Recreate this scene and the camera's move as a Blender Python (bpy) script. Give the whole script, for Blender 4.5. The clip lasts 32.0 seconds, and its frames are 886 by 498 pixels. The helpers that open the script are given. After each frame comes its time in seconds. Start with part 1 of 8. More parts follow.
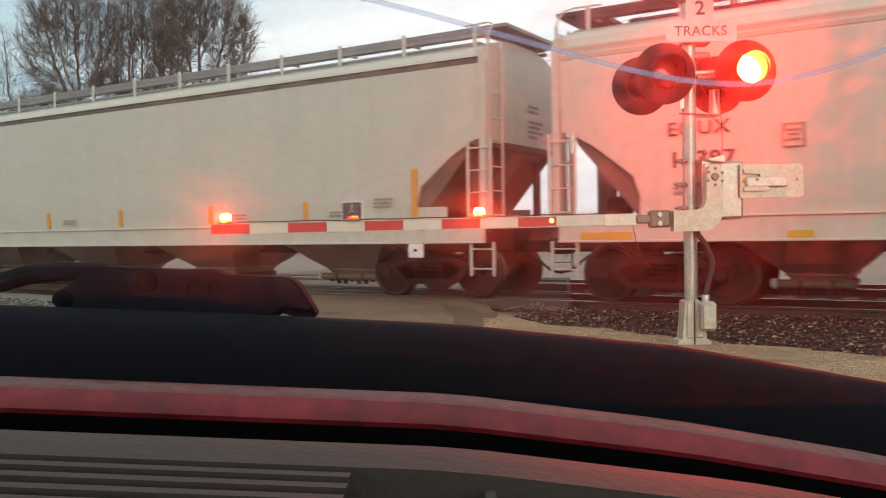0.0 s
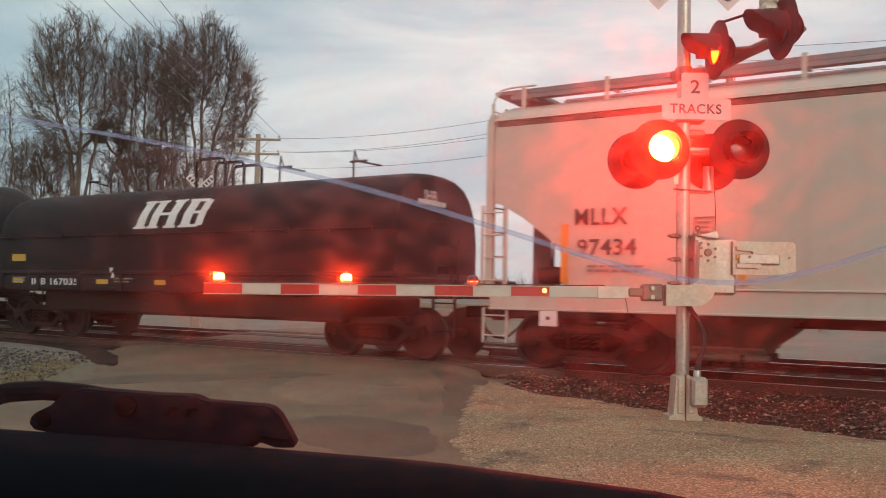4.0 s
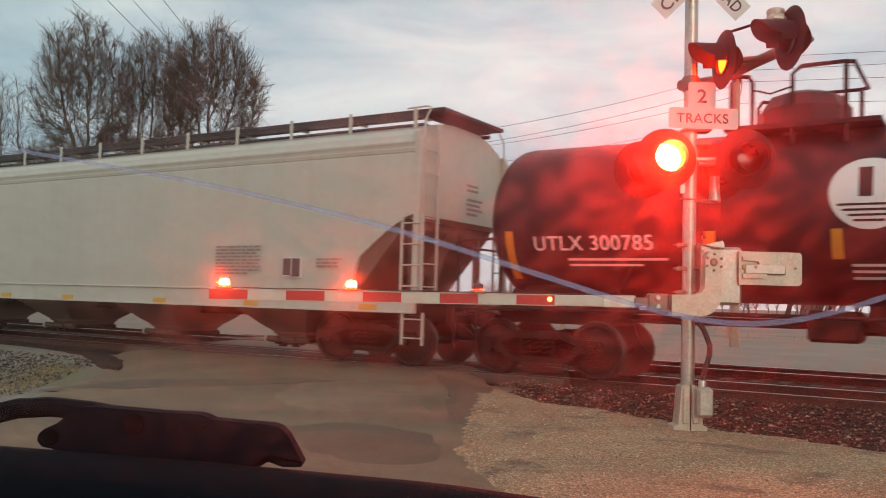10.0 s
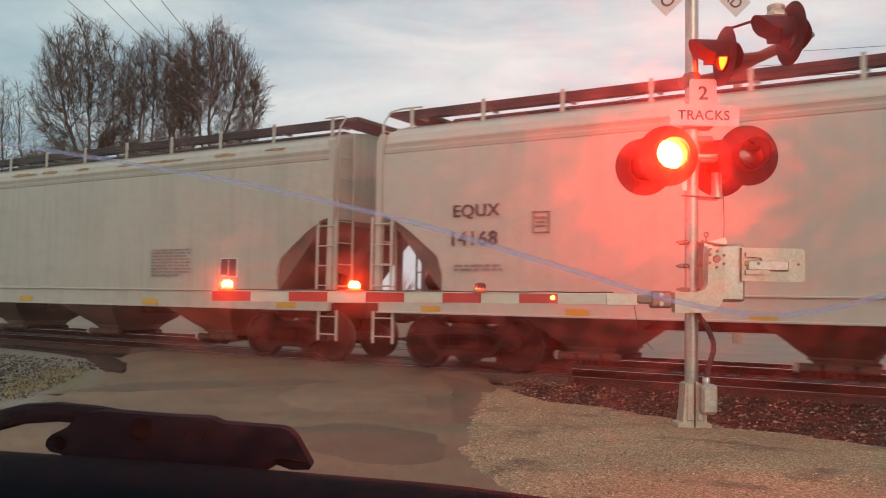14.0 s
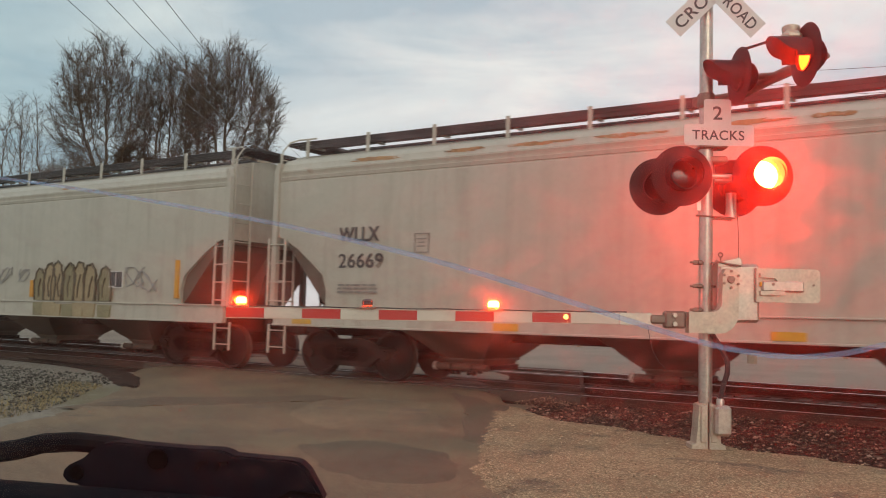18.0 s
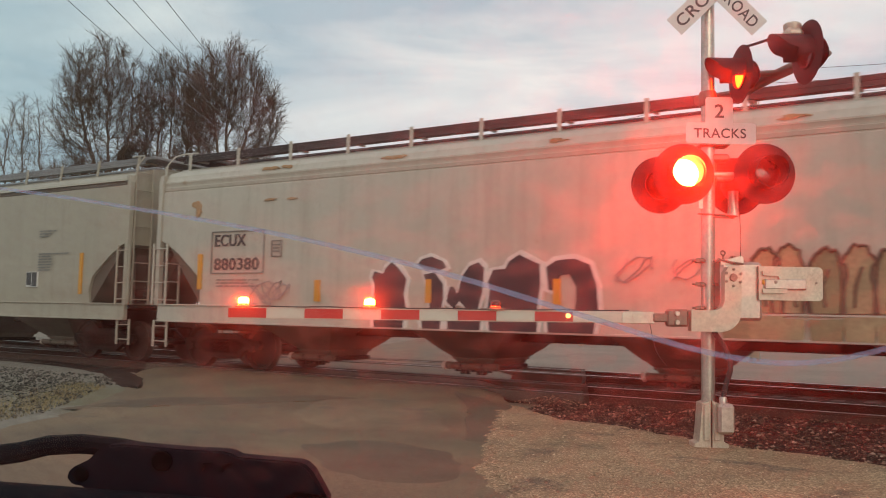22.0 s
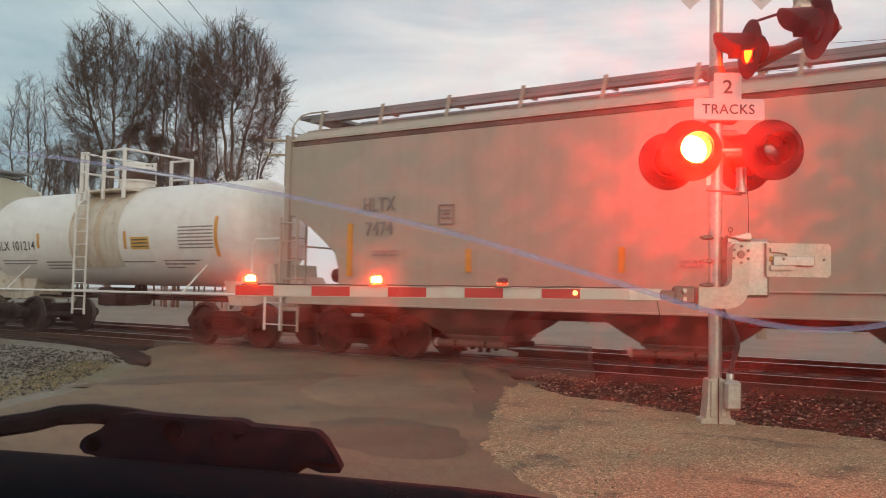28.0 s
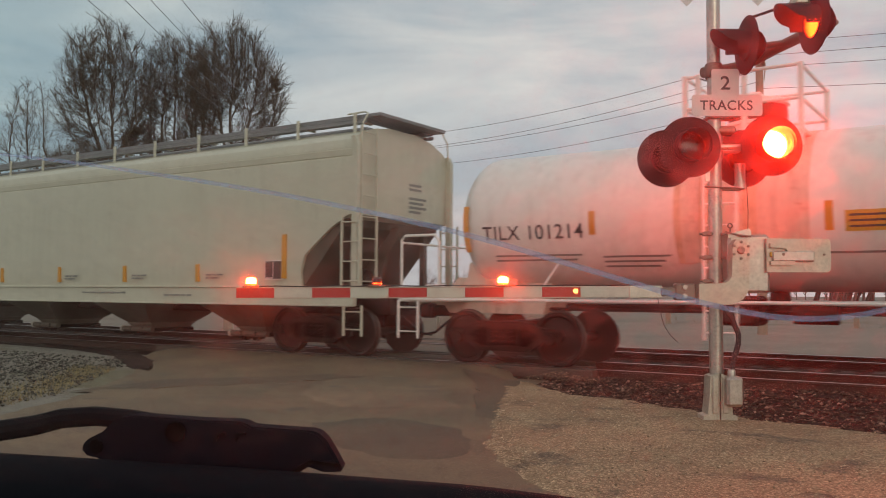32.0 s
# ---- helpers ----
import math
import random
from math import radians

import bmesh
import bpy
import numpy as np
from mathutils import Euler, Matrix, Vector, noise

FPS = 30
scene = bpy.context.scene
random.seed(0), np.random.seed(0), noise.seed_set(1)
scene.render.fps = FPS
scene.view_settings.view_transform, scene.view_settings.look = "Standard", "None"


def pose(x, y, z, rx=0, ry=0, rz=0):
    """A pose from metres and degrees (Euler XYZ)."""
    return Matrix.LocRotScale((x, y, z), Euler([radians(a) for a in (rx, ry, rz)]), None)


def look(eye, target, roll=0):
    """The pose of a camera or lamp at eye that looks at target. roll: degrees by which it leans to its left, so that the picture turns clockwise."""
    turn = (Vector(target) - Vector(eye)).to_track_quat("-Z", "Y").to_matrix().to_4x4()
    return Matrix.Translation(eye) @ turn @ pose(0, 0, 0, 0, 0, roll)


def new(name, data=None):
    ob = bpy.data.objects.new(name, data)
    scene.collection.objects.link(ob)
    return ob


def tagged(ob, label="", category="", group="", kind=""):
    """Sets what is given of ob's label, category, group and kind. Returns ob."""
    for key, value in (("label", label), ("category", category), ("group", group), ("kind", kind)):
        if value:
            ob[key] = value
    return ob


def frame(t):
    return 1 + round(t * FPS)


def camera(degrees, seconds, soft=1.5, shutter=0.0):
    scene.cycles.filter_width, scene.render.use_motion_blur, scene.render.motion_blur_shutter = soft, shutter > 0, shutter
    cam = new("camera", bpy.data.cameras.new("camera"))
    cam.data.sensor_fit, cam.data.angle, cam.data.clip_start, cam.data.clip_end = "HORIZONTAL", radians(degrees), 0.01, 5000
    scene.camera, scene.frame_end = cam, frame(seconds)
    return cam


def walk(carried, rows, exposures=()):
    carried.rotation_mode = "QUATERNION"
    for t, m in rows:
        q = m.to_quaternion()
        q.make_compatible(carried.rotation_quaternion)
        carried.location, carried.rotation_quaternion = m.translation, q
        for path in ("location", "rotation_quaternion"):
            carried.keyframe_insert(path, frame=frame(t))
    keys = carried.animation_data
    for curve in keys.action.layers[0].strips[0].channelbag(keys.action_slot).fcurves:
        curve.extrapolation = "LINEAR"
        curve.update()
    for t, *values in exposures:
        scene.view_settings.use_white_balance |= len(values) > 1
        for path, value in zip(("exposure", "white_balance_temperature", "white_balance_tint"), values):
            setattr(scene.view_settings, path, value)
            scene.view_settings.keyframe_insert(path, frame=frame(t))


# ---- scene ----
import collections

# The camera is held by hand inside a parked car; it turns and shifts a little.
cam = camera(53.9, 32.0, soft=0.9, shutter=0.4)
walk(cam, [
    (0.0, pose(-0.008, 0.006, 1.111, 89.03, 0.83, 31.99)),
    (0.5, pose(-0.002, 0.002, 1.112, 89.93, 0.86, 31.67)),
    (1.0, pose(-0.005, 0.005, 1.118, 89.64, 0.44, 32.02)),
    (1.5, pose(0.000, 0.002, 1.131, 89.63, -0.78, 32.55)),
    (2.0, pose(0.000, 0.003, 1.164, 92.17, -2.18, 33.31)),
    (2.5, pose(-0.002, 0.005, 1.196, 93.85, -3.01, 33.54)),
    (3.0, pose(-0.005, 0.010, 1.181, 93.89, -0.53, 34.51)),
    (3.5, pose(0.002, 0.006, 1.176, 93.06, -0.52, 31.99)),
    (5.5, pose(0.004, 0.004, 1.189, 93.09, -2.48, 31.95)),
    (6.0, pose(0.003, 0.004, 1.193, 92.91, -2.75, 32.00)),
    (6.5, pose(0.002, 0.006, 1.191, 92.93, -2.72, 31.88)),
    (7.0, pose(0.005, 0.003, 1.191, 93.14, -2.40, 31.76)),
    (7.5, pose(0.001, 0.005, 1.190, 93.00, -2.39, 31.72)),
    (8.0, pose(0.004, 0.002, 1.191, 92.93, -2.28, 31.79)),
    (8.5, pose(0.003, 0.003, 1.192, 93.35, -1.97, 31.79)),
    (9.0, pose(0.002, 0.003, 1.190, 93.37, -1.84, 31.83)),
    (9.5, pose(0.002, 0.003, 1.189, 93.36, -1.78, 31.83)),
    (10.0, pose(-0.001, 0.004, 1.189, 93.40, -1.60, 31.88)),
    (10.5, pose(-0.002, 0.006, 1.181, 93.43, -0.75, 32.28)),
    (11.0, pose(-0.001, 0.004, 1.174, 93.06, 0.08, 32.28)),
    (11.5, pose(-0.000, 0.003, 1.175, 93.14, 0.14, 32.12)),
    (12.0, pose(0.002, -0.000, 1.174, 93.29, 0.35, 32.16)),
    (12.5, pose(-0.002, 0.001, 1.180, 93.39, -0.17, 32.16)),
    (13.0, pose(-0.002, 0.002, 1.183, 93.43, -0.36, 32.16)),
    (13.5, pose(-0.005, 0.003, 1.188, 93.43, -0.82, 31.96)),
    (15.5, pose(-0.001, -0.001, 1.193, 93.24, -1.23, 32.22)),
    (16.0, pose(0.003, -0.006, 1.198, 93.90, -0.92, 32.57)),
    (16.5, pose(-0.004, -0.002, 1.195, 94.59, -0.44, 32.88)),
    (17.0, pose(-0.002, -0.004, 1.197, 94.63, -0.56, 32.92)),
    (17.5, pose(-0.001, -0.004, 1.203, 94.50, -1.17, 32.89)),
    (18.0, pose(0.001, -0.007, 1.207, 94.43, -1.51, 32.89)),
    (18.5, pose(-0.003, -0.007, 1.211, 94.54, -1.82, 32.82)),
    (19.0, pose(-0.002, -0.007, 1.215, 94.34, -2.15, 32.84)),
    (19.5, pose(0.006, -0.011, 1.211, 94.60, -1.60, 32.84)),
    (20.0, pose(-0.001, -0.006, 1.208, 94.49, -1.54, 32.87)),
    (20.5, pose(0.002, -0.010, 1.211, 94.53, -1.51, 32.96)),
    (21.0, pose(0.002, -0.010, 1.209, 94.50, -1.37, 32.97)),
    (21.5, pose(-0.002, -0.008, 1.210, 94.46, -1.37, 32.99)),
    (22.0, pose(-0.001, -0.007, 1.208, 94.38, -1.26, 33.03)),
    (22.5, pose(-0.006, -0.003, 1.202, 94.03, -1.23, 33.12)),
    (23.0, pose(-0.007, -0.003, 1.205, 93.96, -1.45, 33.05)),
    (23.5, pose(-0.001, -0.005, 1.201, 93.95, -1.00, 33.32)),
    (24.0, pose(-0.008, -0.001, 1.202, 93.65, -1.22, 33.48)),
    (24.5, pose(-0.013, 0.001, 1.205, 93.66, -1.32, 33.54)),
    (25.0, pose(-0.010, -0.001, 1.203, 93.56, -1.28, 33.56)),
    (25.5, pose(-0.010, -0.001, 1.203, 93.53, -1.19, 33.60)),
    (27.5, pose(-0.011, -0.001, 1.200, 93.02, -0.99, 33.54)),
    (28.0, pose(-0.012, -0.001, 1.199, 92.95, -1.15, 33.44)),
    (28.5, pose(-0.008, -0.002, 1.203, 92.90, -1.26, 33.43)),
    (29.0, pose(-0.009, -0.002, 1.203, 93.00, -1.10, 33.44)),
    (29.5, pose(-0.010, -0.002, 1.203, 92.95, -0.93, 33.42)),
    (30.0, pose(-0.008, -0.004, 1.200, 92.75, -0.81, 33.38)),
    (30.5, pose(-0.008, -0.003, 1.198, 92.73, -0.68, 33.33)),
    (31.0, pose(-0.003, -0.007, 1.199, 92.90, -0.61, 33.34)),
    (31.5, pose(-0.000, -0.008, 1.200, 92.93, -0.51, 33.42)),
    (32.0, pose(-0.006, -0.005, 1.198, 92.95, -0.37, 33.50)),
], [(0.0, 0.45, 6700, 6), (1.0, 0.35, 6700, 6), (1.9, 0.0, 6700, 6), (30.2, 0.0, 6700, 6), (32.0, -0.35, 6700, 6)])

# How far the train has rolled along +X, in metres, by the second.
ROLL = [
    (0, -0.00), (0.6, 2.83), (1, 4.50), (2, 8.99), (3, 13.64), (3.5, 15.94), (5.5, 24.72),
    (6.5, 29.08), (7.5, 33.65), (8.5, 38.35), (9.5, 42.80), (10.5, 47.16), (11.5, 51.54),
    (12.5, 55.92), (13.5, 60.27), (15.5, 68.86), (16.5, 73.09), (17.5, 77.26), (18.5, 81.42),
    (19.5, 85.58), (20.5, 89.69), (21.5, 93.69), (22.5, 97.63), (23.5, 101.56), (24.5, 105.44),
    (25.5, 109.27), (27.5, 116.83), (28.5, 120.63), (29.5, 124.47), (30.5, 128.23), (31.5, 131.96),
    (32, 133.83),
]


def rolled(t):
    for (a, p), (b, q) in zip(ROLL, ROLL[1:]):
        if t <= b:
            return p + (q - p) * (t - a) / (b - a)
    return ROLL[-1][1]


# ---- sky, sun ----
world = bpy.data.worlds.new("dusk_sky")
scene.world = world
world.use_nodes = True
wn, wl = world.node_tree.nodes, world.node_tree.links
wn.clear()
w_out = wn.new("ShaderNodeOutputWorld")
w_bg = wn.new("ShaderNodeBackground")
w_sky = wn.new("ShaderNodeTexSky")
w_sky.sky_type, w_sky.sun_disc = "NISHITA", False
w_sky.sun_elevation, w_sky.sun_rotation = radians(21), radians(135)
w_sky.air_density, w_sky.dust_density = 1.0, 2.0
w_co = wn.new("ShaderNodeTexCoord")
w_sep = wn.new("ShaderNodeSeparateXYZ")
w_map = wn.new("ShaderNodeMapping")
w_map.inputs["Scale"].default_value = (1.1, 1.1, 5.0)
w_map.inputs["Rotation"].default_value = (0.12, 0.05, 0.4)
w_noise = wn.new("ShaderNodeTexNoise")
w_noise.inputs["Scale"].default_value, w_noise.inputs["Detail"].default_value = 2.2, 7.0
w_noise.inputs["Roughness"].default_value, w_noise.inputs["Distortion"].default_value = 0.55, 0.4
w_cloud = wn.new("ShaderNodeValToRGB")
w_cloud.color_ramp.elements[0].position, w_cloud.color_ramp.elements[1].position = 0.36, 0.66
w_cloud.color_ramp.elements[0].color = (0.475, 0.56, 0.645, 1)
w_cloud.color_ramp.elements[1].color = (0.93, 0.91, 0.91, 1)
w_low = wn.new("ShaderNodeValToRGB")
w_low.color_ramp.elements[0].position, w_low.color_ramp.elements[1].position = 0.0, 0.22
w_low.color_ramp.elements[0].color, w_low.color_ramp.elements[1].color = (1, 1, 1, 1), (0, 0, 0, 1)
w_warm = wn.new("ShaderNodeMix")
w_warm.data_type = "RGBA"
w_warm.inputs["B"].default_value = (0.76, 0.68, 0.70, 1)
w_half = wn.new("ShaderNodeMath")
w_half.operation, w_half.inputs[1].default_value = "MULTIPLY", 0.55
w_mix = wn.new("ShaderNodeMix")
w_mix.data_type = "RGBA"
w_mix.inputs["Factor"].default_value = 0.94
w_tone = wn.new("ShaderNodeMix")
w_tone.data_type, w_tone.blend_type = "RGBA", "MULTIPLY"
w_tone.inputs["Factor"].default_value = 1.0
w_tone.inputs["B"].default_value = (0.1, 0.1, 0.1, 1)
wl.new(w_co.outputs["Generated"], w_map.inputs["Vector"])
wl.new(w_map.outputs["Vector"], w_noise.inputs["Vector"])
wl.new(w_noise.outputs["Fac"], w_cloud.inputs["Fac"])
wl.new(w_co.outputs["Generated"], w_sep.inputs["Vector"])
wl.new(w_sep.outputs["Z"], w_low.inputs["Fac"])
wl.new(w_low.outputs["Color"], w_half.inputs[0])
wl.new(w_half.outputs["Value"], w_warm.inputs["Factor"])
wl.new(w_cloud.outputs["Color"], w_warm.inputs["A"])
wl.new(w_sky.outputs["Color"], w_tone.inputs["A"])
wl.new(w_tone.outputs["Result"], w_mix.inputs["A"])
w_side = wn.new("ShaderNodeMapRange")
w_side.inputs["From Min"].default_value, w_side.inputs["From Max"].default_value = -0.92, -0.64
w_side.inputs["To Min"].default_value, w_side.inputs["To Max"].default_value = 0.95, 0.0
wl.new(w_sep.outputs["X"], w_side.inputs["Value"])
w_teal = wn.new("ShaderNodeMix")
w_teal.data_type, w_teal.blend_type = "RGBA", "MULTIPLY"
w_teal.inputs["B"].default_value = (0.50, 0.70, 0.76, 1)
wl.new(w_side.outputs["Result"], w_teal.inputs["Factor"])
wl.new(w_warm.outputs["Result"], w_teal.inputs["A"])
wl.new(w_teal.outputs["Result"], w_mix.inputs["B"])
wl.new(w_mix.outputs["Result"], w_bg.inputs["Color"])
w_bg.inputs["Strength"].default_value = 1.0
wl.new(w_bg.outputs["Background"], w_out.inputs["Surface"])

# the last daylight comes low and wide from behind the camera
sun = new("sun", bpy.data.lights.new("sun", "SUN"))
sun.data.energy, sun.data.angle, sun.data.color = 0.66, radians(35), (1.0, 0.87, 0.70)
sun.matrix_world = look((30, -24, 20), (-6, 12, 1))
scene.view_settings.exposure = 0.0


# ---- materials ----
def nodes_of(name):
    m = bpy.data.materials.new(name)
    m.use_nodes = True
    return m, m.node_tree.nodes, m.node_tree.links, m.node_tree.nodes["Principled BSDF"]


def surface(name, base, rough=0.6, metal=0.0, grain=20.0, tone=0.25, blotch=1.5, stain=None, stain_at=0.62,
            streak=0.0, bump=0.15, stretch=(1, 1, 1), coat=0.0, island=0.0, spec=0.5, pebble=0.0, speck=0.0):
    """A worn surface: colour varied at two scales, stains, running streaks and a fine relief."""
    m, n, l, bsdf = nodes_of(name)
    co = n.new("ShaderNodeTexCoord")
    mp = n.new("ShaderNodeMapping")
    mp.inputs["Scale"].default_value = stretch
    l.new(co.outputs["Object"], mp.inputs["Vector"])
    small, large = n.new("ShaderNodeTexNoise"), n.new("ShaderNodeTexNoise")
    small.inputs["Scale"].default_value, small.inputs["Detail"].default_value = grain, 6
    large.inputs["Scale"].default_value, large.inputs["Detail"].default_value = blotch, 5
    l.new(mp.outputs["Vector"], small.inputs["Vector"])
    l.new(mp.outputs["Vector"], large.inputs["Vector"])
    both = n.new("ShaderNodeMath")
    both.operation = "ADD"
    l.new(small.outputs["Fac"], both.inputs[0])
    l.new(large.outputs["Fac"], both.inputs[1])
    ramp = n.new("ShaderNodeMapRange")
    ramp.inputs["From Min"].default_value, ramp.inputs["From Max"].default_value = 0.6, 1.4
    ramp.inputs["To Min"].default_value, ramp.inputs["To Max"].default_value = 1 - tone, 1 + tone
    l.new(both.outputs["Value"], ramp.inputs["Value"])
    tint = n.new("ShaderNodeMix")
    tint.data_type, tint.blend_type = "RGBA", "MULTIPLY"
    tint.inputs["Factor"].default_value = 1
    tint.inputs["A"].default_value = (*base, 1)
    l.new(ramp.outputs["Result"], tint.inputs["B"])
    colour = tint.outputs["Result"]
    if streak:
        sm = n.new("ShaderNodeMapping")
        sm.inputs["Scale"].default_value = (5, 5, 0.35)
        l.new(co.outputs["Object"], sm.inputs["Vector"])
        sn = n.new("ShaderNodeTexNoise")
        sn.inputs["Scale"].default_value, sn.inputs["Detail"].default_value = 1.3, 6
        l.new(sm.outputs["Vector"], sn.inputs["Vector"])
        sr = n.new("ShaderNodeMapRange")
        sr.inputs["From Min"].default_value, sr.inputs["From Max"].default_value = 0.45, 0.75
        sr.inputs["To Min"].default_value, sr.inputs["To Max"].default_value = 0, streak
        l.new(sn.outputs["Fac"], sr.inputs["Value"])
        mixs = n.new("ShaderNodeMix")
        mixs.data_type = "RGBA"
        l.new(sr.outputs["Result"], mixs.inputs["Factor"])
        l.new(colour, mixs.inputs["A"])
        mixs.inputs["B"].default_value = (base[0] * 0.45, base[1] * 0.40, base[2] * 0.34, 1)
        colour = mixs.outputs["Result"]
    if stain:
        tn = n.new("ShaderNodeTexNoise")
        tn.inputs["Scale"].default_value, tn.inputs["Detail"].default_value = blotch * 1.7, 8
        tn.inputs["Roughness"].default_value = 0.65
        l.new(co.outputs["Object"], tn.inputs["Vector"])
        tr = n.new("ShaderNodeMapRange")
        tr.inputs["From Min"].default_value, tr.inputs["From Max"].default_value = stain_at, stain_at + 0.1
        l.new(tn.outputs["Fac"], tr.inputs["Value"])
        mixt = n.new("ShaderNodeMix")
        mixt.data_type = "RGBA"
        l.new(tr.outputs["Result"], mixt.inputs["Factor"])
        l.new(colour, mixt.inputs["A"])
        mixt.inputs["B"].default_value = (*stain, 1)
        colour = mixt.outputs["Result"]
    if pebble:
        vor = n.new("ShaderNodeTexVoronoi")
        vor.inputs["Scale"].default_value = pebble
        l.new(co.outputs["Object"], vor.inputs["Vector"])
        pv = n.new("ShaderNodeSeparateColor")
        l.new(vor.outputs["Color"], pv.inputs["Color"])
        pr = n.new("ShaderNodeValToRGB")
        pr.color_ramp.elements[0].position, pr.color_ramp.elements[1].position = 0.0, 1.0
        pr.color_ramp.elements[0].color, pr.color_ramp.elements[1].color = (0.55, 0.50, 0.45, 1), (1.7, 1.66, 1.6, 1)
        mid = pr.color_ramp.elements.new(0.72)
        mid.color = (0.98, 0.96, 0.92, 1)
        l.new(pv.outputs["Red"], pr.inputs["Fac"])
        mixp = n.new("ShaderNodeMix")
        mixp.data_type, mixp.blend_type = "RGBA", "MULTIPLY"
        mixp.inputs["Factor"].default_value = 1
        l.new(colour, mixp.inputs["A"])
        l.new(pr.outputs["Color"], mixp.inputs["B"])
        colour = mixp.outputs["Result"]
    if island:
        geo = n.new("ShaderNodeNewGeometry")
        ir = n.new("ShaderNodeMapRange")
        ir.inputs["To Min"].default_value, ir.inputs["To Max"].default_value = 1 - island, 1 + island
        l.new(geo.outputs["Random Per Island"], ir.inputs["Value"])
        mixi = n.new("ShaderNodeMix")
        mixi.data_type, mixi.blend_type = "RGBA", "MULTIPLY"
        mixi.inputs["Factor"].default_value = 1
        l.new(colour, mixi.inputs["A"])
        l.new(ir.outputs["Result"], mixi.inputs["B"])
        colour = mixi.outputs["Result"]
    if speck:
        geo = n.new("ShaderNodeNewGeometry")
        kr = n.new("ShaderNodeValToRGB")
        e0, e1 = kr.color_ramp.elements[0], kr.color_ramp.elements[1]
        e0.position, e0.color = 0.0, (1 - 0.75 * speck, 1 - 0.78 * speck, 1 - 0.80 * speck, 1)
        e1.position, e1.color = 1.0, (1 + 1.9 * speck, 1 + 2.1 * speck, 1 + 2.2 * speck, 1)
        for pos, kk in ((0.45, 1 - 0.45 * speck), (0.78, 1.0), (0.93, 1 + 0.9 * speck)):
            kr.color_ramp.elements.new(pos).color = (kk, kk, kk, 1)
        l.new(geo.outputs["Random Per Island"], kr.inputs["Fac"])
        mixk = n.new("ShaderNodeMix")
        mixk.data_type, mixk.blend_type = "RGBA", "MULTIPLY"
        mixk.inputs["Factor"].default_value = 1
        l.new(colour, mixk.inputs["A"])
        l.new(kr.outputs["Color"], mixk.inputs["B"])
        colour = mixk.outputs["Result"]
    l.new(colour, bsdf.inputs["Base Color"])
    rr = n.new("ShaderNodeMapRange")
    rr.inputs["To Min"].default_value, rr.inputs["To Max"].default_value = max(0.03, rough - 0.12), min(1, rough + 0.12)
    l.new(large.outputs["Fac"], rr.inputs["Value"])
    l.new(rr.outputs["Result"], bsdf.inputs["Roughness"])
    bsdf.inputs["Metallic"].default_value = metal
    bsdf.inputs["Coat Weight"].default_value = coat
    bsdf.inputs["Specular IOR Level"].default_value = spec
    if bump:
        bp = n.new("ShaderNodeBump")
        bp.inputs["Strength"].default_value, bp.inputs["Distance"].default_value = bump, 0.01
        l.new(small.outputs["Fac"], bp.inputs["Height"])
        l.new(bp.outputs["Normal"], bsdf.inputs["Normal"])
    return m


def glow(name, colour, strength):
    m, n, l, bsdf = nodes_of(name)
    bsdf.inputs["Base Color"].default_value = (0.3, 0.02, 0.01, 1)
    bsdf.inputs["Emission Color"].default_value = (*colour, 1)
    bsdf.inputs["Emission Strength"].default_value = strength
    return m


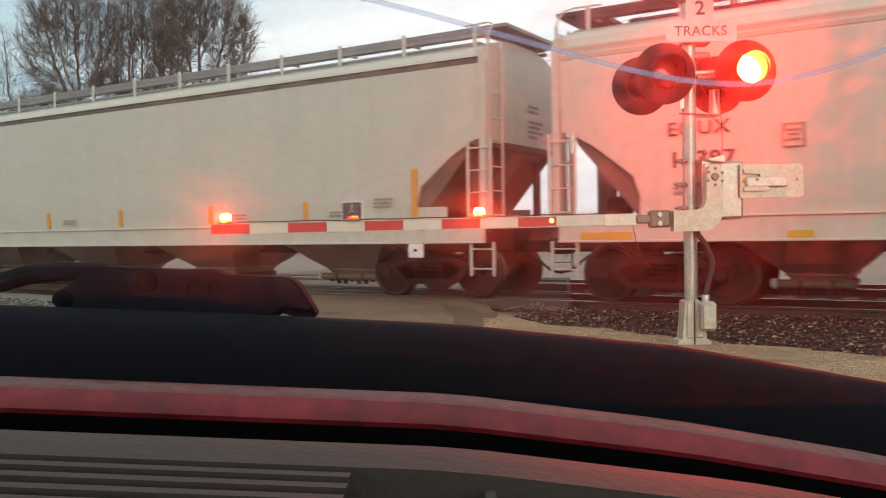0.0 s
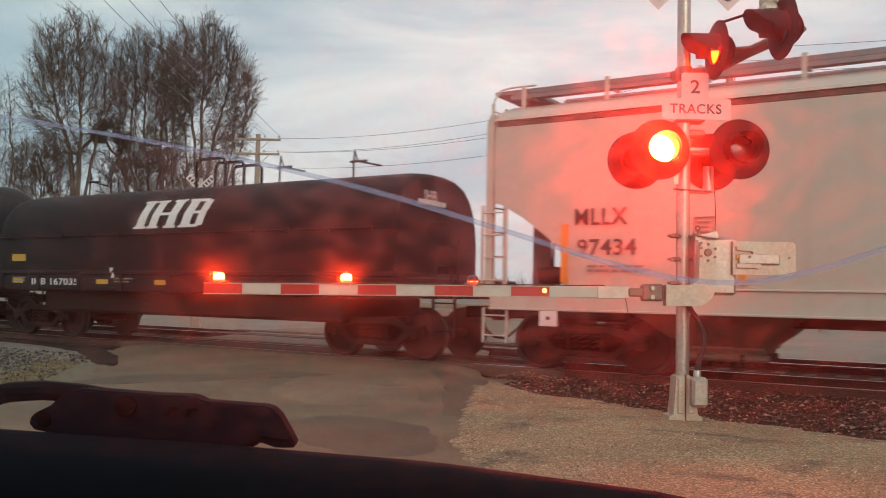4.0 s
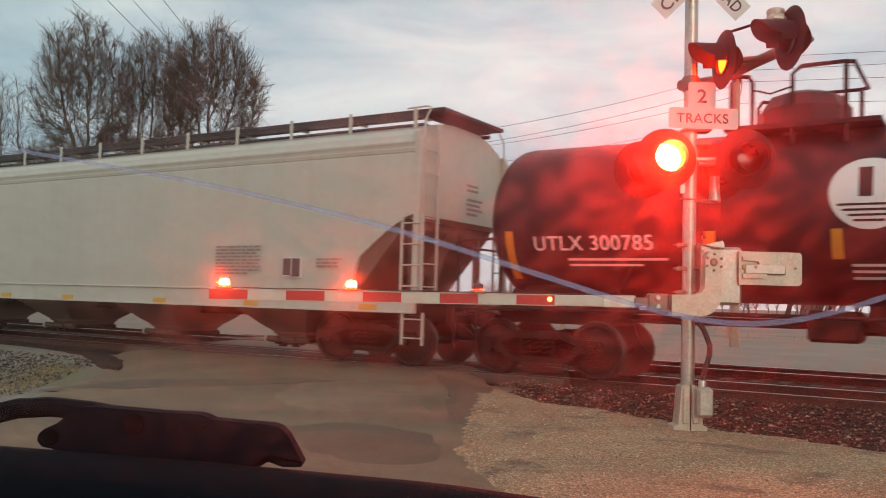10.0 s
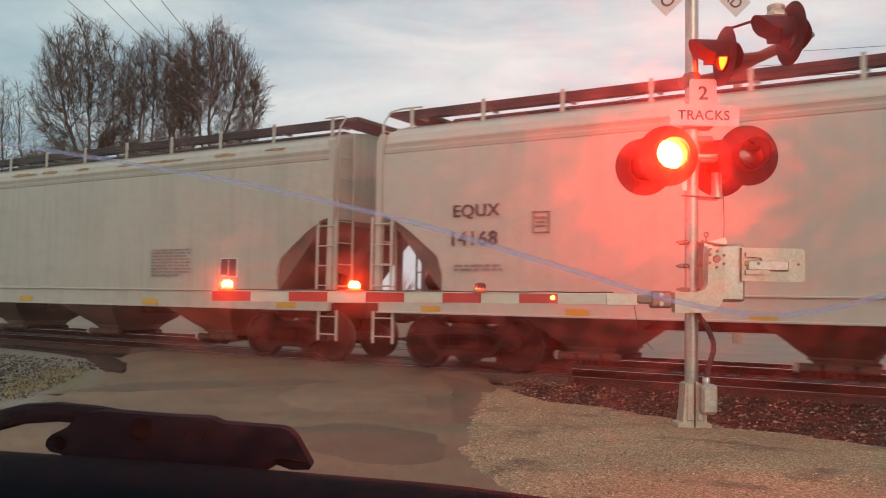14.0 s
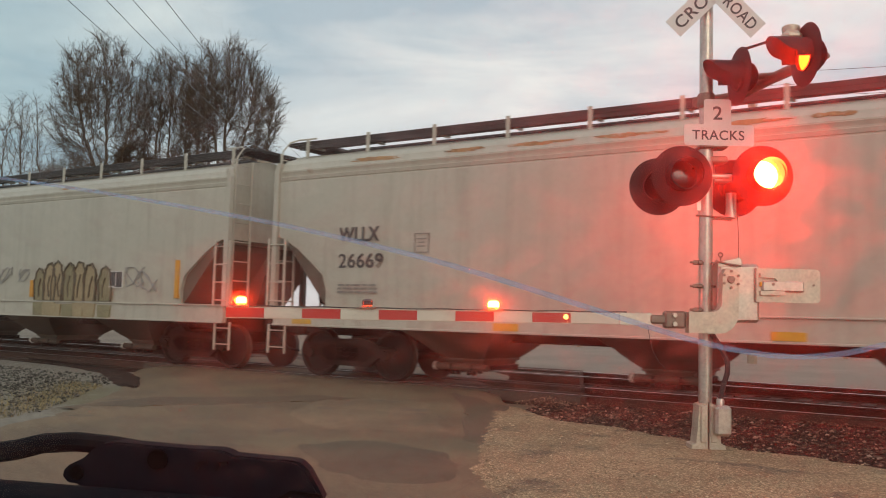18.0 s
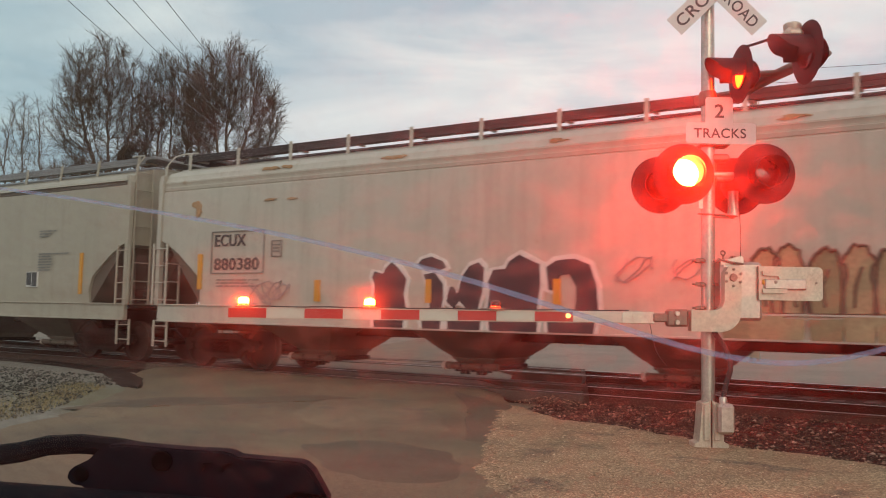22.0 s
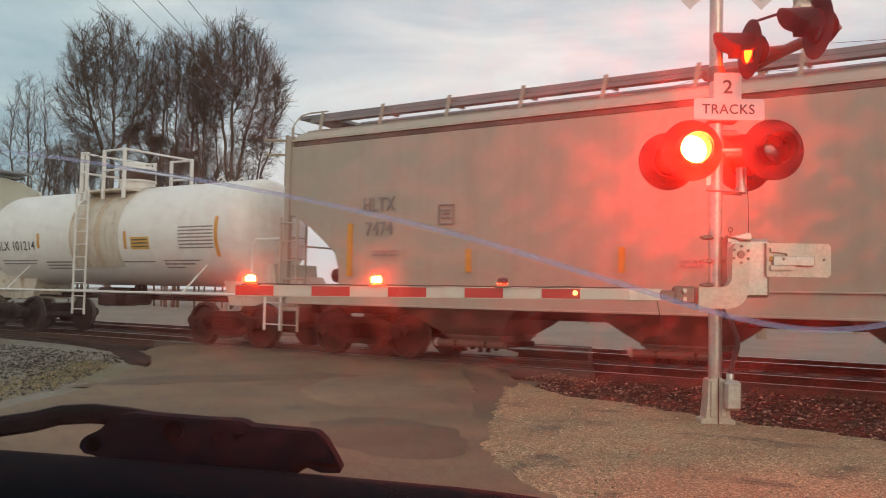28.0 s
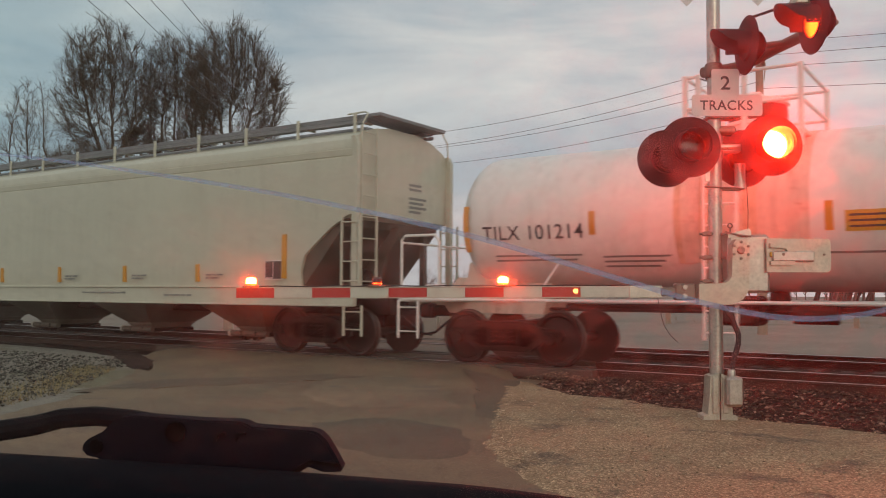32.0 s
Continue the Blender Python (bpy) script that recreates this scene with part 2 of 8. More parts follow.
RUST = (0.16, 0.07, 0.03)
M = {
    "white": surface("white_car_paint", (0.50, 0.49, 0.42), 0.45, tone=0.05, grain=14, blotch=0.5, streak=0.13, stain=(0.34, 0.24, 0.14), stain_at=0.74, bump=0.03),
    "white_rusty": surface("rust_streaked_white_paint", (0.46, 0.438, 0.372), 0.5, tone=0.07, grain=12, blotch=0.5, streak=0.26, stain=(0.30, 0.16, 0.07), stain_at=0.68, bump=0.04),
    "cream": surface("cream_grey_car_paint", (0.55, 0.53, 0.42), 0.45, tone=0.06, grain=14, blotch=0.45, streak=0.13, bump=0.03),
    "tan": surface("tan_grey_car_paint", (0.38, 0.345, 0.275), 0.5, tone=0.06, grain=14, blotch=0.5, streak=0.18, bump=0.03),
    "tankwhite": surface("white_tank_paint", (0.80, 0.77, 0.72), 0.35, tone=0.05, grain=10, blotch=0.6, streak=0.2, stain=(0.40, 0.28, 0.16), stain_at=0.74, bump=0.02),
    "tankband": surface("tan_stained_tank_paint", (0.62, 0.55, 0.45), 0.5, tone=0.12, grain=10, blotch=2, streak=0.5, stain=(0.30, 0.18, 0.09), stain_at=0.6, bump=0.03),
    "tankblack": surface("black_tank_paint", (0.012, 0.0125, 0.014), 0.48, spec=0.28, tone=0.3, grain=14, blotch=0.8, streak=0.2, bump=0.03),
    "hood": surface("faded_black_hood_paint", (0.012, 0.0115, 0.0115), 0.6, spec=0.15, tone=0.35, grain=9, blotch=0.7, streak=0.25, bump=0.04),
    "board": surface("galvanised_running_board", (0.22, 0.22, 0.22), 0.6, 0.2, tone=0.2),
    "boarddark": surface("dark_running_board", (0.035, 0.032, 0.03), 0.75, tone=0.3),
    "slope": surface("grimy_slope_and_eave_shade", (0.115, 0.093, 0.073), 0.8, tone=0.3, streak=0.4, stain=RUST, stain_at=0.6, bump=0.1),
    # both bin colours: grime and dust, darkened further for shade below the sill
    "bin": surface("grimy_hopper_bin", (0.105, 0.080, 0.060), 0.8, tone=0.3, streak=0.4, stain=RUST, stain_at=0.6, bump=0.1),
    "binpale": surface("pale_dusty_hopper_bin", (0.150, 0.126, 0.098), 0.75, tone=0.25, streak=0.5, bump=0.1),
    "under": surface("rusty_undercarriage_steel", (0.020, 0.013, 0.010), 0.85, spec=0.25, tone=0.4, stain=(0.07, 0.032, 0.016), stain_at=0.6, bump=0.2),
    "wheel": surface("rolled_wheel_steel", (0.026, 0.016, 0.012), 0.7, 0.2, tone=0.35, bump=0.1),
    "tread": surface("polished_wheel_rim", (0.09, 0.075, 0.065), 0.5, 0.7, tone=0.1, bump=0.0),
    "black": surface("black_paint", (0.012, 0.011, 0.012), 0.6, spec=0.2, tone=0.3, bump=0.05),
    "ink": surface("black_stencil_paint", (0.05, 0.05, 0.052), 0.6, tone=0.2, bump=0.0),
    "greyink": surface("grey_stencil_paint", (0.22, 0.215, 0.20), 0.6, tone=0.2, bump=0.0),
    "whiteink": surface("white_stencil_paint", (0.72, 0.72, 0.70), 0.5, tone=0.08, bump=0.0),
    "orange": surface("orange_reflective_tape", (0.62, 0.28, 0.03), 0.45, tone=0.15, bump=0.0),
    "yellow": surface("yellow_reflective_tape", (0.58, 0.34, 0.04), 0.45, tone=0.15, bump=0.0),
    "galv": surface("galvanised_steel", (0.47, 0.455, 0.40), 0.34, 0.75, grain=34, blotch=9, tone=0.26, bump=0.06),
    "alu": surface("cast_aluminium", (0.50, 0.46, 0.375), 0.42, 0.45, grain=34, blotch=7, tone=0.26, bump=0.06),
    "bolt": surface("dull_steel_bolt", (0.2, 0.17, 0.14), 0.5, 0.7, tone=0.2),
    "sheetred": surface("red_reflective_sheeting", (0.50, 0.025, 0.02), 0.4, tone=0.1, grain=40, bump=0.02),
    "sheetwhite": surface("white_reflective_sheeting", (0.56, 0.54, 0.455), 0.4, tone=0.07, grain=40, bump=0.02),
    "sign": surface("white_sign_face", (0.66, 0.64, 0.62), 0.45, tone=0.06, grain=12, blotch=3, bump=0.0),
    "redlens": surface("dark_red_lens", (0.06, 0.006, 0.006), 0.15, tone=0.2, bump=0.0, coat=0.5),
    "rubber": surface("black_rubber", (0.018, 0.018, 0.019), 0.7, tone=0.25, bump=0.05),
    "asphalt": surface("worn_asphalt", (0.158, 0.110, 0.065), 0.78, grain=42, blotch=0.9, tone=0.5, stain=(0.095, 0.078, 0.06), stain_at=0.60, bump=0.25),
    "worn": surface("paler_warm_asphalt", (0.190, 0.135, 0.082), 0.8, grain=42, blotch=0.9, tone=0.45, stain=(0.13, 0.10, 0.072), stain_at=0.56, bump=0.25),
    "tar": surface("dark_asphalt_patch", (0.112, 0.079, 0.049), 0.8, grain=42, blotch=1.2, tone=0.4, bump=0.25),
    "apron": surface("pale_packed_gravel", (0.345, 0.258, 0.168), 0.95, spec=0.2, pebble=75, grain=110, blotch=0.8, tone=0.38, stain=(0.17, 0.135, 0.10), stain_at=0.55, bump=0.5),
    "earth": surface("bare_winter_ground", (0.20, 0.18, 0.145), 0.95, grain=9, blotch=0.12, tone=0.35, stain=(0.15, 0.135, 0.08), stain_at=0.52, bump=0.4),
    "lot": surface("gravel_lot", (0.25, 0.215, 0.175), 0.95, spec=0.2, grain=25, blotch=0.35, tone=0.25, bump=0.3),
    "bed": surface("sooty_ballast_bed", (0.034, 0.021, 0.016), 0.95, spec=0.2, pebble=30, grain=22, blotch=1.4, tone=0.5, bump=0.8),
    "stone": surface("sooty_ballast_stone", (0.125, 0.085, 0.064), 0.95, spec=0.2, grain=30, tone=0.3, speck=1.0, bump=0.3),
    "limestone": surface("pale_crushed_limestone", (0.088, 0.084, 0.070), 0.95, spec=0.2, grain=30, tone=0.3, island=0.8, bump=0.3),
    "shoulder": surface("mixed_shoulder_pebble", (0.36, 0.278, 0.188), 0.95, spec=0.2, grain=40, tone=0.3, speck=0.55, bump=0.2),
    "tie": surface("weathered_timber", (0.06, 0.045, 0.036), 0.9, grain=14, tone=0.4, stretch=(1, 6, 6), bump=0.4),
    "plank": surface("worn_crossing_timber", (0.09, 0.07, 0.054), 0.85, grain=14, tone=0.35, stretch=(1, 8, 8), bump=0.3),
    "cap": surface("pale_outlet_cap", (0.50, 0.46, 0.40), 0.5, tone=0.25, blotch=5, bump=0.05),
    "rail": surface("rusty_rail_web", (0.06, 0.032, 0.022), 0.8, tone=0.35, bump=0.15),
    "railtop": surface("polished_rail_head", (0.42, 0.39, 0.37), 0.38, 1.0, tone=0.08, bump=0.0),
    "bark": surface("grey_brown_bark", (0.10, 0.070, 0.048), 0.9, grain=20, blotch=3, tone=0.35, bump=0.3),
    "woods": surface("far_winter_wood", (0.13, 0.10, 0.085), 0.95, grain=3, tone=0.4, bump=0.0),
    "utility": surface("weathered_pole_wood", (0.33, 0.27, 0.20), 0.85, grain=14, tone=0.25, stretch=(4, 4, 0.5), bump=0.2),
    "wire": surface("dark_line_wire", (0.085, 0.085, 0.09), 0.6, tone=0.1, bump=0.0),
    "grass": surface("dry_winter_grass", (0.27, 0.22, 0.11), 0.95, grain=12, tone=0.35, island=0.5, bump=0.0),
    "cowl": surface("grey_black_cowl_plastic", (0.0055, 0.0062, 0.0090), 0.8, spec=0.06, grain=60, tone=0.2, bump=0.1),
    # maroon paint, its red raised to hold the signal lamps' reflections
    "maroon": surface("dull_maroon_paint", (0.17, 0.014, 0.020), 0.42, grain=60, blotch=18, tone=0.5, bump=0.12, coat=0.15, spec=0.3),
    "dash": surface("grey_dashboard_vinyl", (0.055, 0.048, 0.042), 0.75, spec=0.2, grain=160, tone=0.12, bump=0.15),
    # beige strip coloured red in place of the lamps' reflections on it
    "seal": surface("dusty_seal_lamp_red", (0.130, 0.030, 0.026), 0.36, spec=0.12, grain=70, blotch=14, tone=0.45, bump=0.12),
    "tanstain": surface("tan_water_stain", (0.56, 0.43, 0.30), 0.5, grain=12, blotch=3, tone=0.25, streak=0.4, bump=0.02),
    "cover": surface("blue_black_cover_plastic", (0.0075, 0.0090, 0.0145), 0.85, spec=0.05, grain=60, tone=0.3, bump=0.05),
    # near-black without sheen; mostly puts the shade of recesses into the colour
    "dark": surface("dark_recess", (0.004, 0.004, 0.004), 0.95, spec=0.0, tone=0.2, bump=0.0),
    "rustpatch": surface("orange_rust_patch", (0.40, 0.25, 0.13), 0.85, grain=18, blotch=4, tone=0.35, stain=(0.5, 0.42, 0.33), stain_at=0.55, bump=0.15),
    "graf_black": surface("black_spray_paint", (0.02, 0.025, 0.03), 0.6, tone=0.2, bump=0.0),
    "graf_pale": surface("pale_spray_paint", (0.62, 0.64, 0.60), 0.6, tone=0.12, bump=0.0),
    "graf_ochre": surface("ochre_spray_paint", (0.34, 0.27, 0.16), 0.6, tone=0.3, blotch=3, bump=0.0),
    "graf_brown": surface("dark_brown_spray_paint", (0.095, 0.072, 0.048), 0.6, tone=0.3, blotch=3, bump=0.0),
    "graf_olive": surface("olive_spray_paint", (0.24, 0.21, 0.12), 0.6, tone=0.3, blotch=3, bump=0.0),
    "graf_grey": surface("grey_spray_paint", (0.30, 0.29, 0.28), 0.6, tone=0.2, bump=0.0),
    "lit": glow("lit_red_lens", (1.0, 0.009, 0.0024), 2100.0),
    "litrear": glow("lit_rear_lens", (1.0, 0.02, 0.004), 480.0),
    "litside": glow("lit_side_lens", (1.0, 0.016, 0.002), 60.0),
    "litarm": glow("lit_arm_lamp", (1.0, 0.034, 0.005), 620.0),
    "litdim": glow("glowing_amber_reflector", (1.0, 0.42, 0.10), 5.0),
}


# ---- building helpers ----
class Shape:
    """Collects corners and faces of one mesh."""

    def __init__(self):
        self.v, self.f, self.s, self.m = [], [], [], []

    def add(self, verts, faces, smooth=False, slot=0):
        o = len(self.v)
        self.v += [tuple(p) for p in verts]
        self.f += [tuple(i + o for i in f) for f in faces]
        self.s += [smooth] * len(faces)
        self.m += [slot] * len(faces)
        return self

    def box(self, x0, x1, y0, y1, z0, z1, b=0.0, m=None, slot=0):
        """A box, its edges broken by b."""
        if b <= 0:
            v = [(x, y, z) for x in (x0, x1) for y in (y0, y1) for z in (z0, z1)]
            f = [(0, 1, 3, 2), (4, 6, 7, 5), (0, 4, 5, 1), (2, 3, 7, 6), (0, 2, 6, 4), (1, 5, 7, 3)]
        else:
            b = min(b, (x1 - x0) * 0.4, (y1 - y0) * 0.4, (z1 - z0) * 0.4)
            c, h = ((x0 + x1) / 2, (y0 + y1) / 2, (z0 + z1) / 2), ((x1 - x0) / 2, (y1 - y0) / 2, (z1 - z0) / 2)
            v, ids = [], {}
            for sx in (-1, 1):
                for sy in (-1, 1):
                    for sz in (-1, 1):
                        for a in range(3):
                            p = [c[k] + (sx, sy, sz)[k] * (h[k] - (0 if k == a else b)) for k in range(3)]
                            ids[sx, sy, sz, a] = len(v)
                            v.append(tuple(p))
            f = []
            for a in range(3):
                o1, o2 = (a + 1) % 3, (a + 2) % 3
                for s in (-1, 1):
                    q = []
                    for s1, s2 in ((-1, -1), (1, -1), (1, 1), (-1, 1)):
                        k = [0, 0, 0]
                        k[a], k[o1], k[o2] = s, s1, s2
                        q.append(ids[(*k, a)])
                    f.append(tuple(q if s > 0 else reversed(q)))
                for s1 in (-1, 1):
                    for s2 in (-1, 1):
                        k, j = [0, 0, 0], [0, 0, 0]
                        k[a], k[o1], k[o2] = -1, s1, s2
                        j[a], j[o1], j[o2] = 1, s1, s2
                        q = [ids[(*k, o1)], ids[(*j, o1)], ids[(*j, o2)], ids[(*k, o2)]]
                        f.append(tuple(q if s1 * s2 < 0 else reversed(q)))
            for sx in (-1, 1):
                for sy in (-1, 1):
                    for sz in (-1, 1):
                        q = [ids[sx, sy, sz, a] for a in range(3)]
                        f.append(tuple(q if sx * sy * sz > 0 else reversed(q)))
        if m is not None:
            v = [m @ Vector(p) for p in v]
        return self.add(v, f, slot=slot)

    def tube(self, pts, r, n=8, caps=True, slot=0):
        """A round bar along pts; r is one radius or one for each point."""
        pts = [Vector(p) for p in pts]
        rs = r if isinstance(r, (list, tuple)) else [r] * len(pts)
        v, f = [], []
        side = None
        for i, p in enumerate(pts):
            d = (pts[min(i + 1, len(pts) - 1)] - pts[max(i - 1, 0)]).normalized()
            if side is None:
                side = d.orthogonal().normalized()
            side = (side - d * side.dot(d)).normalized()
            up = d.cross(side)
            for k in range(n):
                a = 2 * math.pi * k / n
                v.append(p + (side * math.cos(a) + up * math.sin(a)) * rs[i])
        for i in range(len(pts) - 1):
            for k in range(n):
                f.append((i * n + k, i * n + (k + 1) % n, (i + 1) * n + (k + 1) % n, (i + 1) * n + k))
        self.add(v, f, n > 4, slot)
        if caps:
            e = (len(pts) - 1) * n
            self.add(v[:n], [tuple(reversed(range(n)))], False, slot)
            self.add(v[e:], [tuple(range(n))], False, slot)
        return self

    def lathe(self, prof, n=24, axis="z", c=(0, 0, 0), slot=0, smooth=True):
        """Turns (radius, height) pairs about an axis through c."""
        v, f = [], []
        for r, h in prof:
            for k in range(n):
                a = 2 * math.pi * k / n
                x, y = r * math.cos(a), r * math.sin(a)
                p = {"z": (x, y, h), "x": (h, x, y), "y": (y, h, x)}[axis]
                v.append((p[0] + c[0], p[1] + c[1], p[2] + c[2]))
        for i in range(len(prof) - 1):
            for k in range(n):
                f.append((i * n + k, i * n + (k + 1) % n, (i + 1) * n + (k + 1) % n, (i + 1) * n + k))
        return self.add(v, f, smooth, slot)

    def plate(self, outline, y0, y1, slot=0, m=None):
        """An outline in x and z, thick from y0 to y1."""
        n = len(outline)
        v = [(x, y0, z) for x, z in outline] + [(x, y1, z) for x, z in outline]
        f = [tuple(range(n)), tuple(reversed(range(n, 2 * n)))]
        f += [((k + 1) % n, k, k + n, (k + 1) % n + n) for k in range(n)]
        if m is not None:
            v = [m @ Vector(p) for p in v]
        return self.add(v, f, slot=slot)

    def sheet(self, rows, smooth=True, slot=0):
        """A surface through rows of points."""
        n = len(rows[0])
        v = [p for r in rows for p in r]
        f = [(i * n + k, i * n + k + 1, (i + 1) * n + k + 1, (i + 1) * n + k) for i in range(len(rows) - 1) for k in range(n - 1)]
        return self.add(v, f, smooth, slot)

    def mesh(self, name, *mats, sharp=35):
        me = bpy.data.meshes.new(name)
        me.from_pydata(self.v, [], self.f)
        me.polygons.foreach_set("use_smooth", self.s)
        me.polygons.foreach_set("material_index", self.m)
        for mt in mats:
            me.materials.append(M[mt] if isinstance(mt, str) else mt)
        me.update()
        if any(self.s):
            me.set_sharp_from_angle(angle=radians(sharp))
        return me


def fix_out(me):
    """Turns all faces outward."""
    bm = bmesh.new()
    bm.from_mesh(me)
    bmesh.ops.recalc_face_normals(bm, faces=bm.faces)
    bm.to_mesh(me)
    bm.free()
    return me


def part(name, shape, mats, parent, label="", at=None, fix=True):
    """One mesh object under a thing or under a part."""
    if isinstance(shape, Shape):
        mats = mats if isinstance(mats, (list, tuple)) else [mats]
        shape = shape.mesh(name, *mats)
        if fix:
            fix_out(shape)
    ob = new(name, shape)
    ob.parent = parent
    if at is not None:
        ob.matrix_basis = at
    if label:
        ob["label"] = label
    return ob


def thing(name, label, category, m=None, group="", kind=""):
    """An empty at a thing's base, which carries its parts."""
    ob = new(name)
    if m is not None:
        ob.matrix_basis = m
    return tagged(ob, label, category, group, kind)


def single(name, shape, mats, label, category, m=None, kind="", group=""):
    """A thing of one mesh."""
    mats = mats if isinstance(mats, (list, tuple)) else [mats]
    me = shape.mesh(name, *mats) if isinstance(shape, Shape) else shape
    ob = new(name, me)
    if m is not None:
        ob.matrix_basis = m
    return tagged(ob, label, category, group, kind)


_letters = {}


def letters(text, height, mat, thick=0.003, width=None, slant=0.0):
    """A mesh of raised letters, centred, in the x z plane, facing -y."""
    key = (text, height, mat, width, slant)
    if key not in _letters:
        cu = bpy.data.curves.new("letters", "FONT")
        cu.body, cu.size, cu.extrude, cu.align_x, cu.align_y = text, 1.0, 0.001, "CENTER", "CENTER"
        cu.shear = slant
        cu.offset = 0.010 if thick > 0.02 else 0.012 if height < 0.2 else 0.006
        cu.space_character = 1.08
        ob = new("letters", cu)
        bpy.context.view_layer.update()
        me = bpy.data.meshes.new_from_object(ob.evaluated_get(bpy.context.evaluated_depsgraph_get()))
        bpy.data.objects.remove(ob)
        bpy.data.curves.remove(cu)
        co = np.array([tuple(v.co) for v in me.vertices])
        lo, hi = co.min(0), co.max(0)
        sy = height / (hi[1] - lo[1])
        sx = (width / (hi[0] - lo[0])) if width else sy
        mid = (lo + hi) / 2
        for v in me.vertices:
            v.co = ((v.co.x - mid[0]) * sx, -thick * (0.5 + 0.5 * (1 if v.co.z > 0 else -1)), (v.co.y - mid[1]) * sy)
        me.materials.clear()
        me.materials.append(M[mat])
        me.name = "letters"
        _letters[key] = me
    return _letters[key]


# ---- ground ----
YC, YC2 = 13.9, 18.3        # centre lines of the two tracks
FWD, RGT = (-math.sin(radians(32.2)), math.cos(radians(32.2))), (math.cos(radians(32.2)), math.sin(radians(32.2)))


def plan(r, f):
    """A place r metres right and f metres ahead of the parked car's driver."""
    return (RGT[0] * r + FWD[0] * f, RGT[1] * r + FWD[1] * f)


def ground_z(x, y):
    base = -0.15 + 0.03 * noise.noise((x * 0.25, y * 0.25, 0.3))
    if 11.9 < y < 20.6:
        k = min(1, (y - 11.9) / 0.7, (20.6 - y) / 0.7)
        base -= 0.05 * k
    return base


def spread(lo, hi, step, far):
    near = list(np.arange(lo, hi + 0.01, step))
    out = [hi + (far - hi) * (k / 12) ** 3 for k in range(1, 13)]
    return [lo + (-far - lo) * (k / 12) ** 3 for k in range(12, 0, -1)] + near + out


gx, gy = spread(-46, 16, 0.8, 2500), spread(-12, 34, 0.8, 2500)
g = Shape().sheet([[(x, y, ground_z(x, y)) for x in gx] for y in gy])
single("ground", g, "earth", "bare winter ground of packed dirt and dead grass", "ground", kind="structure")

# road: two edges, followed from behind the car over the tracks and away
EDGE_R = [(3.4, -6), (2.8, -1), (1.9, 2.2), (-0.5, 4.6), (-2.1, 5.5), (-3.0, 6.1), (-3.7, 6.9), (-4.15, 7.8), (-4.9, 9.2), (-5.9, 11.0), (-6.8, 12.3), (-7.9, 14.1), (-9.2, 17), (-10.6, 20), (-20, 40), (-50, 100)]
EDGE_L = [(-5.2, -6), (-6.4, -1), (-7.6, 2.2), (-8.9, 4.4), (-9.6, 5.5), (-9.9, 6.1), (-10.4, 6.9), (-11.2, 7.8), (-12.5, 9.2), (-14.3, 11.0), (-15.6, 12.3), (-16.2, 14.1), (-17.5, 17), (-19, 20), (-28, 40), (-59, 100)]


def along(edge, s):
    i = min(int(s), len(edge) - 2)
    k = s - i
    p0, p1, p2, p3 = edge[max(i - 1, 0)], edge[i], edge[i + 1], edge[min(i + 2, len(edge) - 1)]
    return tuple(0.5 * (2 * b + (c - a) * k + (2 * a - 5 * b + 4 * c - d) * k * k + (3 * b - a - 3 * c + d) * k ** 3) for a, b, c, d in zip(p0, p1, p2, p3))


def road_z(y):
    up = min(1, max(0, (y - 9.8) / 3.0))
    down = min(1, max(0, (y - 20.2) / 4.0))
    return -0.115 + (0.11 * up * up * (3 - 2 * up)) - 0.10 * down


rows = []
for i in range(0, 15 * 8 + 1):
    s = i / 8
    a, b = along(EDGE_L, s), along(EDGE_R, s)
    a = (a[0] + 0.18 * noise.noise((s * 2.1, 4, 0)), a[1] + 0.12 * noise.noise((s * 3.3, 1, 0)))
    b = (b[0] + 0.20 * noise.noise((s * 3.7, 9, 0)), b[1] + 0.14 * noise.noise((s * 2.9, 7, 0)))
    row = []
    for k in range(21):
        q = k / 20
        x, y = a[0] + (b[0] - a[0]) * q, a[1] + (b[1] - a[1]) * q
        z = road_z(y) + 0.012 * noise.noise((x * 0.6, y * 0.6, 5))
        if k in (0, 20):
            z -= 0.07
        row.append((x, y, z))
    rows.append(row)
# the rails' troughs are left open in the road
road = Shape().sheet(rows)
single("road", road, "asphalt", "worn grey asphalt road crossing the rails", "road", kind="structure")


def ground_patch(outline, lift, height, seed):
    """A thin irregular sheet that follows the ground under it."""
    n = len(outline)
    cx, cy = sum(q[0] for q in outline) / n, sum(q[1] for q in outline) / n
    ring = []
    for k in range(n * 6):
        (x0, y0), (x1, y1) = outline[k // 6], outline[(k // 6 + 1) % n]
        q = (k % 6) / 6
        x, y = x0 + (x1 - x0) * q, y0 + (y1 - y0) * q
        ring.append((x + 0.16 * noise.noise((x * 2.7, y * 2.7, seed)), y + 0.16 * noise.noise((x * 2.7, y * 2.7, seed + 9))))
    rows_ = []
    for j in range(7):
        q = j / 6
        rows_.append([(cx + (x - cx) * q, cy + (y - cy) * q, height(cx + (x - cx) * q, cy + (y - cy) * q) + (lift if j < 6 else lift - 0.03)) for x, y in ring + ring[:1]])
    return Shape().sheet(rows_)


def road_top(x, y):
    return road_z(y) + 0.012 * noise.noise((x * 0.6, y * 0.6, 5))


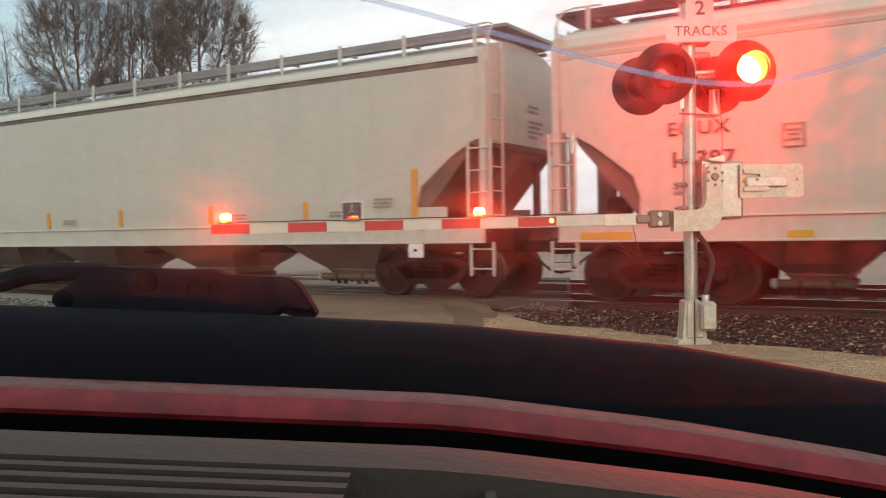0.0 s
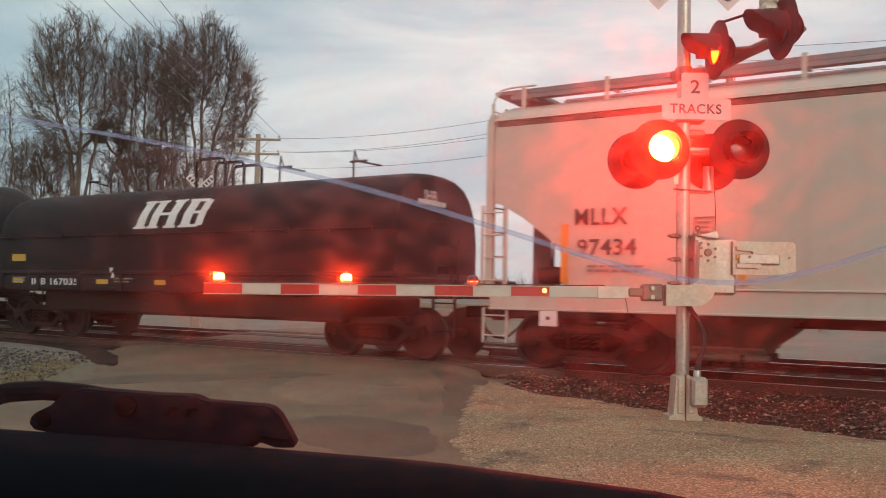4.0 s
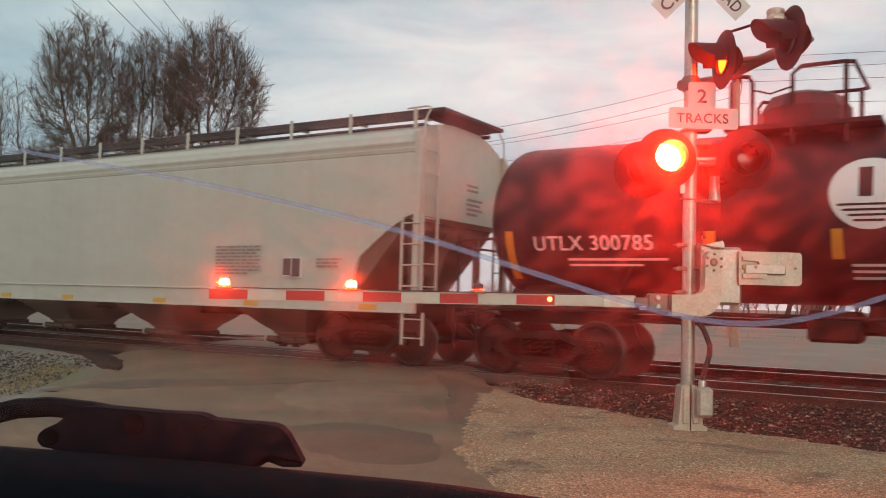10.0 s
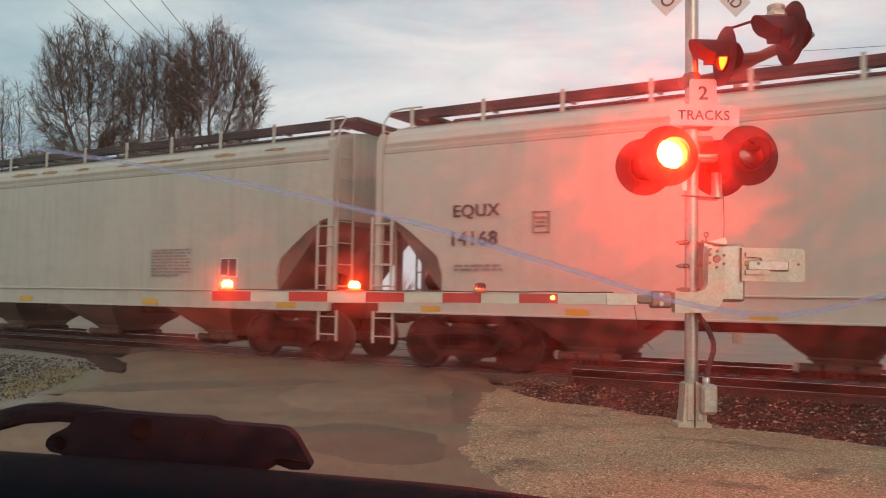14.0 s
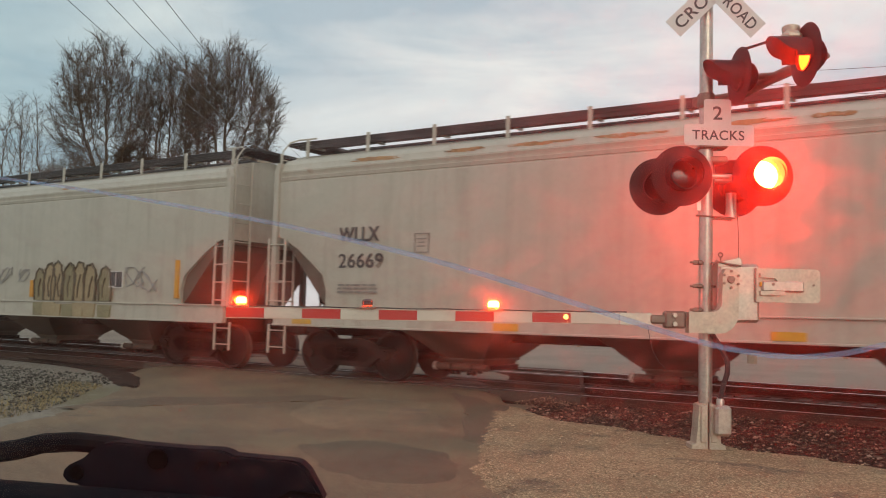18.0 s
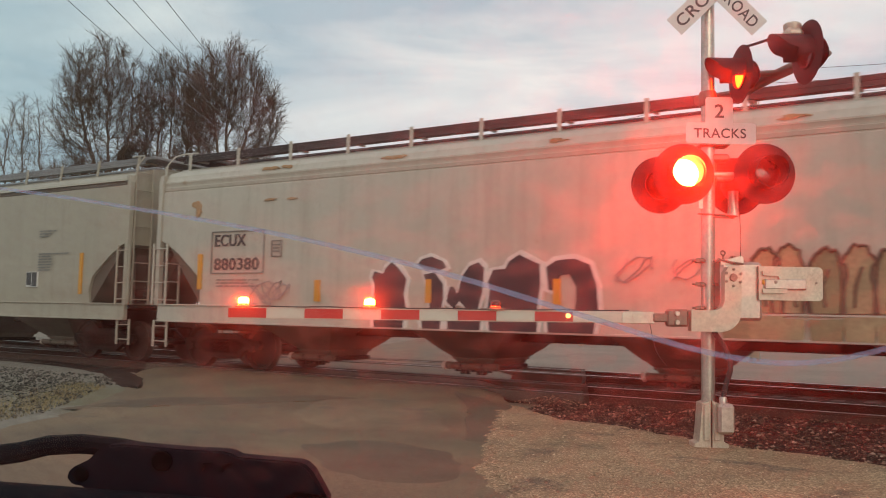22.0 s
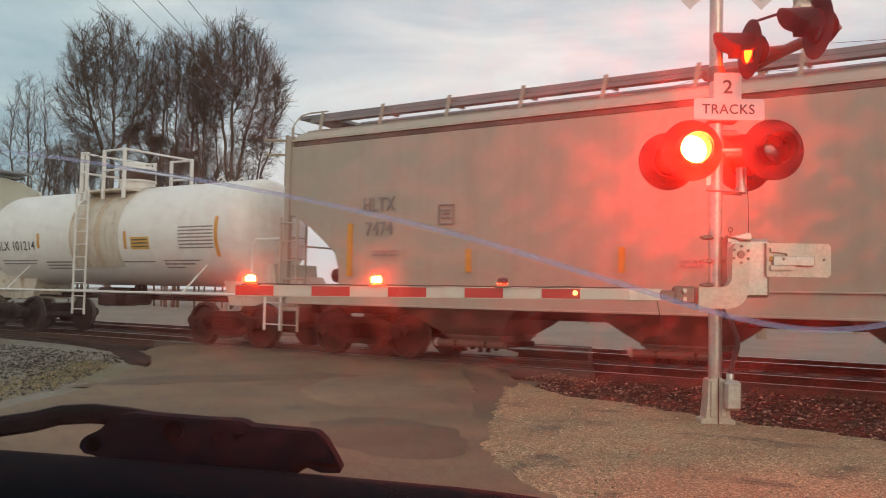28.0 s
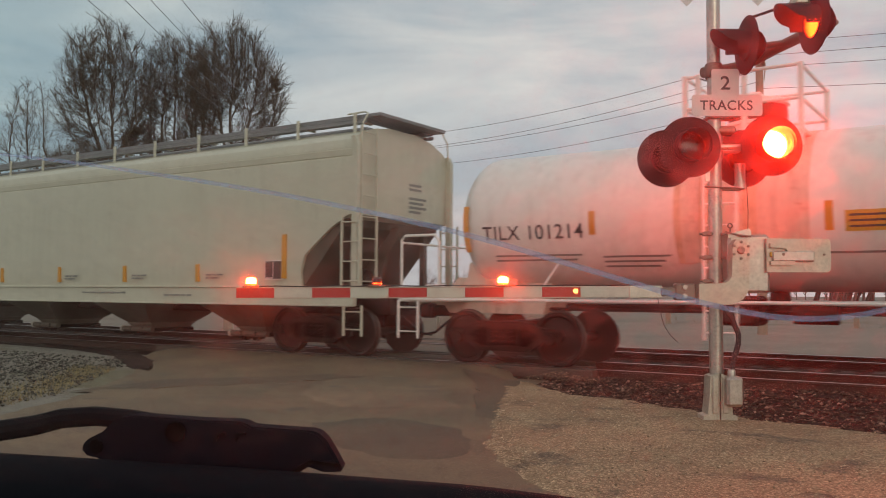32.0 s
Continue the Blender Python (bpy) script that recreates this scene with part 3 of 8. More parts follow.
single("road_patch", ground_patch([(-6.2, 6.7), (-5.9, 7.6), (-4.7, 7.4), (-4.1, 6.8), (-3.7, 6.0), (-4.1, 5.5), (-4.8, 5.6)], 0.010, road_top, 1), "tar", "darker asphalt patch on the worn road", "road", kind="structure")
single("road_patch", ground_patch([(-11.0, 8.6), (-9.2, 10.9), (-8.3, 11.0), (-8.9, 9.6), (-9.9, 7.6), (-10.6, 7.0)], 0.010, road_top, 4), "tar", "dark oily stretch along the road's edge", "road", kind="structure")
BAND = [(-21.5, 13.2), (-18.5, 12.6), (-16.0, 11.8), (-14.2, 10.8), (-13.0, 10.0), (-12.2, 9.5)]
rows_ = []
for i in range(0, 5 * 10 + 1):
    x, y = along(BAND, i / 10)
    wd = 0.30 * min(1, i / 8, (51 - i) / 16) + 0.10 * noise.noise((i * 0.3, 1, 7))
    rows_.append([(x + q * wd * 0.62 + 0.05 * noise.noise((i * 0.8, q, 3)), y + q * wd * 0.78, ground_z(x, y) + (0.058 if abs(q) < 0.9 else 0.0)) for q in (-1, -0.6, 0, 0.6, 1)])
single("soil_strip", Shape().sheet(rows_), "bed", "dark sooty soil between the track and the limestone", "ground", kind="structure")
single("road_patch", ground_patch([(-7.9, 12.5), (-6.2, 11.3), (-5.0, 9.3), (-4.3, 7.7), (-4.9, 8.0), (-5.9, 9.6), (-6.8, 11.2)], 0.012, road_top, 12), "tar", "dark oily asphalt beside the gravel shoulder", "road", kind="structure")
# a paler, warmer patch of the road
single("road_patch", ground_patch([(-9.4, 11.0), (-7.4, 11.2), (-6.1, 9.7), (-5.3, 8.5), (-6.6, 7.5), (-8.0, 8.4)], 0.006, road_top, 15), "worn", "paler, warmer patch of asphalt on the road", "road", kind="structure")

# pale gravel apron about the signal and before the car
ap = [(3.6, -3), (2.2, 2.0), (-0.6, 4.3), (-2.4, 5.2), (-3.3, 5.9), (-3.95, 6.75), (-4.45, 7.7), (-5.2, 9.1), (-5.7, 10.1), (-6.6, 11.7), (-6.4, 12.0), (-5.7, 11.1),
      (-5.0, 10.45), (-4.2, 10.3), (-3.0, 9.8), (-2.3, 9.5), (-1.6, 9.4), (-0.8, 9.15), (3, 8.7), (8, 8.4), (14, 8.2), (22, 7.6), (22, -3)]


def outside(x, y, poly):
    """How far a place lies outside an outline; below zero inside it."""
    best, inside = 1e9, False
    for (x0, y0), (x1, y1) in zip(poly, poly[1:] + poly[:1]):
        dx, dy = x1 - x0, y1 - y0
        k = max(0.0, min(1.0, ((x - x0) * dx + (y - y0) * dy) / (dx * dx + dy * dy)))
        best = min(best, math.hypot(x - x0 - k * dx, y - y0 - k * dy))
        if (y0 > y) != (y1 > y) and x < x0 + (y - y0) * dx / dy:
            inside = not inside
    return -best if inside else best


sh = Shape()
rows = []
for y in np.arange(-3.4, 11.6, 0.16):
    row = []
    for x in list(np.arange(-7.0, 3.0, 0.16)) + list(np.arange(3.2, 23, 0.8)):
        d = outside(x, y, ap) + 0.10 * noise.noise((x * 1.9, y * 1.9, 1)) + 0.05 * noise.noise((x * 6, y * 6, 1))
        row.append((x, y, -0.088 + 0.015 * noise.noise((x * 0.8, y * 0.8, 2)) - 0.5 * max(0.0, d)))
    rows.append(row)
sh.sheet(rows)
single("gravel_apron", sh, "apron", "pale packed gravel shoulder beside the asphalt road", "gravel", kind="structure")

# far side: a pale gravel lot beyond the rails
lot = Shape().sheet([[(x, y, -0.11 + 0.02 * noise.noise((x * 0.2, y * 0.2, 3))) for x in (-58, -40, -30, -20, -10, 0, 10, 20, 34, 60)] for y in (20.9, 21.4, 24, 27, 31, 36, 40.5)])
single("gravel_lot", lot, "lot", "pale gravel lot beyond the second track", "gravel", kind="structure")

# ballast beds
bed = Shape()
for yc, half in ((YC, 1.95), (YC2, 2.0)):
    rs = []
    for y, z in ((-half, -0.24), (-half + 0.55, -0.17), (-0.8, -0.165), (0.8, -0.165), (half - 0.5, -0.17), (half, -0.24)):
        rs.append([(x, yc + y + 0.06 * noise.noise((x * 1.3, y, 4)), z + 0.02 * noise.noise((x * 2.0, y * 2, 6))) for x in np.arange(-120, 60.1, 1.0)])
    bed.sheet(rs)
single("ballast_bed", bed, "bed", "sooty dark ballast bed under both tracks", "ballast", kind="structure")


def rail_shape(x0, x1):
    prof = [(-0.07, -0.172), (0.07, -0.172), (0.07, -0.16), (0.012, -0.14), (0.012, -0.045), (0.036, -0.035), (0.036, -0.006), (0.028, 0), (-0.028, 0), (-0.036, -0.006), (-0.036, -0.035), (-0.012, -0.045), (-0.012, -0.14), (-0.07, -0.16)]
    s = Shape()
    n = len(prof)
    v = [(x, y, z) for x in (x0, x1) for y, z in prof]
    for k in range(n):
        s.add([v[k], v[(k + 1) % n], v[(k + 1) % n + n], v[k + n]], [(0, 1, 2, 3)], slot=1 if k in (6, 7, 8) else 0)
    return s


tie_mesh = fix_out(Shape().box(-0.115, 0.115, -1.3, 1.3, -0.34, -0.155, 0.012).mesh("tie", "tie"))
rail_mesh = fix_out(rail_shape(-150, 80).mesh("rail", "rail", "railtop"))
for yc, lab in ((YC, "railway track of rusty rails on dark timber ties, polished heads"), (YC2, "second railway track of rusty rails on timber ties")):
    tr = thing("railway_track", lab, "railway track", pose(0, yc, 0), "parallel tracks", "structure")
    for y in (-0.755, 0.755):
        part("rail", rail_mesh, None, tr, "rusty rail with a polished head", pose(0, y, 0.003))
    for i in range(150):
        x = -62 + i * 0.53
        if -16.9 < x < -6.2:
            continue
        part("tie", tie_mesh, None, tr, "", pose(x, 0.03 * math.sin(i * 7.1), 0.006 * math.sin(i * 3.3), 0, 0, 0.7 * math.sin(i * 5.7)))

# timber panels fill the crossing between and beside the rails
plank_mesh = fix_out(Shape().box(-2.62, 2.62, -0.115, 0.115, -0.17, 0.0, 0.012).mesh("plank", "plank"))
cr = thing("crossing_deck", "worn grey timber planks laid beside the rails", "level crossing", pose(0, 0, 0), "", "structure")
for yc in (YC, YC2):
    for y in (-1.02, -0.56, 0.56, 1.02):
        for k in range(2):
            part("plank", plank_mesh, None, cr, "", pose(-14.0 + k * 5.27 - (y + yc - YC) * 0.45, yc + y, 0.012 + 0.004 * math.sin(k * 3 + y * 5 + yc)))


# ---- loose stones ----
def stones(name, mat, spots, lo, hi, label, cat, squash=0.7):
    """Many small broken stones in one mesh; spots gives each one's place."""
    base = [(0, 0, 1), (0.9, 0, 0.3), (0.2, 0.9, 0.25), (-0.8, 0.5, 0.3), (-0.7, -0.6, 0.2), (0.3, -0.9, 0.3), (0, 0, -0.5)]
    tri = [(0, 1, 2), (0, 2, 3), (0, 3, 4), (0, 4, 5), (0, 5, 1), (6, 2, 1), (6, 3, 2), (6, 4, 3), (6, 5, 4), (6, 1, 5)]
    rng = np.random.default_rng(5)
    V, F = [], []
    b = np.array(base)
    for x, y, z in spots:
        s = lo + (hi - lo) * rng.random() ** 2
        p = b * rng.uniform(0.7, 1.3, b.shape) * s
        a = rng.random() * 6.283
        c, d = math.cos(a), math.sin(a)
        p = np.stack([p[:, 0] * c - p[:, 1] * d, p[:, 0] * d + p[:, 1] * c, p[:, 2] * squash], 1) + (x, y, z)
        o = len(V)
        V += p.tolist()
        F += [(i + o, j + o, k + o) for i, j, k in tri]
    me = bpy.data.meshes.new(name)
    me.from_pydata(V, [], F)
    me.materials.append(M[mat])
    return single(name, me, mat, label, cat, kind="stuff")


rng = np.random.default_rng(11)


def edge_at(edge, y):
    for (x0, y0), (x1, y1) in zip(edge, edge[1:]):
        if y0 <= y <= y1:
            return x0 + (x1 - x0) * (y - y0) / (y1 - y0)
    return 0


spots = []
EDGE_B = [(-30, 12.4), (-6.4, 12.0), (-5.7, 11.2), (-5.0, 10.5), (-4.2, 10.33), (-3.0, 9.83), (-2.3, 9.55), (-1.6, 9.42), (-0.8, 9.18), (3, 8.75), (22, 8.0)]
while len(spots) < 17000:
    x, y = -6.4 + rng.random() ** 1.25 * 17, rng.uniform(8.6, 12.75)
    front = float(np.interp(x, [q[0] for q in EDGE_B], [q[1] for q in EDGE_B])) + 0.12 * noise.noise((x * 2.1, 0, 2)) - 0.15 * rng.random() ** 3
    if y > front and x > edge_at(EDGE_R, y) + 0.35 + 0.25 * noise.noise((y * 2, 3, 1)):
        spots.append((x, y, max(ground_z(x, y), -0.135) + 0.015 + 0.03 * max(0, (y - 9.5) / 2.6)))
while len(spots) < 20000:
    x, y = rng.uniform(-45, 12), rng.uniform(12.6, 20.2)
    if not (edge_at(EDGE_L, y) - 0.6 < x < edge_at(EDGE_R, y) + 0.6):
        spots.append((x, y, -0.165))
stones("ballast_stones", "stone", spots, 0.008, 0.036, "sooty brown and grey ballast stones along the track", "ballast")
sh = Shape()
rows = []
for y in np.arange(8.4, 13.0, 0.2):
    rows.append([(x, y, -0.137 + 0.03 * max(0, (y - 9.5) / 2.6) + 0.02 * noise.noise((x * 1.7, y * 1.7, 8)) - 0.25 * max(0.0, float(np.interp(x, [q[0] for q in EDGE_B], [q[1] for q in EDGE_B])) - y + 0.1)) for x in np.arange(-6.0, 22, 0.25)])
single("ballast_shoulder", sh.sheet(rows), "bed", "sooty brown soil under the ballast beside the track", "ballast", kind="structure")
spots = []
while len(spots) < 8500:
    x, y = rng.uniform(-26, -9.5), rng.uniform(5.6, 11.1)
    if x < edge_at(EDGE_L, y) - 0.25 - 0.3 * noise.noise((y * 1.7, 5, 1)) and rng.random() < 1.2 - abs(y - 8.4) / 3.2:
        spots.append((x, y, ground_z(x, y) + 0.015))
stones("crushed_limestone", "limestone", spots, 0.012, 0.042, "pale crushed limestone heaped beside the road", "gravel")
spots = []
while len(spots) < 15000:
    x, y = rng.uniform(-5.6, 5), 4.0 + 6.6 * rng.random() ** 1.2
    if outside(x, y, ap) < -0.05 + 0.10 * noise.noise((x * 3, y * 3, 4)) and rng.random() < 0.55 + 0.9 * noise.noise((x * 0.9, y * 0.9, 6)):
        spots.append((x, y, -0.091 + 0.015 * noise.noise((x * 0.8, y * 0.8, 2)) + 0.006 * rng.random()))
for k in range(420):
    a, q = rng.random() * 6.283, rng.random() ** 0.5
    spots.append((-5.85 + 0.62 * q * math.cos(a), 12.05 + 0.30 * q * math.sin(a), -0.10 + 0.13 * (1 - q) + 0.02 * rng.random()))
stones("loose_gravel", "shoulder", spots, 0.004, 0.015, "fine pale and brown gravel scattered on the shoulder", "gravel")

# dead grass along the road's far edge and the gravel
V, F = [], []
while len(V) < 3 * 5200:
    if rng.random() < 0.6:
        y = rng.uniform(4.5, 9.5)
        x = edge_at(EDGE_L, y) - abs(rng.normal(0.5, 0.35)) - 0.25
    else:
        x, y = rng.uniform(-40, 30), rng.uniform(40, 48)
    a, h = rng.random() * 6.283, rng.uniform(0.03, 0.09) * (1 if y < 20 else 3)
    dx, dy = 0.006 * math.cos(a), 0.006 * math.sin(a)
    o, z = len(V), ground_z(x, y) - 0.01
    V += [(x - dx, y - dy, z), (x + dx, y + dy, z), (x + rng.normal(0, 0.03), y + rng.normal(0, 0.03), z + h)]
    F.append((o, o + 1, o + 2))
me = bpy.data.meshes.new("dead_grass")
me.from_pydata(V, [], F)
me.materials.append(M["grass"])
single("dead_grass", me, "grass", "dry straw-coloured grass along the verge", "grass", kind="stuff")


# ---- train ----
WHEEL_R = 0.457
MOVERS = []       # (car, its place along the train)
WHEELS = []


def truck_meshes():
    d = {}
    w = Shape()
    for s in (-1, 1):
        y = s * 0.755
        w.lathe([(0.001, y + s * 0.02), (0.16, y + s * 0.02), (0.20, y), (0.36, y - s * 0.015), (0.39, y + s * 0.05), (0.425, y + s * 0.06), (WHEEL_R - 0.008, y + s * 0.055)], 28, "y")
        w.lathe([(WHEEL_R - 0.008, y + s * 0.055), (WHEEL_R, y + s * 0.03), (WHEEL_R + 0.002, y - s * 0.05), (WHEEL_R + 0.026, y - s * 0.065), (WHEEL_R + 0.02, y - s * 0.085), (0.39, y - s * 0.075), (0.10, y - s * 0.06)], 28, "y", slot=1)
        for k in range(3):
            a = 2.094 * k
            w.lathe([(0.018, y + s * 0.03), (0.018, y + s * 0.045), (0.001, y + s * 0.05)], 6, "y", (0.10 * math.cos(a), 0, 0.10 * math.sin(a)))
    w.tube([(0, -0.7, 0), (0, 0.7, 0)], 0.085, 10)
    d["wheelset"] = fix_out(w.mesh("wheelset", "wheel", "tread"))
    f = Shape()
    out = [(-1.12, 0.52), (-1.06, 0.62), (-0.72, 0.64), (-0.42, 0.74), (0.42, 0.74), (0.72, 0.64), (1.06, 0.62), (1.12, 0.52), (1.06, 0.42), (0.76, 0.42), (0.50, 0.24), (-0.50, 0.24), (-0.76, 0.42), (-1.06, 0.42)]
    n = len(out)
    inner = [(-0.68, 0.53), (-0.40, 0.63), (-0.30, 0.63), (-0.30, 0.33), (-0.46, 0.33)]
    # near-black plates (slot 1) stand in for the frame's shaded openings
    f.plate(out, -0.05, 0.05)
    for sgn in (-1, 1):
        f.plate([(sgn * x, z) for x, z in inner], -0.056, -0.02, slot=1)
        f.lathe([(0.001, -0.10), (0.085, -0.10), (0.10, -0.05), (0.10, 0.0)], 14, "y", (sgn * 0.89, 0, 0.46))
        f.box(sgn * 0.89 - 0.14, sgn * 0.89 + 0.14, -0.07, 0.06, 0.50, 0.60, 0.02)
    f.plate([(-0.26, 0.34), (0.26, 0.34), (0.26, 0.62), (-0.26, 0.62)], -0.058, -0.02, slot=1)
    d["side_frame"] = fix_out(f.mesh("side_frame", "under", "dark"))
    sp = Shape()
    for x in (-0.17, 0, 0.17):
        sp.tube([(x + 0.055 * math.cos(k * 0.9), -0.055 + 0.055 * math.sin(k * 0.9), 0.35 + 0.011 * k) for k in range(23)], 0.012, 5)
    d["springs"] = fix_out(sp.mesh("springs", "under"))
    d["bolster"] = fix_out(Shape().box(-0.2, 0.2, -1.0, 1.0, 0.50, 0.74, 0.03).mesh("bolster", "under"))
    b = Shape()
    for x in (-0.42, 0.42):
        b.box(x - 0.05, x + 0.05, -0.85, 0.85, 0.36, 0.46, 0.015)
    b.tube([(-0.42, 0.1, 0.34), (0.42, 0.1, 0.34)], 0.02, 6)
    d["brake_beam"] = fix_out(b.mesh("brake_beam", "under"))
    return d


TM = truck_meshes()


def truck(car, x):
    t = new("truck")
    t.parent = car
    t.matrix_basis = pose(x, 0, 0)
    for y in (-1.0, 1.0):
        part("side_frame", TM["side_frame"], None, t, "", pose(0, y, 0) if y < 0 else pose(0, y, 0, 0, 0, 180))
        part("springs", TM["springs"], None, t, "", pose(0, y, 0) if y < 0 else pose(0, y, 0, 0, 0, 180))
    part("bolster", TM["bolster"], None, t)
    part("brake_beam", TM["brake_beam"], None, t)
    for dx in (-0.89, 0.89):
        w = part("wheelset", TM["wheelset"], None, t, "brown steel wheels with polished rims", pose(dx, 0, WHEEL_R))
        WHEELS.append((w, dx))


_cache = {}


def keep(key, make, fix=True):
    if key not in _cache:
        s, mats = make()
        me = s.mesh(key[0], *mats)
        _cache[key] = fix_out(me) if fix else me
    return _cache[key]


def coupler(car, x, s):
    def make():
        c = Shape().box(0.0, 0.62, -0.09, 0.09, 0.78, 0.98, 0.03)
        c.box(0.55, 0.80, -0.15, 0.13, 0.74, 1.02, 0.05)
        c.box(0.70, 0.86, -0.17, -0.02, 0.74, 1.02, 0.04)
        return c, ["under"]
    part("coupler", keep(("coupler",), make), None, car, "", pose(x, 0, 0, 0, 0, 0 if s > 0 else 180))

    def hose():
        return Shape().tube([(0.3, -0.3, 0.75), (0.5, -0.3, 0.62), (0.68, -0.22, 0.45), (0.80, -0.05, 0.42)], 0.025, 6), ["rubber"]
    part("brake_hose", keep(("brake_hose",), hose), None, car, "", pose(x, 0, 0, 0, 0, 0 if s > 0 else 180))


def bars(car, x, z, rows, y, mat="greyink", h=0.035, gap=0.065, label=""):
    """Unreadable stencil lines as plain bars; rows gives their lengths."""
    s = Shape()
    for i, w in enumerate(rows):
        a, k = 0.0, 0
        while a < w - 0.02:
            b = min(w, a + (0.16, 0.09, 0.22, 0.12)[(i + k) % 4])
            s.box(x + a, x + b, y - 0.003, y, z - i * gap - h, z - i * gap)
            a, k = b + 0.03, k + 1
    part("stencil_bars", s, mat, car, label or "small worn stencil lines")


def ladder_mesh(w, z0, z1, n):
    def make():
        s = Shape()
        for x in (0, w):
            s.box(x - 0.022, x + 0.022, -0.02, 0.02, z0, z1, 0.006)
        for k in range(n):
            z = z0 + 0.12 + (z1 - z0 - 0.24) * k / max(1, n - 1)
            s.tube([(0, 0, z), (w, 0, z)], 0.013, 6)
        return s, None
    return make


def ladder(car, x, y, w, z0, z1, n, mat, turn=0, name="ladder"):
    key = (name, round(w, 2), z0, z1, n, mat)
    if key not in _cache:
        s, _ = ladder_mesh(w, z0, z1, n)()
        _cache[key] = fix_out(s.mesh(name, mat))
    part(name, _cache[key], None, car, "", pose(x, y, 0, 0, 0, turn))


HW = 1.58
# half-width along the car, half-depth and height of a bin's sections
BIN_STEEP = ((1.45, 1.42, 1.22), (1.12, 1.34, 1.04), (0.92, 1.22, 0.92), (0.74, 1.05, 0.78), (0.58, 0.86, 0.62), (0.40, 0.62, 0.46), (0.36, 0.58, 0.36))
BIN_WIDE = ((1.60, 1.42, 1.22), (1.36, 1.34, 1.04), (1.14, 1.22, 0.92), (0.94, 1.05, 0.78), (0.76, 0.86, 0.62), (0.56, 0.62, 0.46), (0.52, 0.58, 0.36))


def hopper(u_left, u_right, paint, label, board="boarddark", board_post=None, sill="", grooves=3, bin_mat="bin", bins=4,
           marks=(), ribs=0, slant=0.0, eave=4.06, ahead=0.0, bin_rings=BIN_STEEP, cap_mat="cap"):
    """A covered hopper car; u_left and u_right are its body's ends along the train."""
    u_left, u_right = u_left + ahead, u_right + ahead
    L = u_right - u_left
    h = L / 2
    car = thing("hopper_car", label, "freight car", pose(0, YC, 0), "freight cars of the train")
    MOVERS.append((car, (u_left + u_right) / 2))
    post = board_post or paint
    # tub: rings from the sill up, the ends drawn in under the slope sheets
    lev = [(1.30, h - 1.28, HW - 0.03), (1.62, h - 1.30, HW), (1.92, h - 1.20, HW), (2.16, h - 0.90, HW), (2.40, h - 0.58, HW), (2.62, h - 0.20, HW),
           (2.66, h - 0.06, HW), (3.10, h - 0.05, HW), (eave - 0.38, h - 0.05, HW - 0.005)]
    z = eave - 0.38
    if grooves == 1:
        lev[-1] = (eave - 0.18, h - 0.05, HW - 0.005)
        lev += [(eave - 0.17, h - 0.05, HW - 0.05), (eave - 0.085, h - 0.05, HW - 0.05), (eave - 0.075, h - 0.05, HW + 0.01), (eave - 0.02, h - 0.05, HW - 0.02)]
    for k in range(grooves if grooves > 1 else 0):
        step = 0.30 / grooves
        lev += [(z + 0.03, h - 0.05, HW - 0.008), (z + 0.04, h - 0.05, HW - 0.035), (z + 0.06, h - 0.05, HW - 0.035), (z + 0.07, h - 0.05, HW - 0.02 - 0.014 * k)]
        z += step
    lev += [(eave, h - 0.05, HW - 0.09)]
    s = Shape()
    xs = [k / 24 * 2 - 1 for k in range(25)]
    for sy in (-1, 1):
        rows_ = []
        for zz, hx, hy in lev:
            rows_.append([(q * hx, sy * (hy + (0.022 * math.cos(q * math.pi * ribs) if ribs and 1.7 < zz < 3.6 else 0)), zz) for q in xs])
        s.sheet(rows_)
    for sx in (-1, 1):
        s.sheet([[(sx * hx, -hy, zz), (sx * hx, 0, zz), (sx * hx, hy, zz)] for zz, hx, hy in lev], False)
    part("body", s, paint, car)
    # a dark strip in the recess paints the shadow line below the eave
    if grooves == 1:
        for sy in (-1, 1):
            y0, y1 = sorted((sy * (HW - 0.045), sy * (HW - 0.02)))
            part("eave_shade", Shape().box(-h + 0.08, h - 0.08, y0, y1, eave - 0.165, eave - 0.09), "slope", car, "dark brown strip for the shadow line under the eave")
    # inside faces of the end bays: slope sheets and centre web
    for sx in (-1, 1):
        w = Shape()
        edge = [(0.30, 2.45), (1.25, 1.34)] if sx > 0 or grooves > 1 else [(0.62, 2.40), (0.95, 2.16), (1.25, 1.92), (1.34, 1.60), (1.33, 1.34)]
        w.plate([(sx * (h - q), zz) for q, zz in [(0.25, 2.60)] + edge + [(2.1, 1.34), (2.0, 2.60)]], -HW + 0.07, HW - 0.07)
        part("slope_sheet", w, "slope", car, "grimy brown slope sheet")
        if sx > 0:
            w = Shape().plate([(h - 1.30, 1.34), (h - 1.30, 2.5), (h - 0.12, 2.5), (h - 0.16, 2.25), (h - 0.42, 1.95), (h - 0.62, 1.34)], -0.05, 0.05)
        else:
            w = Shape().plate([(-h + 0.02, 1.34), (-h + 0.02, 2.5), (-h + 0.30, 2.5), (-h + 0.36, 1.34)], -0.05, 0.05)
            part("brake_pipe", Shape().tube([(-h + 0.52, -0.3, 1.3), (-h + 0.52, -0.3, 2.05), (-h + 0.56, -0.3, 2.14), (-h + 0.66, -0.3, 2.12), (-h + 0.70, -0.3, 2.02), (-h + 0.70, -0.3, 1.5)], 0.024, 8), "under", car)
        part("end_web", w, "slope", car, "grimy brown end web")
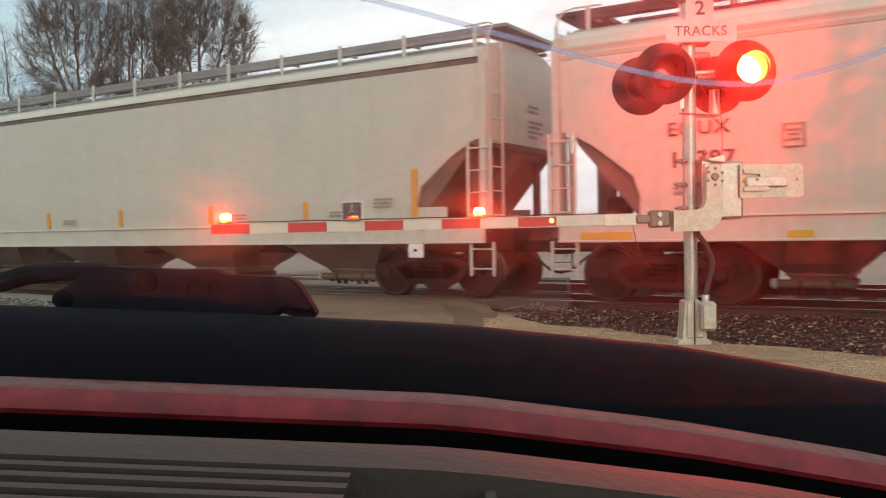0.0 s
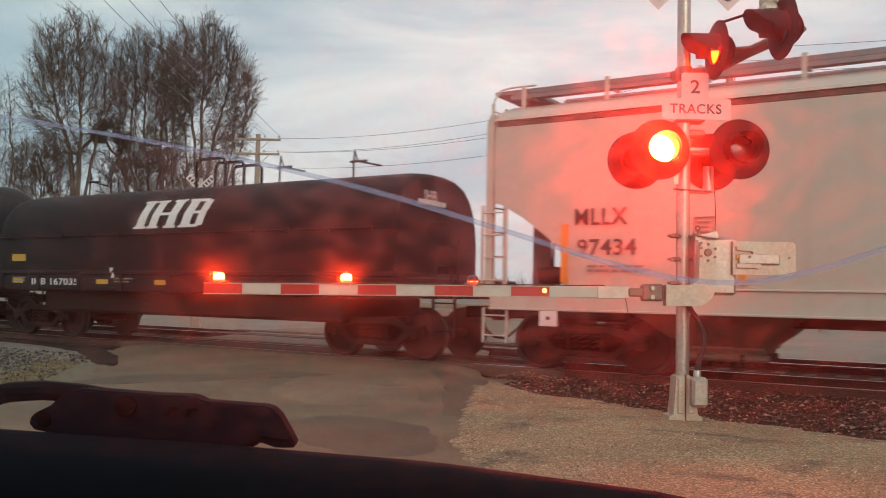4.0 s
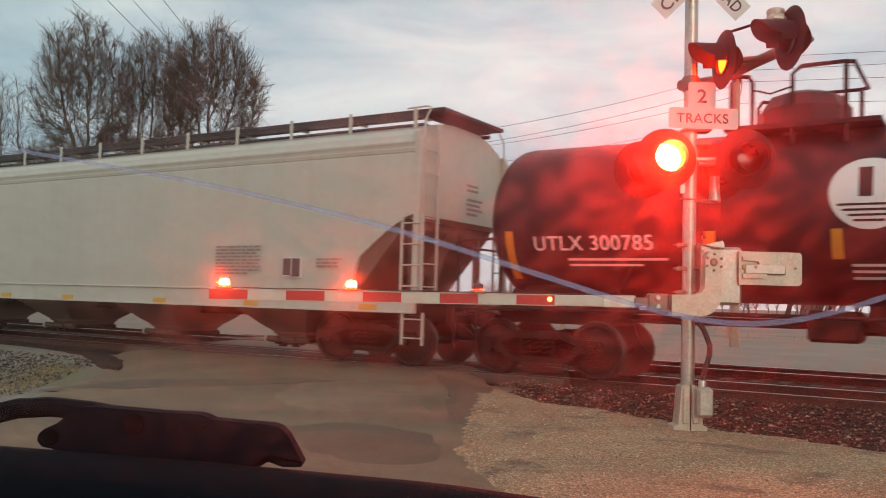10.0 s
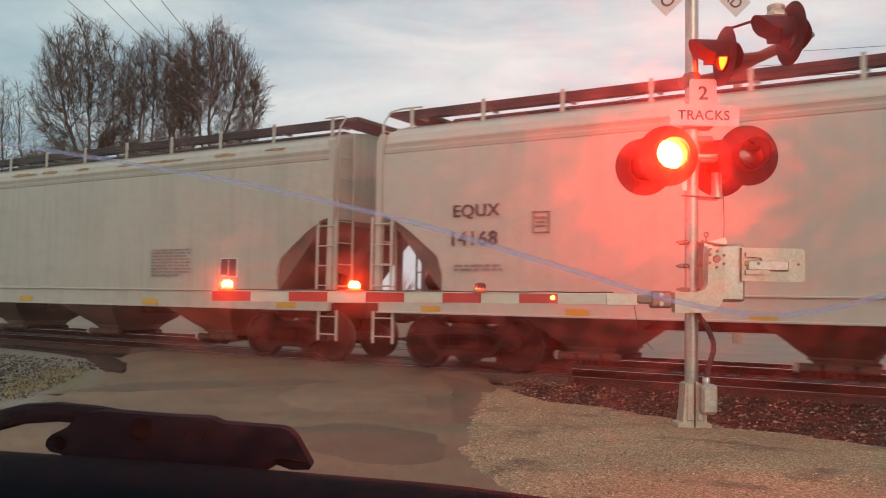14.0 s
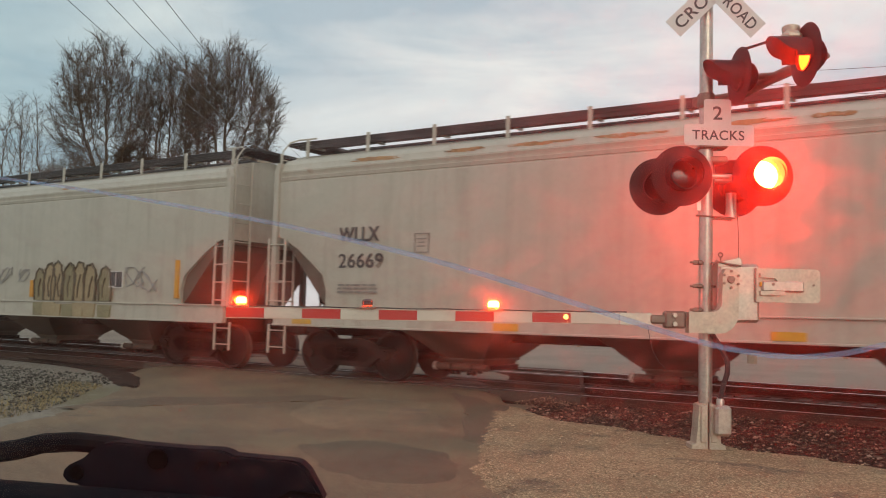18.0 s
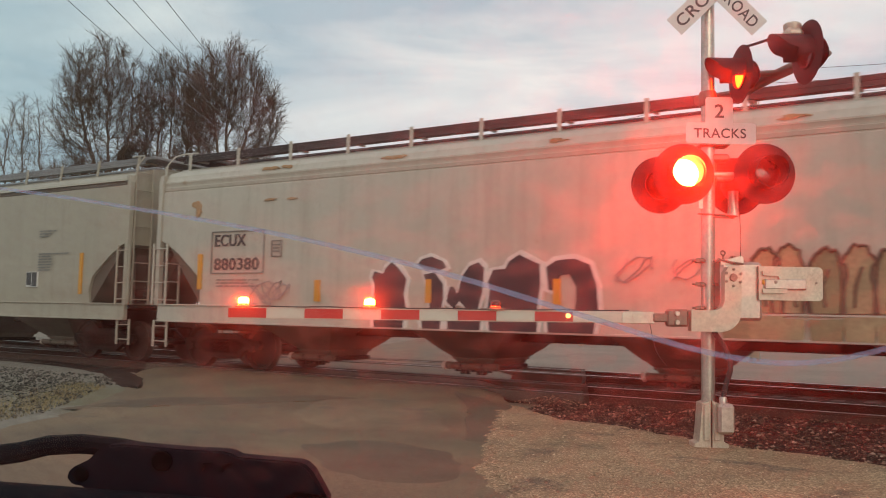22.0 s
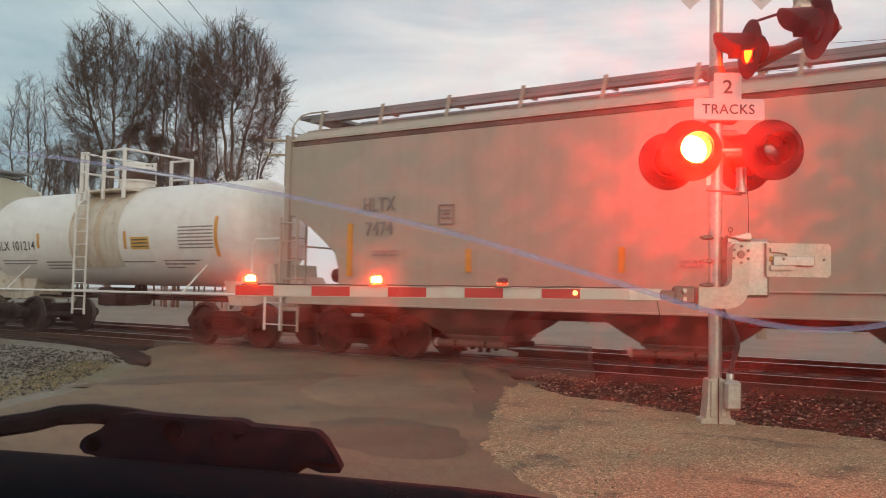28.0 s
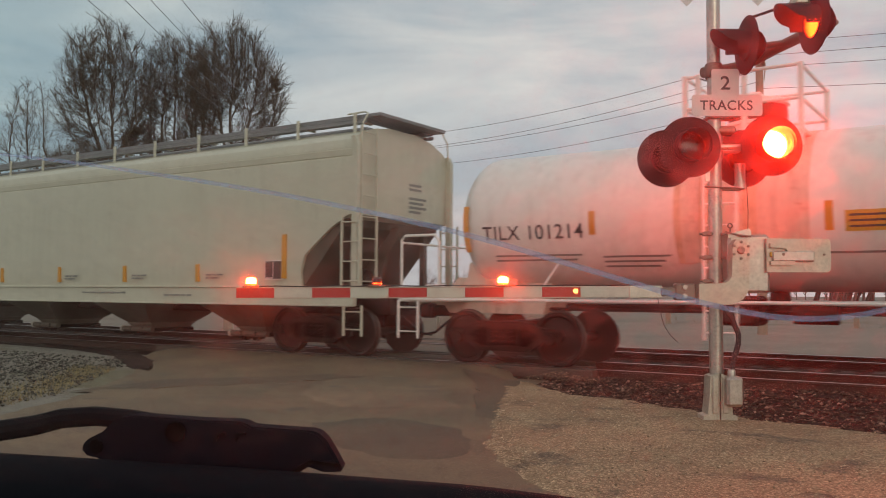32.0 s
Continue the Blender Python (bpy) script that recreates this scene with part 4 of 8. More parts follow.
        for y in (-1.14, 1.14) if sx > 0 else ():
            part("end_brace", Shape().box(sx * (h - 0.35) - 0.06, sx * (h - 0.35) + 0.06, y - 0.06, y + 0.06, 1.33, 2.55, 0.01), "slope", car)
        part("end_platform", Shape().box(min(sx * (h - 1.3), sx * h), max(sx * (h - 1.3), sx * h), -HW + 0.06, HW - 0.06, 1.22, 1.30, 0.01), "under", car)
        w = Shape().lathe([(0.001, -0.12), (0.13, -0.12), (0.15, -0.05), (0.15, 0.20), (0.13, 0.26), (0.001, 0.26)], 12, "x", (sx * (h - 0.6), -0.7, 1.52))
        part("brake_cylinder", w, "under", car)
    # roof
    r = Shape()
    rp = [(-HW + 0.09, eave), (-1.42, eave + 0.08), (-0.95, eave + 0.26), (-0.45, eave + 0.34), (0.45, eave + 0.34), (0.95, eave + 0.26), (1.42, eave + 0.08), (HW - 0.09, eave)]
    r.sheet([[(sx * (h - 0.05), y, zz) for y, zz in rp] for sx in (-1, 1)])
    for sx in (-1, 1):
        r.add([(sx * (h - 0.05), y, zz) for y, zz in rp], [tuple(range(len(rp)))])
    part("roof", r, paint, car)
    part("hatch_trough", Shape().box(-h + 0.7, h - 0.7, -0.36, 0.36, eave + 0.32, eave + 0.47, 0.03), board, car, "long dark hatch cover along the roof")
    for sy in (-1, 1):
        y0, y1 = sorted((sy * 0.66, sy * 1.10))
        part("running_board", Shape().box(-h + 0.1, h - 0.1, y0, y1, eave + 0.44, eave + 0.53, 0.008), board, car, "grated roof walkway")
        part("roof_rail", Shape().box(-h + 0.1, h - 0.1, sy * 1.12 - 0.02, sy * 1.12 + 0.02, eave + 0.36, eave + 0.43, 0.006), board, car)
        n = int(L / 1.45)
        for k in range(n + 1):
            x = -h + 0.35 + (L - 0.7) * k / n
            key = ("board_bracket", post, slant, eave)

            def make():
                b = Shape().plate([(-0.035, eave + 0.02), (0.035, eave + 0.02), (0.035 + slant, eave + 0.56), (-0.035 + slant, eave + 0.56)], -0.012, 0.012)
                b.box(-0.03 + slant * 0.8, 0.03 + slant * 0.8, -0.01, 0.5, eave + 0.40, eave + 0.44)
                return b, [post]
            part("board_bracket", keep(key, make), None, car, "", pose(x, sy * 1.16, 0) if sy < 0 else pose(x, sy * 1.16, 0, 0, 0, 180))
    for sx in (-1, 1):
        x0, x1 = sorted((sx * (h - 0.45), sx * (h + 0.22)))
        part("end_walkway", Shape().box(x0, x1, -1.1, 1.1, eave + 0.46, eave + 0.53, 0.01), board, car)
        for sy in (-1, 1):
            part("corner_post", Shape().plate([(sx * (h + 0.02) - 0.06, 1.3), (sx * (h + 0.02) + 0.06, 1.3), (sx * (h + 0.02) + 0.06, eave - 0.12), (sx * (h - 0.03) + 0.05, eave + 0.03), (sx * (h - 0.03) - 0.05, eave + 0.03), (sx * (h + 0.02) - 0.06, eave - 0.12)],
                                              sy * (HW - 0.02) - 0.05, sy * (HW - 0.02) + 0.05), post, car)
            part("grab_rail", Shape().tube([(sx * (h + 0.03), sy * 1.5, eave - 0.2), (sx * (h + 0.06), sy * 1.42, eave + 0.3), (sx * (h + 0.04), sy * 1.25, eave + 0.50), (sx * (h - 0.10), sy * 1.15, eave + 0.56), (sx * (h - 0.55), sy * 1.13, eave + 0.56)], 0.016, 6), post, car)
        lx = h - 0.24 if sx > 0 else -h - 0.12
        for y in (-HW - 0.055, HW + 0.055):
            ladder(car, lx, y, 0.42, 1.3, 2.62, 4, post)
        ladder(car, sx * (h + 0.06), -1.45, 0.46, 1.3, eave + 0.25, 8, post, 90)
        for y in (-HW + 0.02, HW - 0.02):
            ladder(car, lx, y, 0.42, 0.42, 0.98, 2, post, 0, "stirrup_step")
        coupler(car, sx * (h - 0.1), sx)
        truck(car, sx * (h - 1.42))
    # end stencils
    s = Shape()
    for k, w in enumerate((0.42, 0.42, 0, 0.6, 0.5, 0.6, 0.4)):
        if w:
            s.box(h - 0.052, h - 0.046, -0.1 + 0.3, 0.2 + w, 3.35 - k * 0.09, 3.40 - k * 0.09)
    part("end_stencil", s, "greyink", car, "worn stencil lines")
    for sy in (-1, 1):
        y0, y1 = sorted((sy * (HW - 0.10), sy * (HW + 0.01)))
        sl = Shape().box(-h, h, y0, y1, 0.96, 1.32, 0.012)
        y2, y3 = sorted((sy * (HW - 0.06), sy * (HW + 0.045)))
        sl.box(-h, h, y2, y3, 0.955, 0.99, 0.006)
        sl.box(-h + 0.02, h - 0.02, y2, y3, 1.30, 1.33, 0.006)
        part("side_sill", sl, sill or paint, car)
    part("centre_sill", Shape().box(-h + 0.1, h - 0.1, -0.32, 0.32, 0.78, 1.2, 0.02), "under", car)
    # discharge bins: their sheets meet in a ridge above the sill and draw in to a small gate
    for k in range(bins):
        c = (k - (bins - 1) / 2) * 3.7 * (4 / bins if bins < 4 else 1.0)
        s = Shape()
        rings = []
        for hx, hy, z0 in bin_rings:
            rings.append([(c - hx, -hy, z0), (c + hx, -hy, z0), (c + hx, hy, z0), (c - hx, hy, z0)])
        for p0, p1 in zip(rings, rings[1:]):
            for i in range(4):
                j = (i + 1) % 4
                s.add([p0[i], p0[j], p1[j], p1[i]], [(0, 1, 2, 3)])
        s.add(rings[0], [(0, 1, 2, 3)])
        s.add(rings[-1], [(3, 2, 1, 0)])
        for hx, hy, z0 in (bin_rings[-2],):
            s.box(c - hx - 0.03, c + hx + 0.03, -hy - 0.03, hy + 0.03, z0 - 0.02, z0 + 0.02, 0.005)
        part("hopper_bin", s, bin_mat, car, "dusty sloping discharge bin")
        gx_, gy_, gz = bin_rings[-1]
        g_ = Shape().box(c - gx_ - 0.05, c + gx_ + 0.05, -gy_ - 0.06, gy_ + 0.06, gz - 0.09, gz, 0.015)
        for dx in (-gx_ * 0.6, gx_ * 0.6):
            g_.box(c + dx - 0.03, c + dx + 0.03, -gy_ - 0.16, -gy_ - 0.04, gz - 0.07, gz + 0.02, 0.01)
        for j in range(7):
            g_.box(c + (j - 3) * gx_ * 0.31 - 0.028, c + (j - 3) * gx_ * 0.31 + 0.028, -gy_ - 0.10, -gy_ - 0.02, gz - (0.17 if j % 3 else 0.13), gz - 0.085)
        part("outlet_gate", g_, "under", car)
        part("outlet_pipe", Shape().tube([(c - gx_ - 0.20, -gy_ - 0.10, gz - 0.03), (c + gx_ + 0.16, -gy_ - 0.10, gz - 0.03)], 0.062, 10), bin_mat, car)
        part("outlet_cap", Shape().lathe([(0.001, -0.05), (0.05, -0.045), (0.078, -0.02), (0.078, 0.03), (0.064, 0.035)], 14, "x", (c - gx_ - 0.21, -gy_ - 0.10, gz - 0.03)), cap_mat, car, "pale round outlet cap")
    for kind, x, z, *rest in marks:
        x += ahead - (u_left + u_right) / 2
        y = -HW - 0.03
        if kind == "text":
            t, hh, ww = rest[:3]
            part("lettering", letters(t, hh, rest[3] if len(rest) > 3 else "ink", 0.03, ww), None, car, "black stencilled letters", pose(x, -HW + 0.005, z))
        elif kind == "bars":
            bars(car, x, z, rest[0], -HW - 0.026, rest[1] if len(rest) > 1 else "greyink", *(rest[2:]))
        elif kind == "tape":
            w, hh, mt = rest
            part("reflective_tape", Shape().box(x - w / 2, x + w / 2, y - 0.006, -HW + 0.02, z - hh / 2, z + hh / 2), mt, car)
        elif kind == "tag":
            s = Shape().box(x - 0.225, x + 0.225, y - 0.004, -HW + 0.02, z - 0.185, z + 0.185, slot=1)
            s.box(x - 0.21, x + 0.21, y - 0.008, -HW + 0.02, z - 0.17, z + 0.17)
            s.box(x - 0.008, x + 0.008, y - 0.010, -HW, z - 0.15, z + 0.15, slot=1)
            s.box(x - 0.20, x - 0.02, y - 0.010, -HW, z - 0.165, z - 0.145, slot=1)
            part("tag_panel", s, ["ink", "whiteink"], car, "small black inspection panel in a white border")
        elif kind == "frame":
            w, hh = rest
            s = Shape()
            e = 0.016
            for a, b, c, d in ((-w / 2, w / 2, hh / 2 - e, hh / 2), (-w / 2, w / 2, -hh / 2, -hh / 2 + e), (-w / 2, -w / 2 + e, -hh / 2, hh / 2), (w / 2 - e, w / 2, -hh / 2, hh / 2)):
                s.box(x + a, x + b, y - 0.003, -HW + 0.02, z + c, z + d)
            if w < 0.5:
                for k, q in enumerate((0.10, 0.07, 0.09)):
                    s.box(x - q, x + q * 0.8, y - 0.003, -HW + 0.02, z + 0.06 - 0.065 * k, z + 0.085 - 0.065 * k)
            part("painted_frame", s, "greyink", car)
    return car


EVERY = "white covered hopper car with dark roof walkway and grimy bins"
hopper(-5.6, 12.6, "white", EVERY, marks=[("text", -3.44, 2.54, "EQUX", 0.23, 0.87), ("text", -3.37, 2.12, "15387", 0.23, 0.87), ("frame", -2.18, 2.37, 0.28, 0.32), ("bars", -3.8, 1.8, (0.8, 0.75, 0.8))]
       + [("tape", -4.82, 1.04, 0.82, 0.13, "yellow")] + [("tape", -2.1 + 2.6 * k, 1.04, 0.32, 0.12, "yellow") for k in range(6)])
clean = hopper(-24.87, -6.93, "white", "clean white covered hopper car with a pale walkway and orange stripes", board="board", grooves=1, bin_mat="binpale", bin_rings=BIN_WIDE,
       marks=[("text", -23.0, 2.39, "MLLX", 0.25, 0.82), ("text", -22.91, 1.93, "97434", 0.24, 0.92), ("frame", -21.46, 2.19, 0.28, 0.3), ("bars", -23.2, 1.66, (0.9, 0.9)),
              ("tape", -23.58, 1.84, 0.10, 0.9, "orange"), ("tape", -8.25, 1.8, 0.10, 0.85, "orange"), ("tag", -9.58, 1.53), ("bars", -9.1, 1.75, (0.4, 0.4, 0.4))]
       + [("tape", x, 1.56, 0.09, 0.36, "orange") for x in (-20.93, -18.46, -15.91, -13.15, -10.67)] + [("bars", x + 0.5, 1.55, (0.45, 0.4)) for x in (-18.4, -13.1, -10.6)])
for x in (-7.93, 7.67):
    s = Shape().box(x - 0.15, x + 0.15, -HW - 0.04, -HW - 0.01, 0.72, 0.97, 0.008)
    s.box(x - 0.03, x + 0.03, -HW - 0.046, -HW - 0.03, 0.82, 0.87, slot=1)
    part("routing_board", s, ["whiteink", "under"], clean, "small white routing board under the sill")
for sy in (-1, 1):
    y0, y1 = sorted((sy * (HW - 0.03), sy * (HW - 0.006)))
    part("end_panel", Shape().box(7.6, 8.28, y0, y1, 1.3, 1.57, 0.006), "white", clean)
hopper(-70.5, -52.25, "white", EVERY, ahead=-0.98, marks=[("text", -68.55, 2.65, "EQUX", 0.24, 0.87), ("text", -68.58, 2.21, "14168", 0.24, 0.85), ("bars", -68.95, 1.78, (0.9, 0.9)), ("frame", -67.38, 2.44, 0.28, 0.34),
       ("bars", -56.99, 2.15, (1.2, 1.2, 1.1, 1.2, 1.2, 1.15, 1.2, 1.2, 0.9)), ("tag", -54.99, 1.73), ("bars", -54.4, 1.9, (0.6, 0.5, 0.5))] + [("tape", x, 1.03, 0.36, 0.12, "yellow") for x in (-69.4, -66.76, -64.04, -61.66, -58.59, -56, -53.2)])
rusty = hopper(-90.2, -71.6, "white_rusty", "weathered white covered hopper car with rust along its eaves", ribs=9, ahead=-1.0,
       marks=[("text", -88.16, 2.65, "WLLX", 0.26, 0.9), ("text", -88.1, 2.17, "26669", 0.26, 1.0), ("frame", -86.77, 2.46, 0.3, 0.34), ("bars", -88.6, 1.75, (0.9, 0.9, 0.9)),
              ("bars", -76.42, 2.15, (1.2, 1.2, 1.1, 1.2, 1.2, 1.15, 1.2, 1.2, 0.9)), ("tag", -74.12, 1.76)] + [("tape", x, 1.06, 0.45, 0.12, "yellow") for x in (-72.6, -76.4, -80.8, -85.1, -89.45)])
graf = hopper(-110.0, -91.6, "white_rusty", "rust-spotted white covered hopper car with black and ochre spray lettering", grooves=3, ahead=-0.97,
              marks=[("text", -107.85, 2.63, "ECUX", 0.24, 0.87), ("text", -107.66, 2.15, "880380", 0.24, 1.25), ("frame", -107.64, 2.39, 1.48, 0.86), ("frame", -106.57, 2.44, 0.26, 0.32), ("bars", -108.2, 1.85, (1.2, 0.9, 1.2)),
                     ("tape", -108.7, 2.0, 0.11, 0.72, "orange"), ("tape", -93.0, 1.84, 0.11, 0.8, "orange"), ("tag", -95.0, 1.84)] + [("tape", x, 1.62, 0.12, 0.4, "orange") for x in (-105.5, -103.0, -100.6, -98.2)])
hopper(-129.2, -110.8, "tan", "tan-grey covered hopper car with slanted walkway brackets", board="board", grooves=1, bin_mat="binpale", slant=0.1, bin_rings=BIN_WIDE, eave=4.15, ahead=-1.29,
       marks=[("text", -126.98, 2.78, "HLTX", 0.25, 0.7, "greyink"), ("text", -126.97, 2.34, "7474", 0.25, 0.6, "greyink"), ("frame", -125.54, 2.55, 0.3, 0.34), ("bars", -127.1, 1.95, (0.6, 0.6)),
              ("tape", -127.63, 1.97, 0.10, 0.95, "orange"), ("tape", -112.4, 2.0, 0.1, 0.95, "orange"), ("tag", -114.32, 1.87), ("bars", -114.1, 3.05, (0.7, 0.5, 0.4)), ("bars", -114.1, 2.5, (1.2, 0.5, 0.6, 0.55, 0.6, 0.5, 0.5))]
       + [("tape", x, 1.76, 0.09, 0.38, "orange") for x in (-125.08, -122.39, -119.7, -117.0)] + [("bars", -121.5, 1.75, (0.35, 0.35))])
hopper(-160.3, -142.1, "cream", "cream-white covered hopper car with a pale walkway and orange stripes", board="board", grooves=2, bin_mat="binpale", ahead=-1.85,
       marks=[("tag", -144.08, 1.64), ("tape", -143.81, 1.9, 0.10, 0.85, "orange")] + [("tape", x, 1.6, 0.09, 0.36, "orange") for x in (-146.27, -148.67, -151.13, -153.6)]
       + [("bars", x, 1.58, (0.5, 0.4)) for x in (-146.0, -148.4, -150.9)] + [("bars", -150.2, 1.2, (1.6,)), ("bars", -147.3, 1.16, (0.9,))])


# spray lettering: rounded black strokes with pale edges, and ochre loops
def blob(car, outline, mat, y):
    s = Shape().plate(outline, y, -HW + 0.02)
    part("spray_stroke", s, mat, car)


gc = -100.8 - 0.97      # the car's middle along the train
LETTERS = (
    (-105.15, 0.72, ((0, 0), (0.05, 0.5), (-0.04, 0.66), (0.02, 0.8), (0.3, 0.74), (0.36, 0.86), (0.55, 1), (0.78, 0.84), (1.0, 0.62), (0.92, 0.3), (1.0, 0))),
    (-104.12, 0.46, ((0.1, 0.72), (0.6, 0.76), (0.96, 0.52), (1.0, 0.25), (0.92, 0), (0.4, 0), (0.34, 0.4))),
    (-104.16, 0.52, ((-0.1, 0.93), (0.1, 1.05), (0.45, 1.1), (0.9, 1.0), (1.05, 0.86), (0.8, 0.80), (0.3, 0.82))),
    (-103.60, 0.72, ((0, 0.15), (0.08, 0.45), (0.16, 0.46), (0.3, 0.3), (0.42, 0.66), (0.6, 0.88), (0.85, 0.96), (1, 0.84), (0.98, 0.4), (0.86, 0), (0.55, 0), (0.36, 0.16), (0.2, 0))),
    (-102.80, 0.95, ((0, 0), (0.04, 0.4), (0.0, 0.56), (0.1, 0.8), (0.34, 0.82), (0.4, 0.96), (0.6, 1.1), (0.78, 1.0), (0.98, 0.9), (1, 0.5), (0.94, 0))),
    (-101.75, 0.86, ((0, 0.84), (0.2, 0.97), (0.55, 1.0), (0.85, 0.88), (0.98, 0.5), (1.02, 0), (0.58, 0), (0.6, 0.45), (0.46, 0.70), (0.26, 0.68), (0.22, 0.36), (0.05, 0.4))),
)
for i, (x0, w, pts) in enumerate(LETTERS):
    o = [(x0 - gc + a * w, 1.33 + 0.80 * b) for a, b in pts]
    mx, mz = sum(a for a, b in o) / len(o), sum(b for a, b in o) / len(o)
    pale = [(a + 0.09 * (a - mx) / (math.hypot(a - mx, b - mz) + 0.05), max(1.33, b + 0.09 * (b - mz) / (math.hypot(a - mx, b - mz) + 0.05))) for a, b in o]
    blob(graf, pale, "graf_pale", -HW - 0.026 - 0.0006 * i)
    blob(graf, o, "graf_black", -HW - 0.031 - 0.0006 * i)
    if i != 2:
        a, b = x0 - gc, x0 - gc + w
        blob(graf, [(a - 0.02, 0.985), (b + 0.03, 0.985), (b + 0.06, 1.29), (a - 0.05, 1.29)], "graf_pale", -HW - 0.049)
        blob(graf, [(a + 0.05, 0.985), (b - 0.05, 0.985), (b - 0.01, 1.29), (a + 0.02, 1.29)], "graf_black", -HW - 0.053)
for i, (x, top, w) in enumerate(((-98.85, 2.10, 0.40), (-98.48, 2.22, 0.44), (-98.10, 2.26, 0.42), (-97.70, 2.20, 0.46), (-97.30, 2.24, 0.44), (-96.86, 2.18, 0.46), (-96.40, 2.12, 0.44))):
    for lo_, tp in ((1.345, top), (0.985, 1.285)):
        o = []
        for k in range(15):
            a = math.pi * k / 14
            zz = lo_ + (tp - lo_) * (0.42 + 0.58 * math.sin(a) ** 0.8) if lo_ > 1.3 else tp
            o.append((x - gc - w / 2 * math.cos(a) * (1 + 0.12 * math.sin(k * 1.9 + i)) + 0.05 * math.sin(i * 2.3), zz + 0.025 * math.sin(k * 2.3 + i * 1.7)))
        o = [(o[0][0] + 0.03, lo_)] + (o if lo_ > 1.3 else [o[0], o[-1]]) + [(o[-1][0] - 0.03, lo_)]
        y_ = -HW - (0.026 if lo_ > 1.3 else 0.049) - 0.0008 * i
        blob(graf, o, "graf_ochre" if i % 3 else "graf_olive", y_)
        if lo_ > 1.3:
            s = Shape().tube([(a, y_ - 0.004, b) for a, b in o], 0.022 + 0.007 * (i % 2), 5)
            part("spray_loop", s, "graf_brown", graf, "dark brown spray outline")
            s = Shape().tube([(x - gc + 0.06 * math.sin(i), y_ - 0.004, lo_ + 0.08), (x - gc - 0.03, y_ - 0.004, lo_ + (top - lo_) * 0.4), (x - gc + 0.05, y_ - 0.004, lo_ + (top - lo_) * 0.68)], 0.022, 5)
            part("spray_loop", s, "graf_brown", graf, "dark brown spray stroke")
for i, (x, z, r) in enumerate(((-100.3, 1.95, 0.26), (-99.55, 1.95, 0.2), (-95.4, 1.9, 0.3), (-94.9, 1.8, 0.3), (-107.9, 1.56, 0.28), (-107.6, 1.62, 0.25), (-107.35, 1.6, 0.2))):
    s = Shape().tube([(x - gc + r * math.cos(a * 0.7) * (1 + 0.3 * math.sin(a * 2.1 + i)), -HW - 0.03, z + 0.75 * r * math.sin(a * 0.9 + i)) for a in range(16)], 0.013, 5)
    part("spray_scrawl", s, "graf_grey", graf)


# rust patches along the eaves
def rust_patch(car, mid, u, z, w, hh, seed, y):
    rg_ = random.Random(seed)
    s = Shape()
    for j in range(4):
        cx, cz, ww, h2 = u - mid + rg_.uniform(-0.4, 0.4) * w, z + rg_.uniform(-0.3, 0.3) * hh, w * rg_.uniform(0.25, 0.8), hh * rg_.uniform(0.35, 0.9)
        o = []
        for k in range(22):
            a = 2 * math.pi * k / 22
            wob = 1 + 0.9 * noise.noise((math.cos(a) * 3.1 + seed * 3.3 + j, math.sin(a) * 3.1, seed + j * 5.0))
            o.append((cx + ww / 2 * math.cos(a) * wob, cz + h2 / 2 * math.sin(a) * wob))
        s.plate(o, y - 0.001 * j, y + 0.03)
    part("rust_patch", s, "rustpatch", car, "orange rust patch")


for i, (u, w) in enumerate(((-88.77, 0.9), (-87.04, 0.7), (-85.61, 1.0), (-83.94, 0.9), (-82.45, 0.8), (-81.2, 0.5), (-79.89, 0.7), (-78.4, 0.4), (-77.2, 1.1), (-75.6, 0.6), (-74.0, 0.5))):
    rust_patch(rusty, -80.9 - 1.0, u, 4.03, w, 0.075, i + 1, -HW + 0.062)
for i, (u, z, w, hh, y) in enumerate(((-109.83, 3.42, 0.26, 0.13, -0.010), (-109.8, 3.30, 0.12, 0.32, -0.012), (-107.78, 3.40, 0.34, 0.05, -0.010), (-107.2, 3.39, 0.2, 0.05, -0.010), (-107.86, 4.02, 0.5, 0.07, 0.062), (-107.4, 4.03, 0.3, 0.06, 0.06), (-104.85, 4.02, 0.5, 0.07, 0.062), (-101.64, 4.02, 0.4, 0.07, 0.062), (-98.0, 4.02, 0.5, 0.07, 0.062))):
    rust_patch(graf, gc, u, z, w, hh, i + 31, -HW + y - 0.01)


def shell(car, u0, u1, R, zc, mat, c):
    """A tank with domed heads, between u0 and u1."""
    d = 0.62
    prof = [(0.001, u0 - c)]
    for k in range(1, 9):
        a = math.pi / 2 * k / 8
        prof.append((R * math.sin(a) ** 0.9, u0 - c + d * (1 - math.cos(a) ** 0.9 if k < 8 else 1)))
    for k in range(1, 12):
        prof.append((R, u0 - c + d + (u1 - u0 - 2 * d) * k / 12))
    for k in range(8, -1, -1):
        a = math.pi / 2 * k / 8
        prof.append((max(0.001, R * math.sin(a) ** 0.9), u1 - c - d * (1 - math.cos(a) ** 0.9 if k < 8 else 1)))
    s = Shape().lathe(prof, 56, "x", (0, 0, zc))
    part("tank_shell", s, mat, car, at=None)



def wrap(me, R, zc, z, x, lift=0.006):
    """Bends a flat mesh of the x z plane on to the shell's near side."""
    me = me.copy()
    for v in me.vertices:
        ang = (z + v.co.z - zc) / R
        rr = R + lift + max(0, -v.co.y)
        v.co = (x + v.co.x, -rr * math.cos(ang), zc + rr * math.sin(ang))
    return me


def arc_of(z, R, zc):
    """The height on the unrolled shell that shows at z."""
    return zc + R * math.asin(max(-0.99, min(0.99, (z - zc) / R)))


